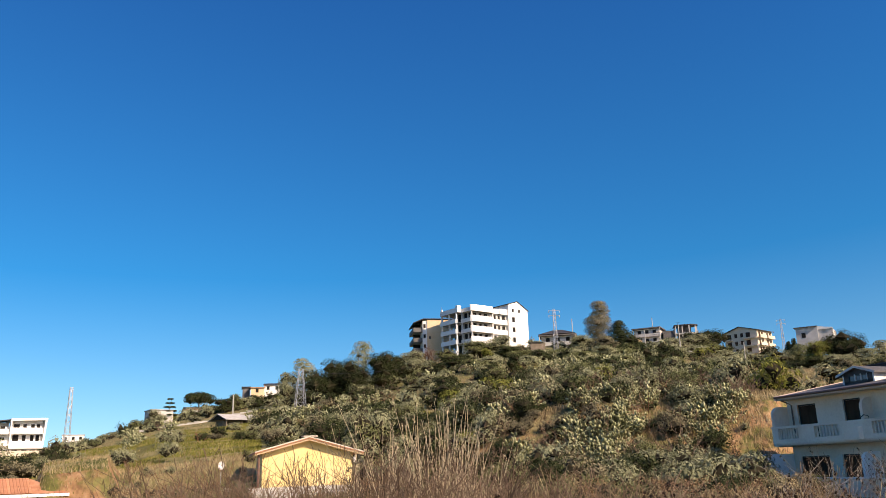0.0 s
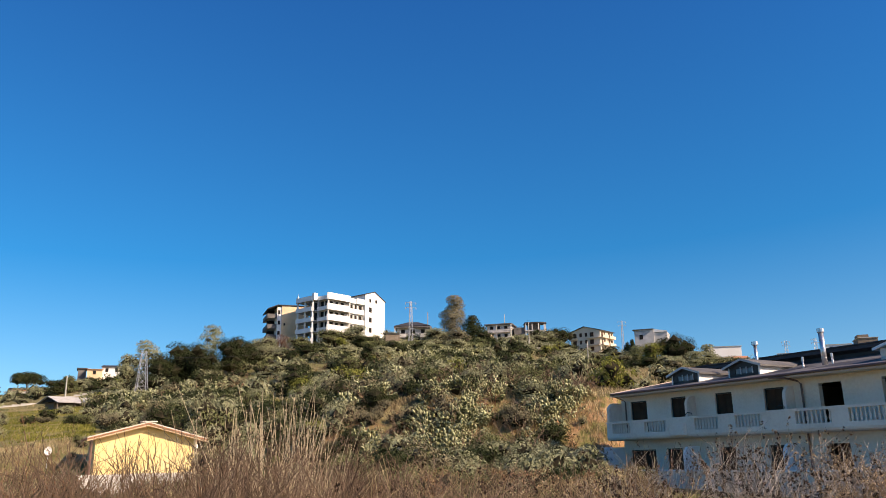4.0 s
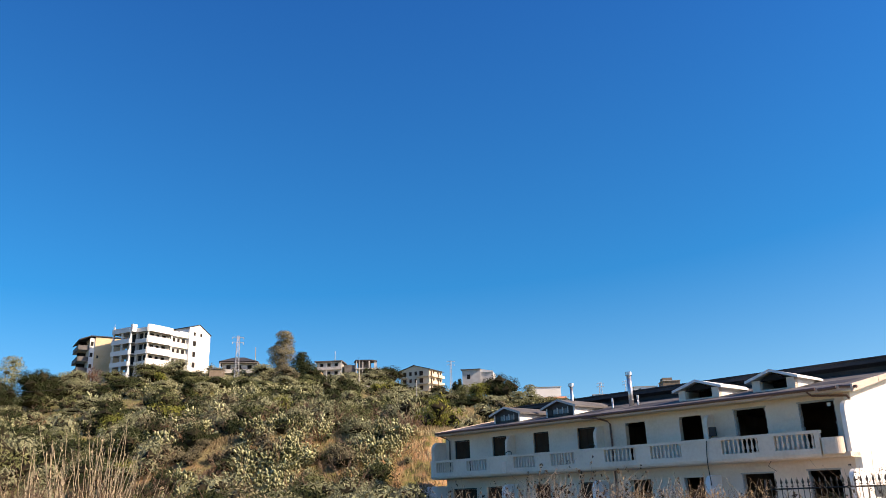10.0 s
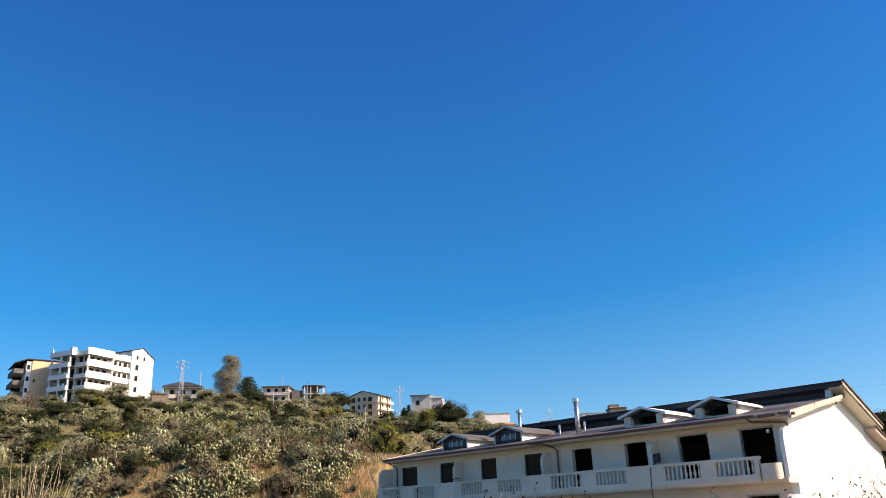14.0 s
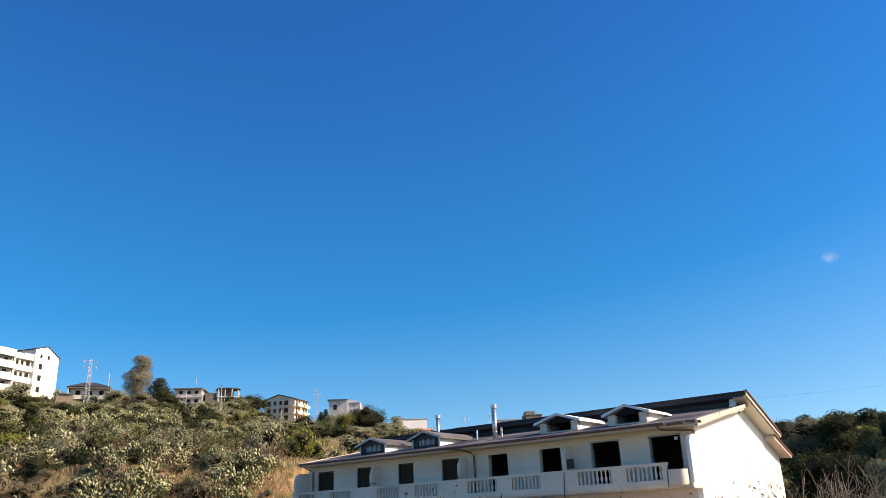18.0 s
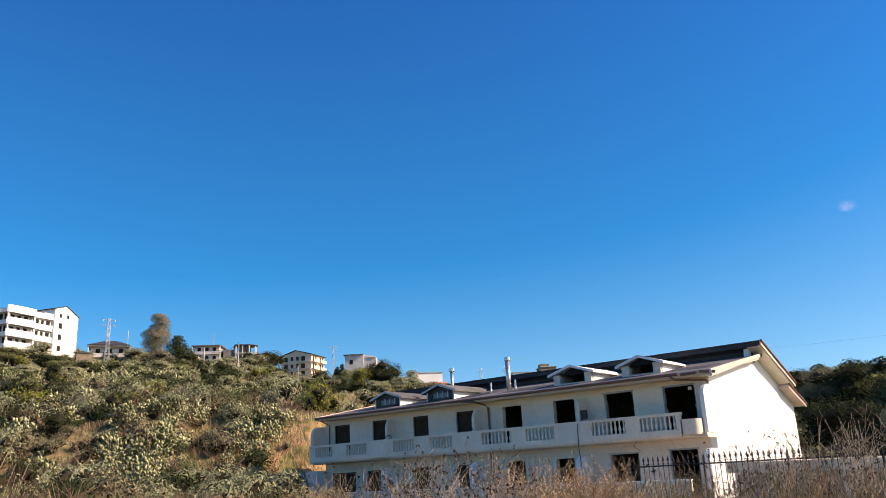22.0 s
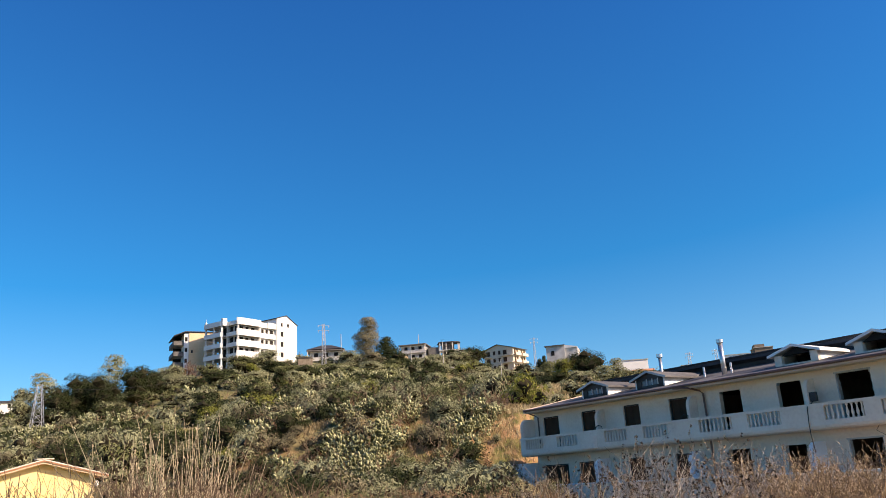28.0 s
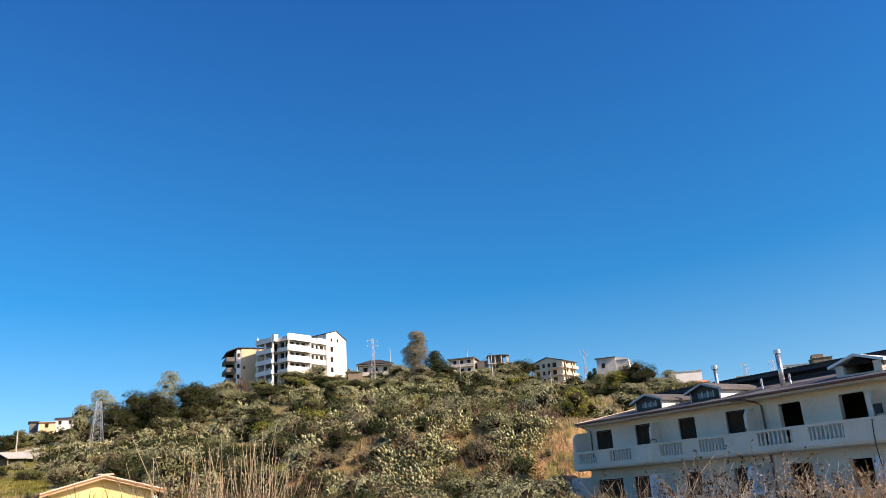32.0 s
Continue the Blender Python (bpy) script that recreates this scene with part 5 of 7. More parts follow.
# ---- the iron fence and the walls to the near side of the row houses ----
def fence():
    f = thing("fence", Matrix.Identity(4), "black wrought-iron fence with spear-headed pickets", "fence")
    a, b = Vector(polar(44.3, 22.5)), Vector(polar(66, 20.5))
    n = int((b - a).length / 0.135)
    za, zb = height(-0.5, 22.5), height(-0.2, 20.5)
    picket = Shape().tube([(0, 0, -1.3), (0, 0, 0.12)], 0.011, 5)
    picket.add([(0, 0, 0.27), (0.035, 0, 0.15), (0, 0.03, 0.15), (-0.035, 0, 0.15), (0, -0.03, 0.15), (0, 0, 0.08)], [(0, 1, 2), (0, 2, 3), (0, 3, 4), (0, 4, 1), (5, 2, 1), (5, 3, 2), (5, 4, 3), (5, 1, 4)])
    picket.box(-0.028, -0.012, 0.045, 0.028, 0.012, 0.07)
    me = picket.mesh("picket", IRON)
    turn = math.atan2(b.y - a.y, b.x - a.x)
    for k in range(n + 1):
        p = a.lerp(b, k / n)
        share("picket", me, f, pose(p.x, p.y, za + (zb - za) * k / n, 0, 0, math.degrees(turn)))
    part("rail", Shape().tube([(a.x, a.y, za), (b.x, b.y, zb)], 0.022, 6), IRON, f)
    part("rail", Shape().tube([(a.x, a.y, za - 1.1), (b.x, b.y, zb - 1.1)], 0.022, 6), IRON, f)
    for k in (0, n // 4, n // 2, 3 * n // 4, n):
        p = a.lerp(b, k / n)
        z = za + (zb - za) * k / n
        post = part("post", Shape().tube([(p.x, p.y, z - 1.6), (p.x, p.y, z + 0.16)], 0.03, 6), IRON, f)
    plinth = thing("plinth_wall", Matrix.Translation((a.x, a.y, 0)) @ Euler((0, 0, turn)).to_matrix().to_4x4(), "low concrete plinth wall carrying the iron fence", "wall")
    part("base", Shape().box(-0.3, -0.12, -1.0, (b - a).length, 0.12, za - 1.25), CONCRETE, plinth)
    part("coping", Shape().box(-0.35, -0.16, za - 1.25, (b - a).length, 0.16, za - 1.2), CONCRETE, plinth)


fence()
yard = thing("yard_wall", Matrix.Translation(polar(50.5, 33.5)) @ Euler((0, 0, radians(-58))).to_matrix().to_4x4(), "tan concrete canopy edge and yard wall beside the gable", "wall")
part("canopy_edge", Shape().box(0.0, 0, 1.05, 15.5, 3.0, 1.45), BEIGE, yard)
part("wall", Shape().box(0.2, 2.5, -1.2, 15.2, 2.7, 1.04), CONCRETE, yard)
for x in (0.4, 4.0, 7.6, 11.2, 14.8):
    part("pier", Shape().box(x - 0.15, 0.1, -1.2, x + 0.15, 0.4, 1.04), CONCRETE, yard)


# ---- one small wisp of cloud ----
def cloud():
    m = bpy.data.materials.new("thin_cloud")
    m.use_nodes = True
    n, l = m.node_tree.nodes, m.node_tree.links
    mix, clear = n.new("ShaderNodeMixShader"), n.new("ShaderNodeBsdfTransparent")
    vapour = n.new("ShaderNodeBsdfTranslucent")
    vapour.inputs["Color"].default_value = (0.95, 0.95, 0.95, 1)
    co, ball, puff = n.new("ShaderNodeTexCoord"), n.new("ShaderNodeTexGradient"), n.new("ShaderNodeTexNoise")
    ball.gradient_type = "SPHERICAL"
    puff.inputs["Scale"].default_value = 3.0
    puff.inputs["Detail"].default_value = 4
    l.new(co.outputs["Object"], ball.inputs["Vector"])
    l.new(co.outputs["Object"], puff.inputs["Vector"])
    mul, ease = n.new("ShaderNodeMath"), n.new("ShaderNodeMapRange")
    mul.operation = "MULTIPLY"
    ease.inputs[1].default_value, ease.inputs[2].default_value = 0.05, 0.5
    ease.inputs[3].default_value, ease.inputs[4].default_value = 0.0, 0.13
    l.new(ball.outputs["Fac"], mul.inputs[0])
    l.new(puff.outputs["Fac"], mul.inputs[1])
    l.new(mul.outputs[0], ease.inputs[0])
    l.new(ease.outputs[0], mix.inputs[0])
    l.new(clear.outputs[0], mix.inputs[1])
    l.new(vapour.outputs[0], mix.inputs[2])
    l.new(mix.outputs[0], n["Material Output"].inputs["Surface"])
    v = [(0.0, 0.0, 0.0)] + [(k / 5 * math.cos(a), 0.25 * (k / 5) ** 2, k / 5 * math.sin(a)) for k in range(1, 6) for a in [2 * math.pi * i / 20 for i in range(20)]]
    f = [(0, 1 + i, 1 + (i + 1) % 20) for i in range(20)] + [(1 + 20 * k + i, 21 + 20 * k + i, 21 + 20 * k + (i + 1) % 20, 1 + 20 * k + (i + 1) % 20) for k in range(4) for i in range(20)]
    ob = new("cloud", Shape().add(v, f).mesh("cloud", m, True))
    ob.matrix_world = Matrix.LocRotScale(polar(60.25, 1500, height(15.6, 1500)), Euler((radians(15), 0, radians(-60.25))), (20, 14, 14))
    ob.visible_shadow = False
    tagged(ob, "tiny faint white wisp of cloud", "cloud", kind="stuff")


cloud()

# ---- plants ----
def gz(x, y):
    return float(ground_z(np.array([x]), np.array([y]))[0])


def leaf_cloud(rng, n, lobes, size, hang=0.0):
    """Small four-cornered leaf clumps spread through the outer part of some rounded lobes (cx, cy, cz, rx, ry, rz)."""
    L = np.array(lobes, float)
    w = (L[:, 3] * L[:, 4] * L[:, 5]) ** (2 / 3)
    k = rng.choice(len(L), n, p=w / w.sum())
    d = rng.normal(size=(n, 3))
    d /= np.linalg.norm(d, axis=1)[:, None]
    d[:, 2] = np.where(d[:, 2] < -0.45, -d[:, 2], d[:, 2])
    rad = rng.uniform(0.45, 1.06, n) ** 0.6
    c = L[k, :3] + d * L[k, 3:] * rad[:, None]
    nrm = d + rng.normal(size=(n, 3)) * 0.5
    nrm /= np.linalg.norm(nrm, axis=1)[:, None]
    a = np.cross(nrm, rng.normal(size=(n, 3)))
    a /= np.linalg.norm(a, axis=1)[:, None] + 1e-9
    a[:, 2] -= hang
    b = np.cross(nrm, a)
    s = size * rng.uniform(0.55, 1.35, n)[:, None]
    q = np.stack([c - a * s * 0.9, c + b * s * 0.55, c + a * s * 0.9, c - b * s * 0.55], 1)
    return q.reshape(-1, 3)


def three_cornered(v):
    """Leaves that stay far off lose one corner."""
    return v.reshape(-1, 4, 3)[:, :3].reshape(-1, 3)


def shade_mass(rng, lobes, share_=0.62):
    """Twigs and the shade among them, put in as dark lumps: one uneven lump of eight faces a lobe, under the leaves."""
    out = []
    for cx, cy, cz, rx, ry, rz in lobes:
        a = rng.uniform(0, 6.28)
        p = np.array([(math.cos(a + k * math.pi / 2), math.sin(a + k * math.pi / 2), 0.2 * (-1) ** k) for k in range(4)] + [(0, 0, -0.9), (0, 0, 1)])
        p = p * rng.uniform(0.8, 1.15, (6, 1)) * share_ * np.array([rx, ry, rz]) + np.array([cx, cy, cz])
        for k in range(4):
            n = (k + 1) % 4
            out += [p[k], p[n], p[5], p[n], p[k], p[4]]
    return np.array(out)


def shade_mask(n_verts, lobes):
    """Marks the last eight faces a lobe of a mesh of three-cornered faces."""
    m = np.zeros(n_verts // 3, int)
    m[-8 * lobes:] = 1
    return m


def quad_faces(nv):
    return np.arange(nv).reshape(-1, 4)


def prisms(p0, p1, r0, r1):
    """Three-sided tapering sticks from arrays of ends and radii: vertices and faces."""
    d = p1 - p0
    d /= np.linalg.norm(d, axis=1)[:, None] + 1e-9
    e = np.cross(d, np.array([0.31, 0.87, 0.38]))
    e /= np.linalg.norm(e, axis=1)[:, None] + 1e-9
    g = np.cross(d, e)
    v = []
    for p, r in ((p0, r0), (p1, r1)):
        for k in range(3):
            t = 2 * math.pi * k / 3
            v.append(p + (e * math.cos(t) + g * math.sin(t)) * np.asarray(r)[:, None])
    v = np.stack(v, 1)
    base = (np.arange(len(p0)) * 6)[:, None]
    f = np.concatenate([base + np.array([[k, (k + 1) % 3, 3 + (k + 1) % 3, 3 + k]]) for k in range(3)], 0)
    return v.reshape(-1, 3), f


def branching(rng, stems, height_, spread, levels, kids, r0, lean=0.25, wander=0.18, ratio=0.6, n=3):
    """Sticks of a branching dry shrub of about unit form: arrays p0, p1, r0, r1 and the tips."""
    segs, tips = [], []

    def grow(p, d, length, rad, lev):
        for i in range(n):
            d = d + rng.normal(size=3) * wander
            d[2] += 0.10
            d = d / np.linalg.norm(d)
            q = p + d * length / n
            segs.append((p, q, rad * (1 - 0.66 * i / n), rad * (1 - 0.66 * (i + 1) / n)))
            if lev > 0 and (i > 0 or lev == levels):
                for _ in range(rng.integers(1, kids + 1)):
                    e = d + rng.normal(size=3) * 0.55
                    e[2] = abs(e[2]) * 0.8 + 0.15
                    grow(q, e / np.linalg.norm(e), length * ratio * rng.uniform(0.7, 1.2), rad * 0.55, lev - 1)
            p = q
        tips.append((p, d))

    for _ in range(stems):
        a = rng.uniform(0, 2 * math.pi)
        s = rng.uniform(0, spread)
        d = np.array([math.cos(a) * lean, math.sin(a) * lean, 1.0]) + rng.normal(size=3) * 0.08
        grow(np.array([math.cos(a) * s * 0.4, math.sin(a) * s * 0.4, 0.0]), d / np.linalg.norm(d), height_ * rng.uniform(0.5, 0.75), r0, levels)
    p0, p1 = np.array([s[0] for s in segs]), np.array([s[1] for s in segs])
    top = max(p1[:, 2].max(), 1e-3)
    k = height_ / top
    return p0 * k, p1 * k, np.array([s[2] for s in segs]), np.array([s[3] for s in segs]), [(t[0] * k, t[1]) for t in tips]


def placed(verts, x, y, z, scale, turn, tall=1.0):
    c, s = math.cos(turn), math.sin(turn)
    v = verts * np.array([scale, scale, scale * tall])
    return np.stack([v[:, 0] * c - v[:, 1] * s + x, v[:, 0] * s + v[:, 1] * c + y, v[:, 2] + z], 1)


# -- trees --
def tree(az, r, el_top, width, mat, label, form="round", n=900, leaf=0.30, seed=0, group=""):
    """A tree with a tapering trunk, limbs and a crown of leaf clumps, standing on the ground and as tall as its top needs."""
    rng = np.random.default_rng(1000 + seed)
    x, y, _ = polar(az, r)
    z = gz(x, y)
    h = max(2.5, height(el_top, r) - z)
    t = thing("tree", Matrix.Translation((x, y, z - 0.2)), label, "tree", group)
    w = width / 2
    lobes, limbs = [], Shape()
    if form == "umbrella":
        for k in range(9):
            a = k * 2.4
            d = w * 0.75 * math.sqrt((k + 0.5) / 9)
            lobes.append((d * math.cos(a), d * math.sin(a), h * 0.76 - 0.3 * d * d / w, w * 0.44, w * 0.44, h * 0.24))
        low = 0.72
    elif form == "cone":
        for k in range(8):
            f = k / 7
            lobes.append((0.25 * rng.normal(), 0.25 * rng.normal(), h * (0.15 + 0.77 * f), w * (1.0 - 0.74 * f), w * (1.0 - 0.74 * f), h * 0.12))
        low = 0.25
    elif form == "tall":
        for k in range(9):
            f = k / 8
            a = rng.uniform(0, 6.28)
            d = w * 0.4 * (1 - 0.6 * abs(f - 0.45)) * rng.uniform(0.4, 1)
            s = w * (0.8 - 0.45 * abs(f - 0.5)) * rng.uniform(0.8, 1.15)
            lobes.append((d * math.cos(a), d * math.sin(a), h * (0.14 + 0.78 * f), s, s, h * 0.11))
        low = 0.3
    elif form == "tiers":
        for k in range(5):
            f = k / 4
            for a in range(5):
                q = a * 1.257 + k
                d = w * (1 - 0.72 * f) * 0.7
                lobes.append((d * math.cos(q), d * math.sin(q), h * (0.38 + 0.58 * f), w * 0.33 * (1.1 - 0.6 * f), w * 0.33 * (1.1 - 0.6 * f), h * 0.035))
        low = 0.35
    else:
        for k in range(8):
            a = k * 2.4 + rng.uniform(-0.4, 0.4)
            d = w * 0.58 * math.sqrt((k + 0.2) / 8)
            s = w * rng.uniform(0.38, 0.62)
            lobes.append((d * math.cos(a), d * math.sin(a), h * rng.uniform(0.42, 0.84) - 0.1 * d, s, s, min(h * 0.24, s * 1.1)))
        lobes.append((0, 0, h * 0.42, w * 0.8, w * 0.8, h * 0.34))
        lobes.append((w * 0.3 * rng.normal(), w * 0.3 * rng.normal(), h * 0.2, w * 0.8, w * 0.8, h * 0.2))
        low = 0.3
    v = np.concatenate([three_cornered(leaf_cloud(rng, int(n * 2.6), lobes, leaf * 0.86)), shade_mass(rng, lobes, 0.36 if form == "tall" else 0.66)])
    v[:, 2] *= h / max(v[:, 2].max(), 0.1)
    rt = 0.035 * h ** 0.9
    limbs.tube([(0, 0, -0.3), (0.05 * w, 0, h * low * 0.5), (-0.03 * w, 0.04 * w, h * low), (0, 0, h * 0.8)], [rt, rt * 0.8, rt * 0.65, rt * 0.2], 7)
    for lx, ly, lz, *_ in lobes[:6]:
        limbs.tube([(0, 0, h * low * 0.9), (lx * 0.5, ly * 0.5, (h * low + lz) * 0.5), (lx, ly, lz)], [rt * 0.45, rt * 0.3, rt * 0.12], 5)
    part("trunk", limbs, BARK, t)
    part("crown", quads_mesh("crown", v, np.arange(len(v)).reshape(-1, 3), mat, shade_mask(len(v), len(lobes))), mat, t)
    return t


tree(11.15, 214, 11.25, 9.4, BRONZE_LEAF, "tall bronze-green eucalyptus on the ridge", "tall", 8500, 0.21, 1)
tree(12.65, 206, 9.8, 13.0, DARK_LEAF, "dark green conifer beside the eucalyptus", "cone", 4200, 0.27, 2)
tree(-10.1, 182, 7.8, 7.5, OLIVE, "airy grey-green eucalyptus above the lattice pylon", "tall", 2600, 0.24, 3)
tree(-11.3, 182, 6.9, 6.0, OLIVE, "grey-green tree on the ridge", "round", 1400, 0.27, 4)
tree(-6.3, 186, 9.0, 8.0, OLIVE, "grey-green eucalyptus with yellowing top", "tall", 2200, 0.24, 5)
tree(-5.9, 188, 8.8, 3.4, BRIGHT_LEAF, "small yellow-green eucalyptus on the ridge", "tall", 350, 0.28, 55)
tree(-4.6, 184, 8.2, 9.0, DARK_LEAF, "round dark green tree on the ridge", "round", 2600, 0.27, 6)
tree(-7.6, 180, 7.75, 10.5, DARK_LEAF, "dense dark green tree on the slope", "round", 2600, 0.28, 7)
tree(-9.0, 178, 7.0, 9.5, DARK_LEAF, "dense dark green tree beside the pylon", "round", 2400, 0.28, 8)
tree(-6.5, 176, 7.7, 8.5, DARK_LEAF, "dark tree on the slope", "round", 1800, 0.26, 9)
tree(-2.3, 196, 8.3, 10, OLIVE, "grey-green tree below the orange building", "round", 1800, 0.27, 10)
tree(-3.2, 200, 7.7, 9.0, DARK_LEAF, "dark tree below the orange building", "round", 1600, 0.27, 11)
tree(0.2, 195, 8.25, 8, SHRUB, "green tree below the white apartments", "round", 800, 0.3, 12)
tree(2.4, 196, 8.8, 10, SHRUB, "dense green tree in front of the white apartments", "round", 2000, 0.26, 13)
tree(4.0, 197, 9.15, 8.0, OLIVE, "grey-green tree in front of the white apartments", "round", 1000, 0.3, 14)
tree(3.1, 192, 8.25, 3.6, BRIGHT_LEAF, "small yellow-green tree below the apartments", "round", 400, 0.26, 15)
tree(4.7, 196, 8.4, 5.2, OLIVE, "pale olive tree under the gable", "round", 700, 0.28, 56)
tree(6.6, 203, 8.75, 5.5, OLIVE, "olive tree beside the low grey house", "round", 700, 0.28, 16)
tree(9.6, 206, 8.9, 5.0, SHRUB, "green tree beside the eucalyptus", "round", 700, 0.28, 17)
tree(10.3, 204, 8.6, 6.0, OLIVE, "olive tree below the eucalyptus", "round", 800, 0.28, 18)
tree(13.3, 200, 8.2, 4.5, SHRUB, "green tree on the ridge", "round", 600, 0.28, 19)
for k, (a, r, e, w, m) in enumerate(((1.0, 184, 7.9, 9, DARK_LEAF), (3.4, 183, 7.7, 9, OLIVE), (5.6, 186, 8.0, 9, SHRUB), (7.2, 188, 8.1, 8, OLIVE), (8.4, 186, 8.0, 9, SHRUB), (9.2, 180, 7.6, 9, OLIVE), (11.6, 184, 8.0, 9, OLIVE), (12.9, 186, 7.8, 9, SHRUB), (14.2, 205, 7.8, 9, OLIVE), (16.0, 268, 8.35, 9, OLIVE), (17.3, 266, 8.25, 10, OLIVE), (18.2, 268, 8.2, 8, SHRUB), (15.0, 262, 8.2, 8, OLIVE), (13.6, 262, 8.2, 8, SHRUB), (10.0, 176, 7.2, 8, SHRUB), (6.0, 170, 7.0, 8, OLIVE), (2.0, 172, 7.0, 8, SHRUB))):
    tree(a, r, e, w, m, "bushy tree along the ridge below the houses", "round", 1500, 0.26, 140 + k, "trees along the ridge")
for k, (a, r, e, w, m) in enumerate(((10.0, 202, 8.9, 8, OLIVE), (11.5, 200, 8.7, 9, BRONZE_LEAF), (13.2, 203, 8.6, 8, DARK_LEAF), (17.5, 284, 8.7, 7, DARK_LEAF), (18.5, 288, 8.75, 8, DARK_LEAF), (19.6, 300, 7.2, 9, DARK_LEAF), (20.9, 305, 6.9, 9, OLIVE), (22.4, 300, 7.3, 9, DARK_LEAF), (-3.6, 190, 7.9, 8, DARK_LEAF), (4.6, 193, 8.3, 7, DARK_LEAF))):
    tree(a, r, e, w, m, "dense tree on the ridge before the houses", "round", 1500, 0.26, 170 + k, "trees along the ridge")
dot = np.random.default_rng(91)
for k in range(30):
    a, r = dot.uniform(-9, 21), dot.uniform(96, 178)
    x, y, _z = polar(a, r)
    tree(a, r, math.degrees(math.atan2(gz(x, y) + dot.uniform(2.2, 4.2) - EYE, r)), dot.uniform(3.4, 6.5), (DARK_LEAF, SHRUB, DARK_LEAF, OLIVE)[k % 4], "low wide evergreen tree on the scrubby slope", "round", 900, 0.22, 190 + k, "low trees on the slope")
tree(-17.3, 262, 5.45, 9.6, DARK_LEAF, "flat-topped umbrella pine above a small house", "umbrella", 4200, 0.26, 20)
tree(-19.15, 258, 5.0, 5.5, DARK_LEAF, "dark tiered araucaria beside the stone house", "tiers", 1300, 0.25, 21)
for k, (a, e, w, m) in enumerate(((-15.6, 5.0, 7, DARK_LEAF), (-14.9, 5.35, 6, SHRUB), (-14.0, 5.1, 8, OLIVE), (-16.2, 4.5, 6, OLIVE), (-13.2, 4.8, 5, SHRUB), (-20.1, 4.3, 7, OLIVE), (-21.2, 3.6, 6, SHRUB), (-19.7, 4.2, 6, OLIVE), (-13.6, 5.2, 6, DARK_LEAF), (-12.3, 5.2, 6, OLIVE), (-11.2, 5.7, 7, OLIVE))):
    tree(a, 236 + 3 * k, e, w, m, "mixed tree on the far slope", "round", 700, 0.32, 30 + k, "trees on the far slope")
for k, (a, r, e, w, m, f) in enumerate(((26.5, 214, 7.75, 6.0, DARK_LEAF, "round"), (27.4, 214, 8.0, 7.0, DARK_LEAF, "round"), (25.4, 212, 7.4, 5.5, BRIGHT_LEAF, "round"), (24.2, 225, 7.3, 4.5, SHRUB, "tall"),
                                        (23.4, 226, 7.0, 8.0, OLIVE, "round"), (28.9, 220, 7.1, 5.0, OLIVE, "tall"), (29.6, 230, 6.3, 6.0, OLIVE, "round"), (30.6, 240, 6.2, 6.0, SHRUB, "round"), (24.8, 208, 6.4, 7.0, DARK_LEAF, "round"), (26.8, 206, 6.5, 7.0, OLIVE, "round"), (28.1, 207, 6.7, 5.0, OLIVE, "tall"))):
    tree(a, r, e, w * 1.45, m, "pine or olive of the grove by the flat-roofed house", f, 1700, 0.26, 60 + k, "grove by the flat-roofed house")
for k, (a, r, e, w, m, f) in enumerate(((19.1, 310, 8.75, 8.0, DARK_LEAF, "round"), (17.9, 276, 8.65, 6.0, OLIVE, "round"), (18.7, 280, 8.5, 6.0, DARK_LEAF, "round"), (24.0, 250, 7.7, 3.0, DARK_LEAF, "cone"), (23.7, 252, 7.5, 3.0, DARK_LEAF, "cone"), (18.35, 312, 8.5, 3.0, DARK_LEAF, "cone"), (16.2, 250, 7.9, 8.0, OLIVE, "round"), (17.6, 252, 7.6, 8.5, OLIVE, "round"), (18.8, 262, 7.8, 7.0, SHRUB, "round"), (19.3, 255, 7.2, 8.0, OLIVE, "round"),
                                        (15.2, 240, 7.7, 6.0, OLIVE, "round"), (21.6, 262, 6.3, 7.0, OLIVE, "round"), (22.8, 270, 6.8, 6.0, SHRUB, "round"), (20.2, 240, 6.2, 6.0, OLIVE, "round"))):
    tree(a, r, e, w * 1.7, m, "olive or oak on the slope by the beige building", f, 1400, 0.28, 80 + k, "trees by the beige building")
# most take the dark leaf colour, which carries the shade on this bank
for k, (a, r, e, w, m) in enumerate(((53.2, 96, 5.2, 5, SHRUB), (55.2, 92, 5.55, 6, DARK_LEAF), (57.2, 88, 5.6, 7.5, BRONZE_LEAF), (58.6, 86, 5.85, 6, DARK_LEAF), (60.2, 90, 4.7, 5, DARK_LEAF), (62.3, 92, 5.5, 5, DARK_LEAF), (63.8, 88, 6.1, 6, SHRUB), (65.5, 86, 6.6, 6, DARK_LEAF),
                                     (51.5, 90, 4.2, 6, DARK_LEAF), (56.4, 76, 3.6, 7, DARK_LEAF), (59.4, 74, 3.4, 7, DARK_LEAF), (61.8, 72, 3.4, 6, SHRUB), (64.4, 72, 3.6, 7, DARK_LEAF), (54.0, 74, 3.2, 6, SHRUB), (61.3, 62, 2.9, 3.0, OLIVE))):
    tree(a, r, e, w, m, "dark leafy tree on the shaded bank beside the gable", "round", 2600, 0.17, 100 + k, "trees beside the gable")


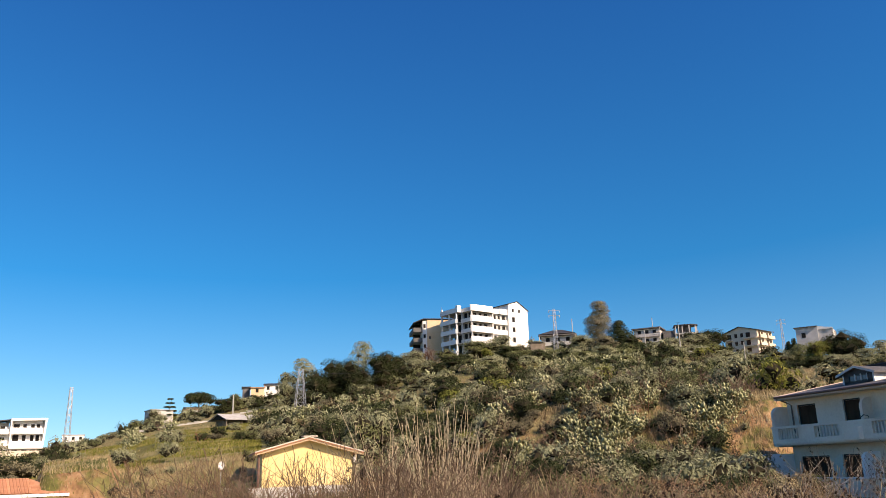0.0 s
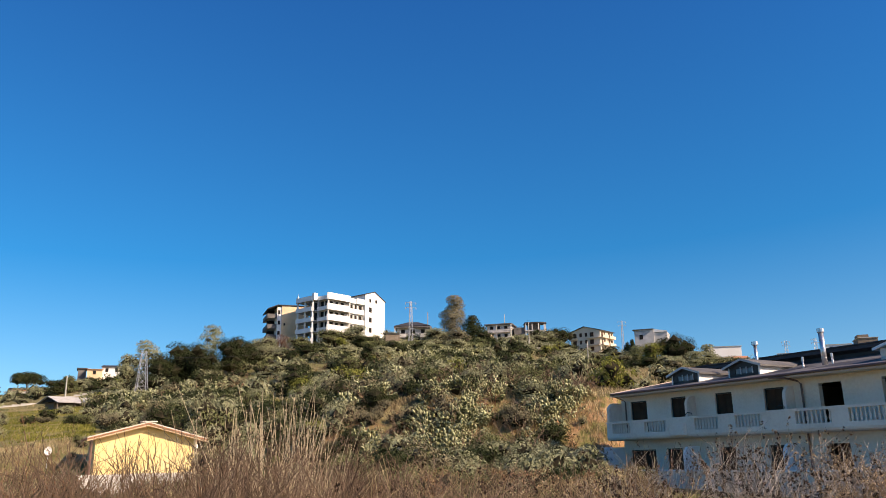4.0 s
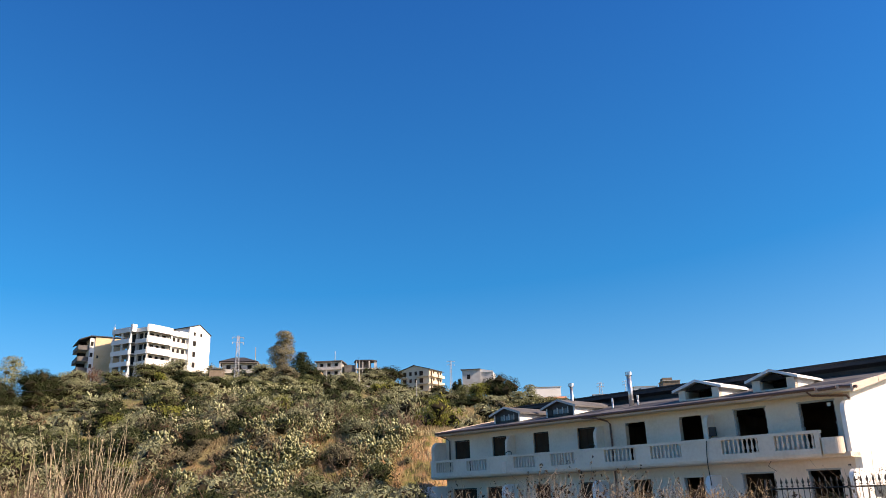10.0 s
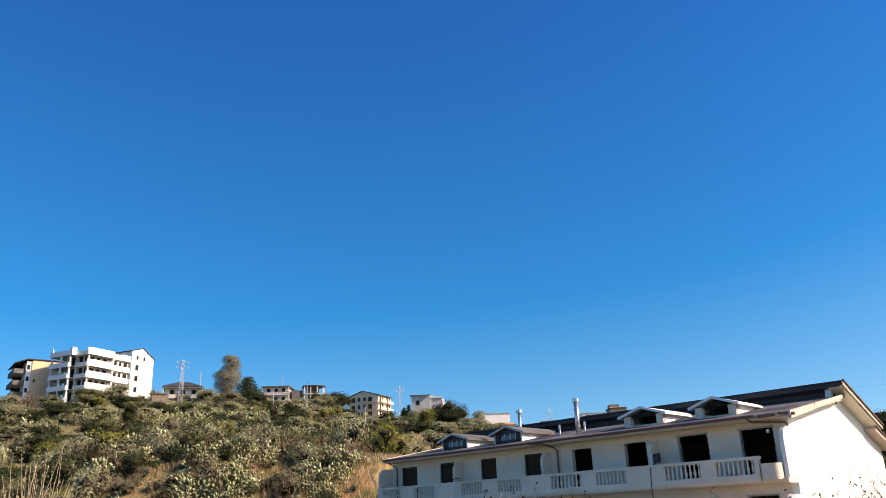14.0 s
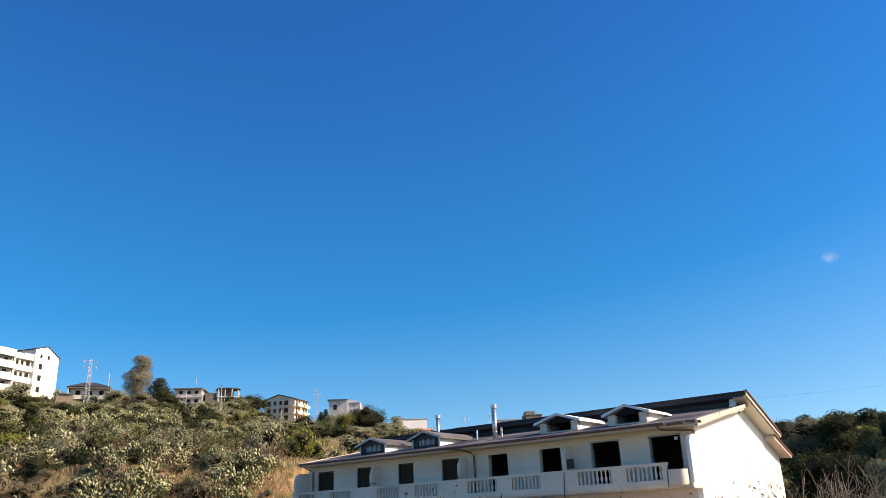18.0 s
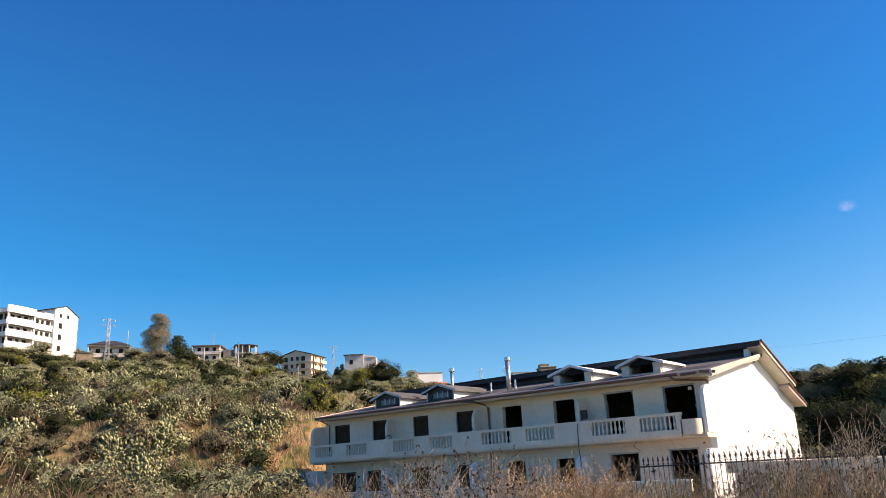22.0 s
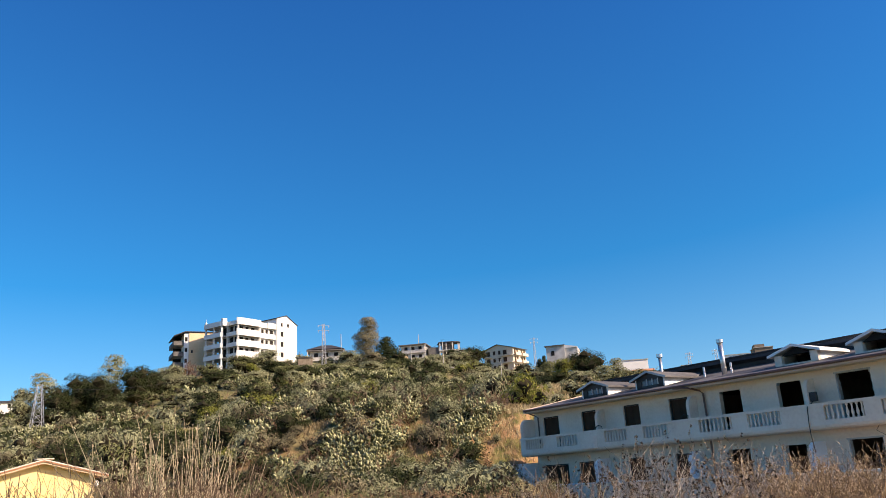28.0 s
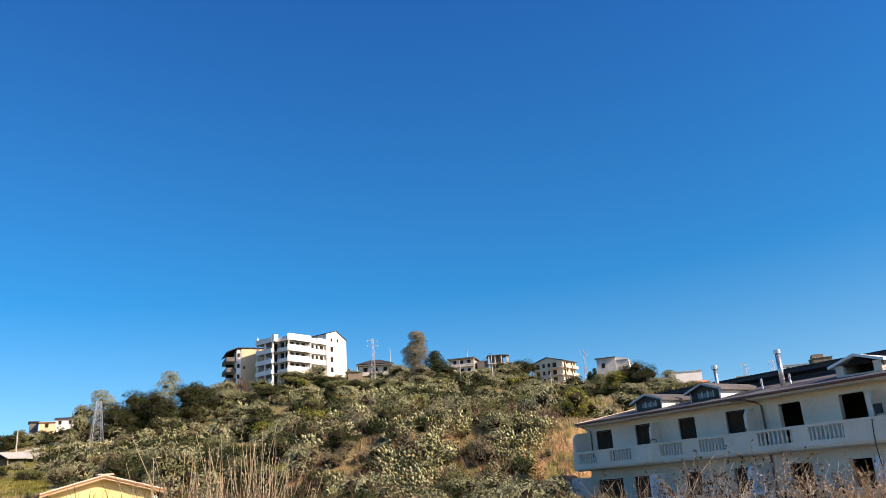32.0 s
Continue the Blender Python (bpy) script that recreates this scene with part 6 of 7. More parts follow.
# -- shrubs on the slope --
def shrub_variant(seed, n, leaf):
    rng = np.random.default_rng(seed)
    lobes = []
    for k in range(6):
        a = rng.uniform(0, 6.28)
        d = rng.uniform(0.0, 0.55)
        s = rng.uniform(0.35, 0.6)
        lobes.append((d * math.cos(a), d * math.sin(a), rng.uniform(0.25, 0.75), s, s, s * rng.uniform(0.6, 0.9)))
    return np.concatenate([three_cornered(leaf_cloud(rng, n, lobes, leaf)), shade_mass(rng, lobes)])


FINE_SHRUBS = [shrub_variant(240 + k, 1300, 0.038) for k in range(4)]
NEAR_SHRUBS = [shrub_variant(200 + k, 2200, 0.045) for k in range(5)]
MID_SHRUBS = [shrub_variant(210 + k, 850, 0.072) for k in range(5)]
FAR_SHRUBS = [shrub_variant(220 + k, 300, 0.115) for k in range(6)]
SHRUB_MATS = [(SHRUB, "dark green evergreen shrub on the slope"), (OLIVE, "grey-green shrub on the slope"), (DARK_LEAF, "dense dark shrub on the slope"), (BRIGHT_LEAF, "yellow-green shrub on the slope"), (BRONZE_LEAF, "brownish half-dry shrub on the slope")]
veg = np.random.default_rng(7)


def open_ground(az, r):
    """Places kept clear: the bare bank, grass fields, houses."""
    if r < 84 and 19.5 < az < 46:
        return True
    if 84 < r < 190 and 22.5 < az < 31 and veg.random() < 0.85:
        return True
    if 84 < r < 170 and 17.5 < az <= 22.5 and veg.random() < 0.5:
        return True
    if -25.5 < az < -13.5 and 76 < r < 235 and veg.random() < 0.88:
        return True
    if -27.5 < az < -21.8 and r < 86:
        return True
    if az < -14 and r < 64 and veg.random() < 0.4:
        return True
    if az < -25.8 and 100 < r < 195:
        return True
    if -14.2 < az < -5.2 and 40 < r < 72:
        return True
    if 10.2 < az < 18.5 and 74 < r < 100 and veg.random() < 0.8:
        return True
    if 206 < r < 245 and -2.6 < az < 6.8:
        return True
    return False


# the highest that the nearer ground rises, seen from the road: what stays below it is left out
H_AZ, H_R = np.arange(-36.0, 71.0, 0.5), np.arange(20.0, 340.0, 2.5)
_a, _r = np.meshgrid(np.radians(H_AZ), H_R, indexing="ij")
H_MAX = np.maximum.accumulate((ground_z((_r * np.sin(_a)).ravel(), (_r * np.cos(_a)).ravel()).reshape(_a.shape) - EYE + 0.5) / _r, axis=1)


def in_sight(az, r, top):
    i, k = int((az + 36) * 2 + 0.5), max(0, min(len(H_R) - 1, int((r - 20) / 2.5) - 1))
    return (top - EYE) / r > H_MAX[min(i, len(H_AZ) - 1), k] - 0.002 and not (33 < az < 50 and r > 60)


cells = {}
near_meshes = {}
count = 0
for _ in range(7600):
    az = veg.uniform(-34, 68)
    r = math.sqrt(veg.uniform(62 ** 2, 330 ** 2)) if veg.random() < 0.75 else veg.uniform(40, 120)
    if open_ground(az, r):
        continue
    if 6 < az < 22 and 58 < r < 70 and veg.random() < 0.45:
        continue
    x, y, _z = polar(az, r)
    cover = float(smooth_noise(np.array([x]), np.array([y]), 22, 11)[0]) + 0.5
    if veg.random() > 1.35 * cover - 0.05:
        continue
    tone = float(smooth_noise(np.array([x]), np.array([y]), 9, 12)[0]) + 0.5 + veg.normal() * 0.25
    kind = 2 if tone < 0.28 else 1 if tone < 0.46 else 4 if tone < 0.56 else 0 if tone < 0.68 else 2 if tone < 0.80 else 3 if tone < 0.83 else 1
    size = (veg.uniform(2.2, 3.6) if veg.random() < 0.3 else veg.uniform(0.9, 2.1)) * (0.75 if r < 75 else 1.0)
    if 46 < az and r < 120:
        size *= 0.9
    if az < -13 and r < 80:
        size *= 0.5
    z = gz(x, y) - 0.25 * size
    tall = veg.uniform(0.8, 1.3)
    if not in_sight(az, r, z + 1.25 * size * tall):
        continue
    if r < 104 and count < 230:
        count += 1
        key = (int(veg.integers(5)), kind)
        if key not in near_meshes:
            v = NEAR_SHRUBS[key[0]]
            near_meshes[key] = quads_mesh("shrub", v, np.arange(len(v)).reshape(-1, 3), SHRUB_MATS[kind][0], shade_mask(len(v), 6))
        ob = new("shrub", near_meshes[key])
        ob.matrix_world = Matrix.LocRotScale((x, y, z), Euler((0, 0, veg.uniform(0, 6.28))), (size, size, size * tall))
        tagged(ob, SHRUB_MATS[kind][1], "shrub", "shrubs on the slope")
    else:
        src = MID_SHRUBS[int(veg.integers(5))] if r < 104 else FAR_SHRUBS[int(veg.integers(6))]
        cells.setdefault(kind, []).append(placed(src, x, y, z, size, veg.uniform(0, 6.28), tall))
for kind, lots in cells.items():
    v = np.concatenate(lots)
    tagged(new("shrubs", quads_mesh("shrubs", v, np.arange(len(v)).reshape(-1, 3), SHRUB_MATS[kind][0], np.concatenate([shade_mask(len(q), 6) for q in lots]))), SHRUB_MATS[kind][1].replace("shrub on", "shrubs all over"), "shrubs", kind="stuff")


# -- prickly pears --
def pear_variant(seed, plants, levels):
    """A clump of flat fleshy pads growing on one another."""
    rng = np.random.default_rng(seed)
    rim = [(0.5 * math.sin(a) * (0.78 + 0.22 * math.cos(a)), 0.0, 0.5 - 0.5 * math.cos(a)) for a in np.linspace(0, 2 * math.pi, 8, endpoint=False)]
    unit = np.array(rim + [(0, 0.035, 0.52), (0, -0.035, 0.52)])
    unit[:, 0] *= 0.68
    faces = [(k, (k + 1) % 8, 8) for k in range(8)] + [((k + 1) % 8, k, 9) for k in range(8)]
    verts, out = [], []

    def pad(p, d, size, turn, lev):
        d = d / np.linalg.norm(d)
        e = np.array([math.cos(turn), math.sin(turn), 0.0])
        e = e - d * (e @ d)
        e /= np.linalg.norm(e) + 1e-9
        g = np.cross(d, e)
        m = np.stack([e, g, d], 1)
        k = len(verts) * 10
        verts.append(unit * size @ m.T + p)
        out.extend([tuple(i + k for i in f) for f in faces])
        if lev:
            for _ in range(rng.integers(1, 3)):
                a = rng.uniform(-0.9, 0.9)
                q = p + d * size * (0.55 + 0.45 * math.cos(a)) + e * size * 0.36 * math.sin(a) * 1.1
                dd = d * math.cos(a) + e * math.sin(a) + rng.normal(size=3) * 0.4 + np.array([0, 0, 0.1])
                dd[2] = max(dd[2], 0.05)
                pad(q, dd, size * rng.uniform(0.82, 1.02), turn + rng.normal() * 1.4, lev - 1)

    for _ in range(plants):
        a, s = rng.uniform(0, 6.28), rng.uniform(0, 0.6)
        pad(np.array([math.cos(a) * s, math.sin(a) * s, -0.1]), np.array([rng.normal() * 0.25, rng.normal() * 0.25, 1.0]), rng.uniform(0.36, 0.48), rng.uniform(0, 6.28), levels)
    return np.concatenate(verts), np.array(out)


PEARS = [quads_mesh("prickly_pear", *pear_variant(300 + k, 6, 4), CACTUS) for k in range(6)]
pr = np.random.default_rng(21)


def pear(az, r, size, label, group):
    x, y, _ = polar(az, r)
    ob = new("prickly_pear", PEARS[int(pr.integers(6))])
    ob.matrix_world = Matrix.LocRotScale((x, y, gz(x, y) - 0.1), Euler((0, 0, pr.uniform(0, 6.28))), (size, size, size))
    tagged(ob, label, "cactus", group)


for a0, a1, r0, r1, n in ((8.4, 13.4, 61.5, 69, 40), (9.2, 13.0, 59.5, 62, 10), (16.3, 18.7, 62.5, 69, 20), (18.9, 20.5, 65, 70, 10), (4.6, 5.3, 59.5, 63, 5), (12.8, 14.2, 66, 70, 5)):
    for _ in range(n):
        pear(pr.uniform(a0, a1), pr.uniform(r0, r1), pr.uniform(0.85, 1.3), "prickly pear cactus with pale green pads on the earth bank", "prickly pears on the bank")
for a0, a1, r0, r1, n in ((6, 13, 120, 178, 30), (12, 18, 110, 170, 14), (-2, 6, 110, 170, 12), (-9, -2, 100, 150, 10), (1, 8, 72, 100, 20), (-23.5, -19, 115, 150, 7), (-14, -9, 130, 160, 10)):
    for _ in range(n):
        pear(pr.uniform(a0, a1), pr.uniform(r0, r1), pr.uniform(1.1, 1.9), "prickly pear cactus among the scrub", "prickly pears on the slope")


for k in range(15):
    az, r, size = ((pr.uniform(13.4, 16.0), pr.uniform(59, 62), pr.uniform(0.7, 1.1)), (pr.uniform(2.5, 8.5), pr.uniform(59, 68), pr.uniform(0.7, 1.4)), (pr.uniform(13, 20.5), pr.uniform(59.5, 66), pr.uniform(0.6, 1.1)))[k % 3]
    x, y, _z = polar(az, r)
    key = (k % 5, (2, 4, 1)[k % 3])
    if key not in near_meshes:
        v = NEAR_SHRUBS[key[0]]
        near_meshes[key] = quads_mesh("shrub", v, np.arange(len(v)).reshape(-1, 3), SHRUB_MATS[key[1]][0], shade_mask(len(v), 6))
    ob = new("shrub", near_meshes[key])
    ob.matrix_world = Matrix.LocRotScale((x, y, gz(x, y) - 0.15), Euler((0, 0, k)), (size, size, size))
    tagged(ob, SHRUB_MATS[key[1]][1].replace("slope", "earth bank"), "shrub", "shrubs on the slope")


# -- bare trees on the slope --
def bare_tree(az, r, tall, seed, label, mat=TWIG):
    rng = np.random.default_rng(seed)
    p0, p1, r0, r1, _t = branching(rng, 8, tall, 0.8, 3, 2, 0.14, 0.85, 0.2)
    x, y, _ = polar(az, r)
    t = thing("bare_tree", Matrix.Translation((x, y, gz(x, y) - 0.1)), label, "tree")
    v, f = prisms(p0, p1, np.maximum(r0, 0.024), np.maximum(r1, 0.017))
    part("branchwork", quads_mesh("branchwork", v, f, mat), mat, t, kind="stuff")


bare_tree(13.6, 84, 4.3, 401, "wide leafless grey tree on the terrace")
bare_tree(12.4, 86, 3.2, 402, "wide leafless grey tree on the terrace")
bare_tree(16.3, 90, 2.6, 403, "small leafless tree on the terrace")
bare_tree(15.0, 88, 3.4, 408, "wide leafless grey tree on the terrace")
bare_tree(11.2, 90, 3.0, 409, "wide leafless grey tree on the terrace")
bare_tree(17.7, 94, 2.8, 410, "small leafless tree on the terrace")
bare_tree(9.6, 98, 2.6, 411, "small leafless tree on the slope")
bare_tree(4.0, 78, 2.4, 404, "leafless leaning tree on the slope")
bare_tree(-1.1, 205, 5.5, 405, "leafless reddish tree under the orange building", RUSSET)
bare_tree(20.6, 92, 2.4, 406, "brown leafless shrub tree behind the bank")
bare_tree(23.0, 96, 2.2, 407, "brown leafless shrub tree behind the bank")


# -- leafless scrub between the green shrubs --
bare = []
for k in range(6):
    q = np.random.default_rng(440 + k)
    p0, p1, r0, r1, _t = branching(q, 5, 1.0, 0.6, 2, 2, 0.014, 0.6, 0.2, 0.6, 2)
    bare.append((p0, p1, np.maximum(r0, 0.007), np.maximum(r1, 0.005)))
lots, off = {0: ([], []), 1: ([], [])}, {0: 0, 1: 0}
for k in range(250):
    az, r = veg.uniform(-30, 33), math.sqrt(veg.uniform(62 ** 2, 190 ** 2))
    if k > 150:
        az, r = veg.uniform(2, 21), veg.uniform(58, 86)
    x, y, _z = polar(az, r)
    if (k <= 150 and open_ground(az, r)) or not in_sight(az, r, gz(x, y) + 2.0):
        continue
    p0, p1, r0, r1 = bare[int(veg.integers(6))]
    s = veg.uniform(1.2, 2.6)
    kind = int(veg.random() < 0.12)
    v, f = prisms(p0 * s, p1 * s, r0 * s * (0.6 + r / 160), r1 * s * (0.6 + r / 160))
    lots[kind][0].append(placed(v, x, y, gz(x, y) - 0.1, 1.0, veg.uniform(0, 6.28)))
    lots[kind][1].append(f + off[kind])
    off[kind] += len(v)
for kind, mat in ((0, TWIG), (1, RUSSET)):
    tagged(new("bare_scrub", quads_mesh("bare_scrub", np.concatenate(lots[kind][0]), np.concatenate(lots[kind][1]), mat)), "leafless brown scrub between the green shrubs", "scrub", kind="stuff")


# -- grass on the bank, the terrace and the fields --
def blades(rng, n, az0, az1, r0, r1, tall, wide, lean=0.35):
    az = np.radians(rng.uniform(az0, az1, n))
    r = np.sqrt(rng.uniform(r0 ** 2, r1 ** 2, n))
    x, y = r * np.sin(az), r * np.cos(az)
    keep = smooth_noise(x, y, 3.0, 31) + rng.normal(size=n) * 0.12 > -0.12
    x, y = x[keep], y[keep]
    n = len(x)
    z = ground_z(x, y) - 0.03
    h = tall * rng.uniform(0.5, 1.3, n)
    a = rng.uniform(0, 2 * math.pi, n)
    w = wide * rng.uniform(0.6, 1.4, n)
    dx, dy = np.cos(a) * w, np.sin(a) * w
    lx, ly = rng.normal(size=n) * lean * h, rng.normal(size=n) * lean * h
    v = np.stack([np.stack([x - dx, y - dy, z], 1), np.stack([x + dx, y + dy, z], 1), np.stack([x + lx, y + ly, z + h], 1)], 1)
    return v.reshape(-1, 3)


def grass(name, lots, mat, label):
    v = np.concatenate(lots)
    tagged(new(name, quads_mesh(name, v, np.arange(len(v)).reshape(-1, 3), mat)), label, "grass", kind="stuff")


gr = np.random.default_rng(51)
grass("rust_grass", [blades(gr, 9000, 5.5, 11.5, 54, 60.5, 0.7, 0.03, 0.5), blades(gr, 9000, 14, 21.5, 54, 62, 0.6, 0.03, 0.5)], RUST_LEAF, "rust-brown dry grass at the foot of the bank")
grass("dry_grass", [blades(gr, 42000, 1, 24, 57, 84, 0.5, 0.035), blades(gr, 20000, 17.5, 33, 84, 185, 0.8, 0.06), blades(gr, 6000, -8, 22, 84, 150, 0.5, 0.05), blades(gr, 16000, -26, -14, 70, 230, 0.35, 0.035), blades(gr, 9000, -27, -14, 63, 82, 0.4, 0.025)], STRAW, "dry straw-coloured grass on the bank and slope")
grass("green_grass", [blades(gr, 60000, -25, -13, 78, 150, 0.26, 0.05), blades(gr, 7000, 2, 22, 52, 62, 0.4, 0.04), blades(gr, 16000, -34, -24, 60, 100, 0.25, 0.025), blades(gr, 5000, -12, 22, 90, 190, 0.4, 0.07)], GRASS, "bright green grass in the fields")

# ---- the dry brush in front of the camera ----
BRUSH_AZ = [-34, -28, -22, -18, -15, -12, -8, -5, -3, 0, 3, 6, 12, 18, 22, 26, 30, 34, 38, 43, 47, 50, 53, 57, 60, 66]
BRUSH_EL = [-0.6, -0.5, 0.4, 1.6, 2.3, 2.5, 2.6, 3.0, 3.4, 3.4, 1.6, 0.4, 0.0, -0.2, 0.0, 0.5, 0.9, 1.0, 0.5, 0.1, 0.2, 0.8, 1.6, 2.6, 1.8, 1.2]
br = np.random.default_rng(77)


def top_at(az, r, share_):
    """The height above the ground that a plant needs there to reach its share of the brush's skyline."""
    el = float(np.interp(az, BRUSH_AZ, BRUSH_EL))
    x, y, _ = polar(az, r)
    low = -3.2
    return height(low + (el - low) * share_, r) - gz(x, y)


TWIG_VARIANTS = []
for k in range(10):
    q = np.random.default_rng(500 + k)
    p0, p1, r0, r1, tips = branching(q, 4, 1.0, 0.5, 2, 2, 0.0085, 0.34, 0.12, 0.6, 2)
    TWIG_VARIANTS.append((p0, p1, r0, r1, tips))


def twig_lot(k, x, y, z, tall, turn, thick=1.0):
    p0, p1, r0, r1, _t = TWIG_VARIANTS[k]
    v, f = prisms(p0 * tall, p1 * tall, np.maximum(r0 * thick, 0.0034), np.maximum(r1 * thick, 0.0026))
    return placed(v, x, y, z, 1.0, turn), f


lots = {0: [], 1: [], 2: []}
for _ in range(420):
    az = br.uniform(-34, 66) if br.random() < 0.55 else br.uniform(-20, 6)
    r = br.uniform(8.5, 24)
    if -13.6 < az < -5.5 and br.random() < 0.3 or 21 < az < 46 and br.random() < 0.72 or -17.5 < az < 2 and br.random() < 0.2:
        continue
    tall = top_at(az, r, br.beta(2.2, 1.5))
    if not 0.6 < tall < 3.6 or r * 1.0 > 22 and 43 < az:
        continue
    x, y, _z = polar(az, r)
    kind = 1 if smooth_noise(np.array([x]), np.array([y]), 5, 41)[0] > 0.14 else 2 if (3 < az < 24 and br.random() < 0.4) else 0
    lots[kind].append(twig_lot(int(br.integers(10)), x, y, gz(x, y) - 0.05, tall, br.uniform(0, 6.28), 0.9 + r / 22))
for kind, mat, label in ((0, BRUSH, "tangle of grey-brown dry twigs near the roadside"), (1, RUSSET, "tangle of reddish dry twigs near the roadside"), (2, STRAW, "straw-coloured dry stems near the roadside")):
    off, vs, fs = 0, [], []
    for v, f in lots[kind]:
        vs.append(v), fs.append(f + off)
        off += len(v)
    tagged(new("dry_brush", quads_mesh("dry_brush", np.concatenate(vs), np.concatenate(fs), mat)), label, "brush", kind="stuff")

# low leafy scrub between the brush and the bank
lots = {"SHRUB": [], "STRAW": [], "OLIVE": [], "RUST": []}
for _ in range(330):
    az, r = br.uniform(-22, 24), br.uniform(26, 57)
    if -13.4 < az < -5.8 and r > 30:
        continue
    el = float(np.interp(az, BRUSH_AZ, BRUSH_EL))
    cap = height(min(el, 0.3) - br.uniform(0.2, 2.2), r)
    x, y, _z = polar(az, r)
    z = gz(x, y)
    tall = cap - z
    if tall < 0.3:
        continue
    key = ("SHRUB", "OLIVE", "STRAW", "STRAW", "SHRUB", "RUST", "RUST", "RUST")[int(br.integers(8 if 4 < az < 22 else 6))]
    lots[key].append(placed(FINE_SHRUBS[int(br.integers(4))], x, y, z - 0.1, min(1.2, tall * 0.8), br.uniform(0, 6.28), tall / 1.25 / min(1.2, tall * 0.8)))
for key, mat in (("SHRUB", BRONZE_LEAF), ("STRAW", STRAW), ("OLIVE", SHRUB), ("RUST", RUST_LEAF)):
    v = np.concatenate(lots[key])
    tagged(new("scrub", quads_mesh("scrub", v, np.arange(len(v)).reshape(-1, 3), mat, np.concatenate([shade_mask(len(q), 6) for q in lots[key]]))), "low scrub below the earth bank", "scrub", kind="stuff")


def stick_plant(name, az, r, tall, mat, label, build, group=""):
    x, y, _ = polar(az, r)
    t = thing(name, Matrix.Translation((x, y, gz(x, y) - 0.05)), label, "plant", group)
    build(t, tall, mat)
    return t


def seedy(seed, thick, heads, lean=0.42):
    """Branching stems with small dark seed heads or curled dead leaves at the tips."""
    def build(t, tall, mat):
        q = np.random.default_rng(seed)
        p0, p1, r0, r1, tips = branching(q, 5, tall, 0.5, 2, 2, thick, lean, 0.12, 0.55)
        v, f = prisms(p0, p1, np.maximum(r0, 0.004), np.maximum(r1, 0.003))
        part("stem_tangle", quads_mesh("stem_tangle", v, f, mat), mat, t, kind="stuff")
        vs = []
        for p, d in tips:
            if q.random() < heads:
                n = q.integers(2, 6)
                c = p + d * q.uniform(-0.12, 0.02, (n, 1)) + q.normal(size=(n, 3)) * 0.018
                vs.append(leaf_cloud(q, int(n) * 3, [(*ci, 0.017, 0.017, 0.04) for ci in c], 0.024))
        if vs:
            v = np.concatenate(vs)
            part("seed_tuft", quads_mesh("seed_tuft", v, quad_faces(len(v)), SEED), SEED, t, "dark shrivelled seed heads", kind="stuff")
    return build


SEED = leaf_material("dark_seed_heads", [(0.035, 0.022, 0.015), (0.07, 0.045, 0.03)], scale=2, through=0.0)
for k in range(28):
    az = br.uniform(21.5, 36.5) if k % 6 else br.uniform(36.5, 45)
    r = br.uniform(13, 19)
    x, y, _z = polar(az, r)
    tall = height(float(np.interp(az, [21, 26, 29.5, 33.2, 35.5, 38, 45], [0.3, 1.5, 2.3, 2.45, 1.4, 0.9, 0.7])) * br.uniform(0.3, 1.0), r) - gz(x, y)
    stick_plant("dead_stalk", az, r, max(1.0, tall), PALE_STEM, "pale dead branching stalk with dark seed heads", seedy(600 + k, 0.0105, 0.5), "dead stalks before the row houses")
for k, (az, r, el) in enumerate(((51.6, 17, 1.8), (52.6, 17.5, 1.5), (55.2, 18, 2.3), (56.4, 18, 3.0), (57.6, 17, 2.7), (58.8, 18, 2.4), (60.0, 17, 2.6), (61.4, 18, 1.7), (54.3, 19, 1.9), (50.4, 18, 1.0), (63.0, 18, 1.6), (49.2, 18, 0.7), (56.9, 16, 2.0), (58.1, 16.5, 2.2), (59.3, 16, 1.8), (60.6, 16, 2.0), (61.0, 17.5, 2.3), (55.8, 16.5, 1.7), (58.5, 15.5, 1.5), (62.2, 16, 1.4), (53.4, 17, 1.0), (57.3, 18.5, 2.6))):
    x, y, _z = polar(az, r)
    stick_plant("bare_shrub", az, r, height(el, r) - gz(x, y), PALE_STEM, "leafless upright shrub in front of the iron fence", seedy(640 + k, 0.011, 0.35), "leafless shrubs by the fence")


def canes(seed, n):
    def build(t, tall, mat):
        q = np.random.default_rng(seed)
        for _ in range(n):
            a, s = q.uniform(0, 6.28), q.uniform(0, 0.5)
            h = tall * q.uniform(0.6, 1.0)
            lx, ly = q.normal() * 0.13 * h, q.normal() * 0.13 * h
            b = (math.cos(a) * s, math.sin(a) * s, 0)
            cane = part("cane", Shape().tube([b, (b[0] + lx * 0.3, b[1] + ly * 0.3, h * 0.5), (b[0] + lx, b[1] + ly, h)], [0.009, 0.007, 0.0035], 4), mat, t)
            v = leaf_cloud(q, 8, [(b[0] + lx * f, b[1] + ly * f, h * (0.35 + 0.65 * f), 0.05, 0.05, 0.2) for f in (0.4, 0.7, 0.95)], 0.015, 0.8)
            part("dry_leafage", quads_mesh("dry_leafage", v, quad_faces(len(v)), mat), mat, cane, kind="stuff")
    return build


PALE = leaf_material("pale_canes", [(0.34, 0.27, 0.17), (0.48, 0.40, 0.27)], scale=1, through=0.0)
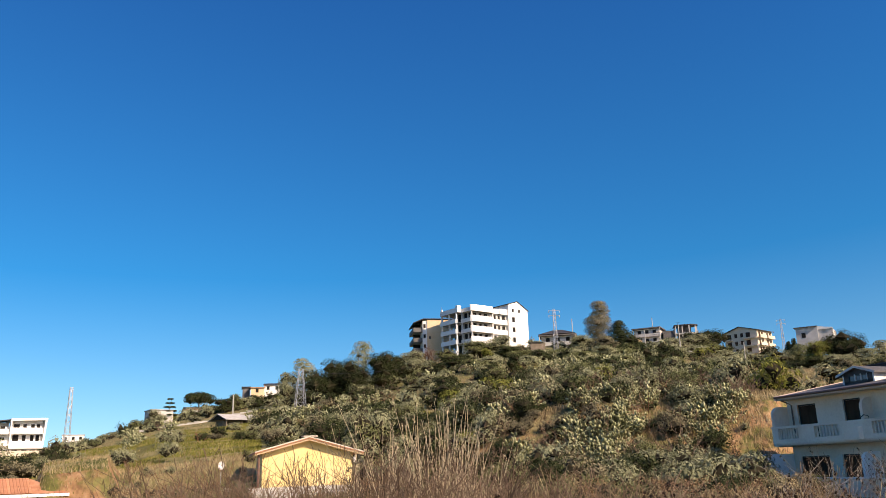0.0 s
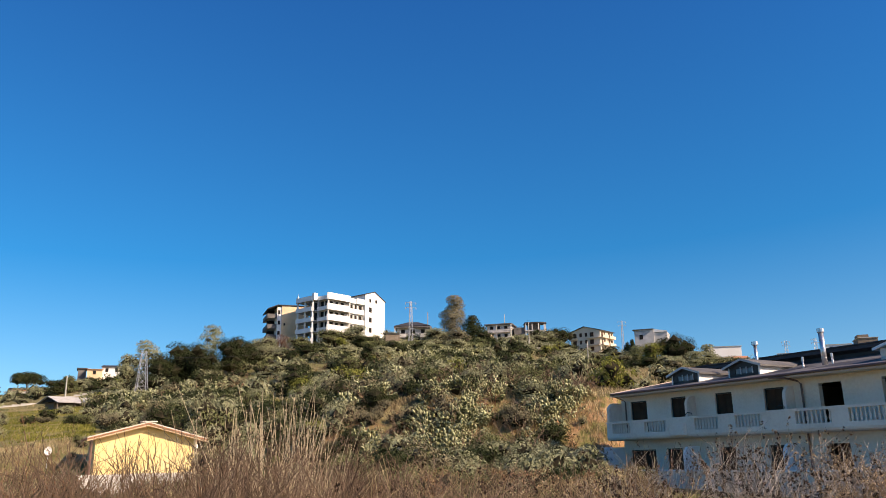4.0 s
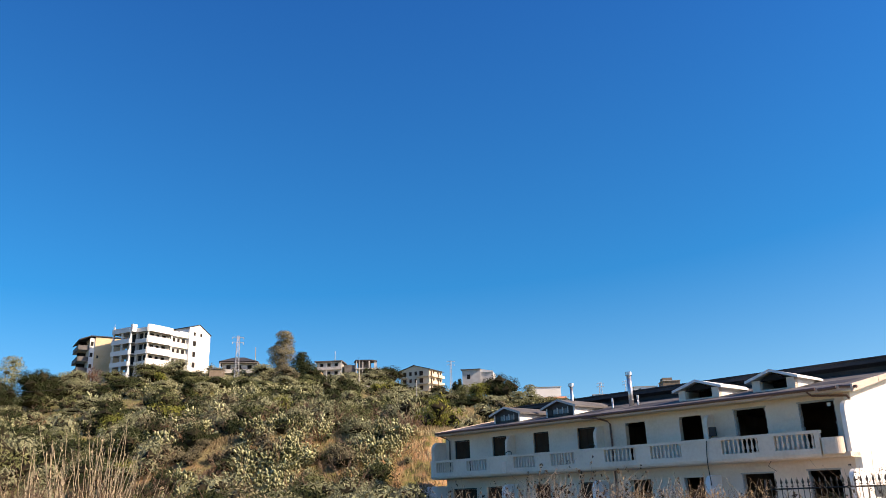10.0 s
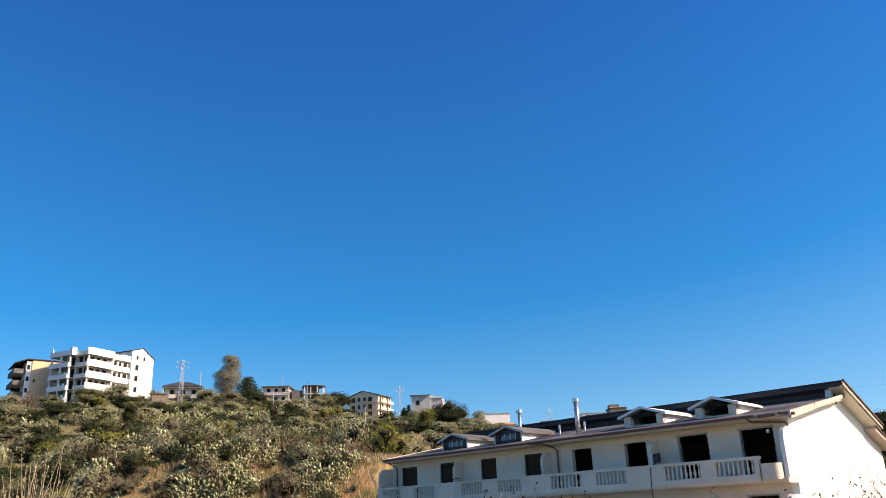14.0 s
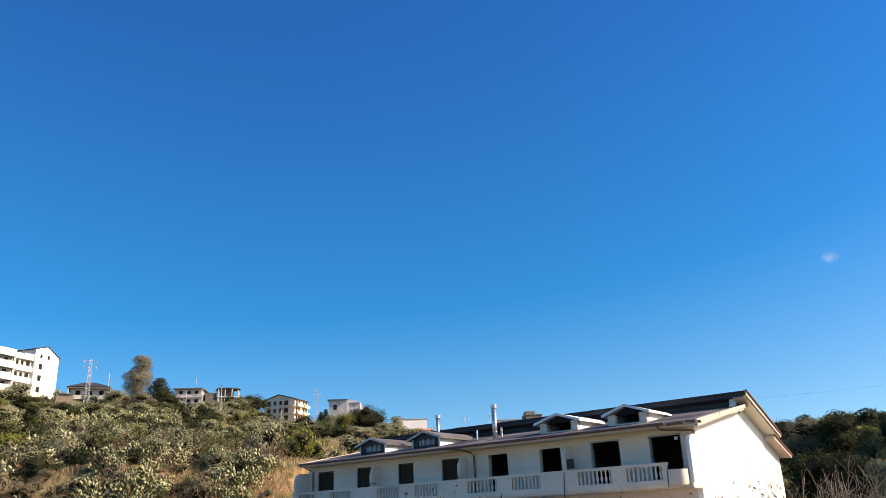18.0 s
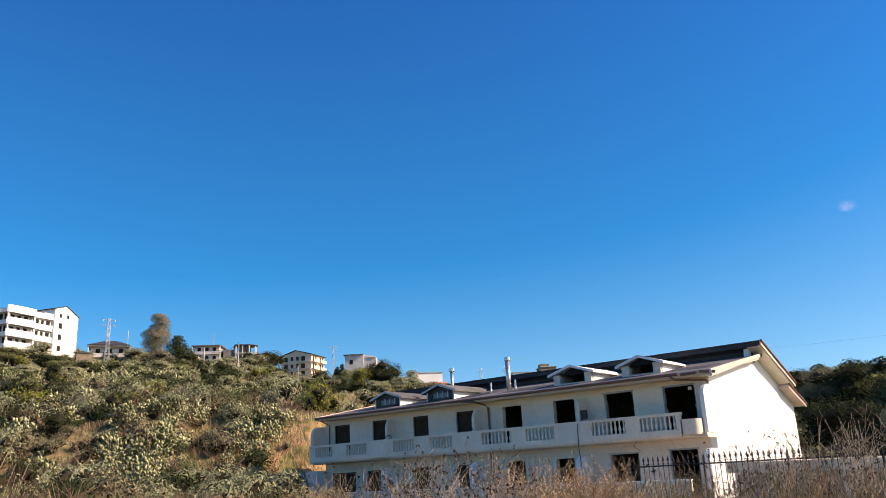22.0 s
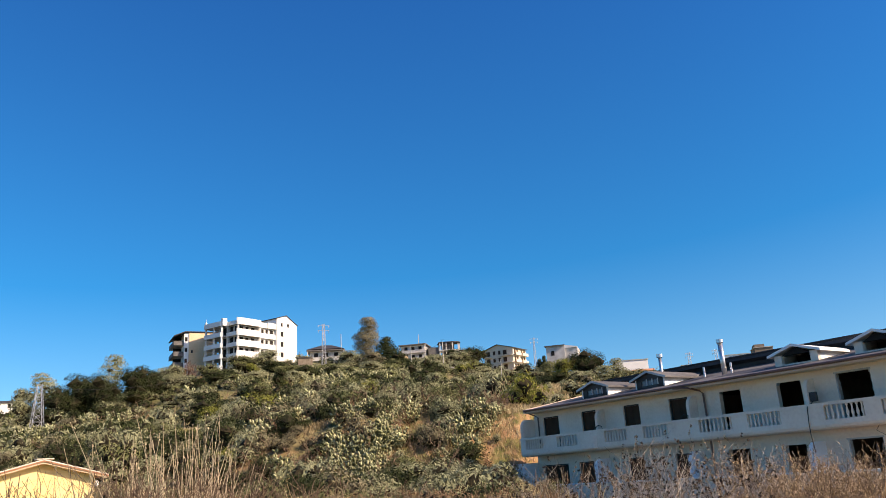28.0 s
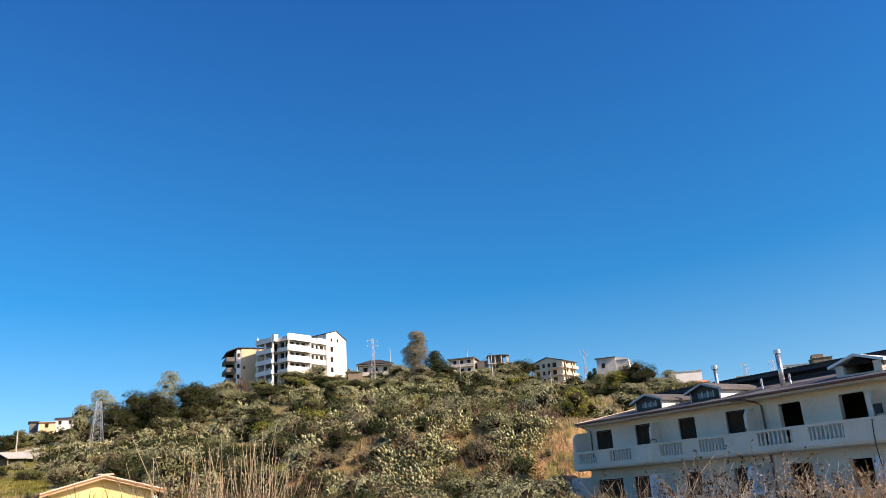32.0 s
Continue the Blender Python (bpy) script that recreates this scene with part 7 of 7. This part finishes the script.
for k, (az, r, el) in enumerate(((-1.3, 15, 5.8), (-0.2, 15.5, 5.0), (-2.4, 15, 4.6), (-4.2, 16, 4.2), (0.8, 16, 4.2), (-6.0, 16, 3.4), (-3.3, 14, 4.8), (0.3, 14.5, 4.4), (-0.8, 14, 5.2), (1.9, 16, 3.0))):
    x, y, _z = polar(az, r)
    stick_plant("reed_clump", az, r, height(el, r) - gz(x, y), PALE, "clump of tall pale dry canes", canes(680 + k, 15), "dry cane clumps")


def plumes(seed):
    """A dense golden dead bush: stems with feathery dry leaves."""
    def build(t, tall, mat):
        q = np.random.default_rng(seed)
        p0, p1, r0, r1, tips = branching(q, 9, tall, 0.6, 2, 2, 0.007, 0.35, 0.12, 0.5)
        v, f = prisms(p0, p1, np.maximum(r0, 0.003), np.maximum(r1, 0.002))
        part("stem_tangle", quads_mesh("stem_tangle", v, f, TWIG), TWIG, t, kind="stuff")
        # each tip ends in a feathery plume of thin slivers that stand off from it
        P, D = np.array([p for p, d in tips]), np.array([d for p, d in tips])
        m = 15
        c = np.repeat(P, m, 0) + np.repeat(D, m, 0) * q.uniform(-0.22, 0.04, (len(P) * m, 1))
        out = q.normal(size=c.shape) * 0.7 + np.repeat(D, m, 0) * 0.9
        out /= np.linalg.norm(out, axis=1)[:, None]
        side = np.cross(out, q.normal(size=c.shape))
        side /= np.linalg.norm(side, axis=1)[:, None] + 1e-9
        ln = q.uniform(0.025, 0.07, (len(c), 1))
        v = np.stack([c, c + out * ln * 0.5 + side * 0.0045, c + out * ln, c + out * ln * 0.5 - side * 0.0045], 1).reshape(-1, 3)
        part("dry_foliage", quads_mesh("dry_foliage", v, quad_faces(len(v)), mat), mat, t, kind="stuff")
    return build


for k in range(30):
    az = 37.3 + k * 0.24 + br.uniform(-0.3, 0.3)
    r = br.uniform(12.5, 15.5)
    el = float(np.interp(az, [36.8, 37.6, 38.2, 39.4, 40.6, 41.8, 43, 46], [-0.4, 1.0, 1.3, 0.1, 0.9, 0.2, -0.6, -0.8])) - br.uniform(0.0, 0.9)
    x, y, _z = polar(az, r)
    stick_plant("golden_bush", az, r, height(el, r) - gz(x, y), GOLD, "golden dry bush with feathery dead leaves", plumes(700 + k), "golden dry bushes")
for k in range(20):
    az = br.uniform(46, 66)
    r = br.uniform(13, 17)
    x, y, _z = polar(az, r)
    stick_plant("golden_bush", az, r, height(br.uniform(-1.6, -0.5), r) - gz(x, y), BRONZE_LEAF, "brown dry bush in front of the iron fence", plumes(730 + k), "brown dry bushes")

for k in range(34):
    az = br.uniform(-21, 5)
    r = br.uniform(8.5, 13)
    x, y, _z = polar(az, r)
    el = float(np.interp(az, BRUSH_AZ, BRUSH_EL)) * br.uniform(0.5, 1.05)
    stick_plant("bare_shrub", az, r, height(el, r) - gz(x, y), BRUSH if k % 4 else TWIG, "leafless many-stemmed shrub with upright brown shoots", seedy(800 + k, 0.011, 0.0, 0.3), "leafless shrubs before the yellow house")
for k in range(40):
    az = br.uniform(4, 24)
    r = br.uniform(9, 15)
    x, y, _z = polar(az, r)
    stick_plant("dead_stalk", az, r, height(br.uniform(-1.2, float(np.interp(az, BRUSH_AZ, BRUSH_EL)) + 0.2), r) - gz(x, y), TWIG if k % 4 else STRAW, "dead branching stalk among the dry brush", seedy(860 + k, 0.008, 0.1), "dead stalks in the brush")

# leafy shrubs at the foot of the row houses' far end
for k, (az, r, size) in enumerate(((19.6, 52, 1.5), (20.4, 50, 1.3), (21.2, 49, 1.2), (20.9, 54, 1.7), (19.0, 55, 1.4), (21.8, 47, 1.1), (14.6, 56, 1.4), (13.6, 56.5, 1.3))):
    x, y, _z = polar(az, r)
    key = (k % 5, (4, 1, 4)[k % 3])
    if key not in near_meshes:
        v = NEAR_SHRUBS[key[0]]
        near_meshes[key] = quads_mesh("shrub", v, np.arange(len(v)).reshape(-1, 3), SHRUB_MATS[key[1]][0], shade_mask(len(v), 6))
    ob = new("shrub", near_meshes[key])
    ob.matrix_world = Matrix.LocRotScale((x, y, gz(x, y) - 0.2), Euler((0, 0, k)), (size, size, size * 1.1))
    tagged(ob, "leafy scrub at the foot of the earth bank", "shrub", "shrubs on the slope")
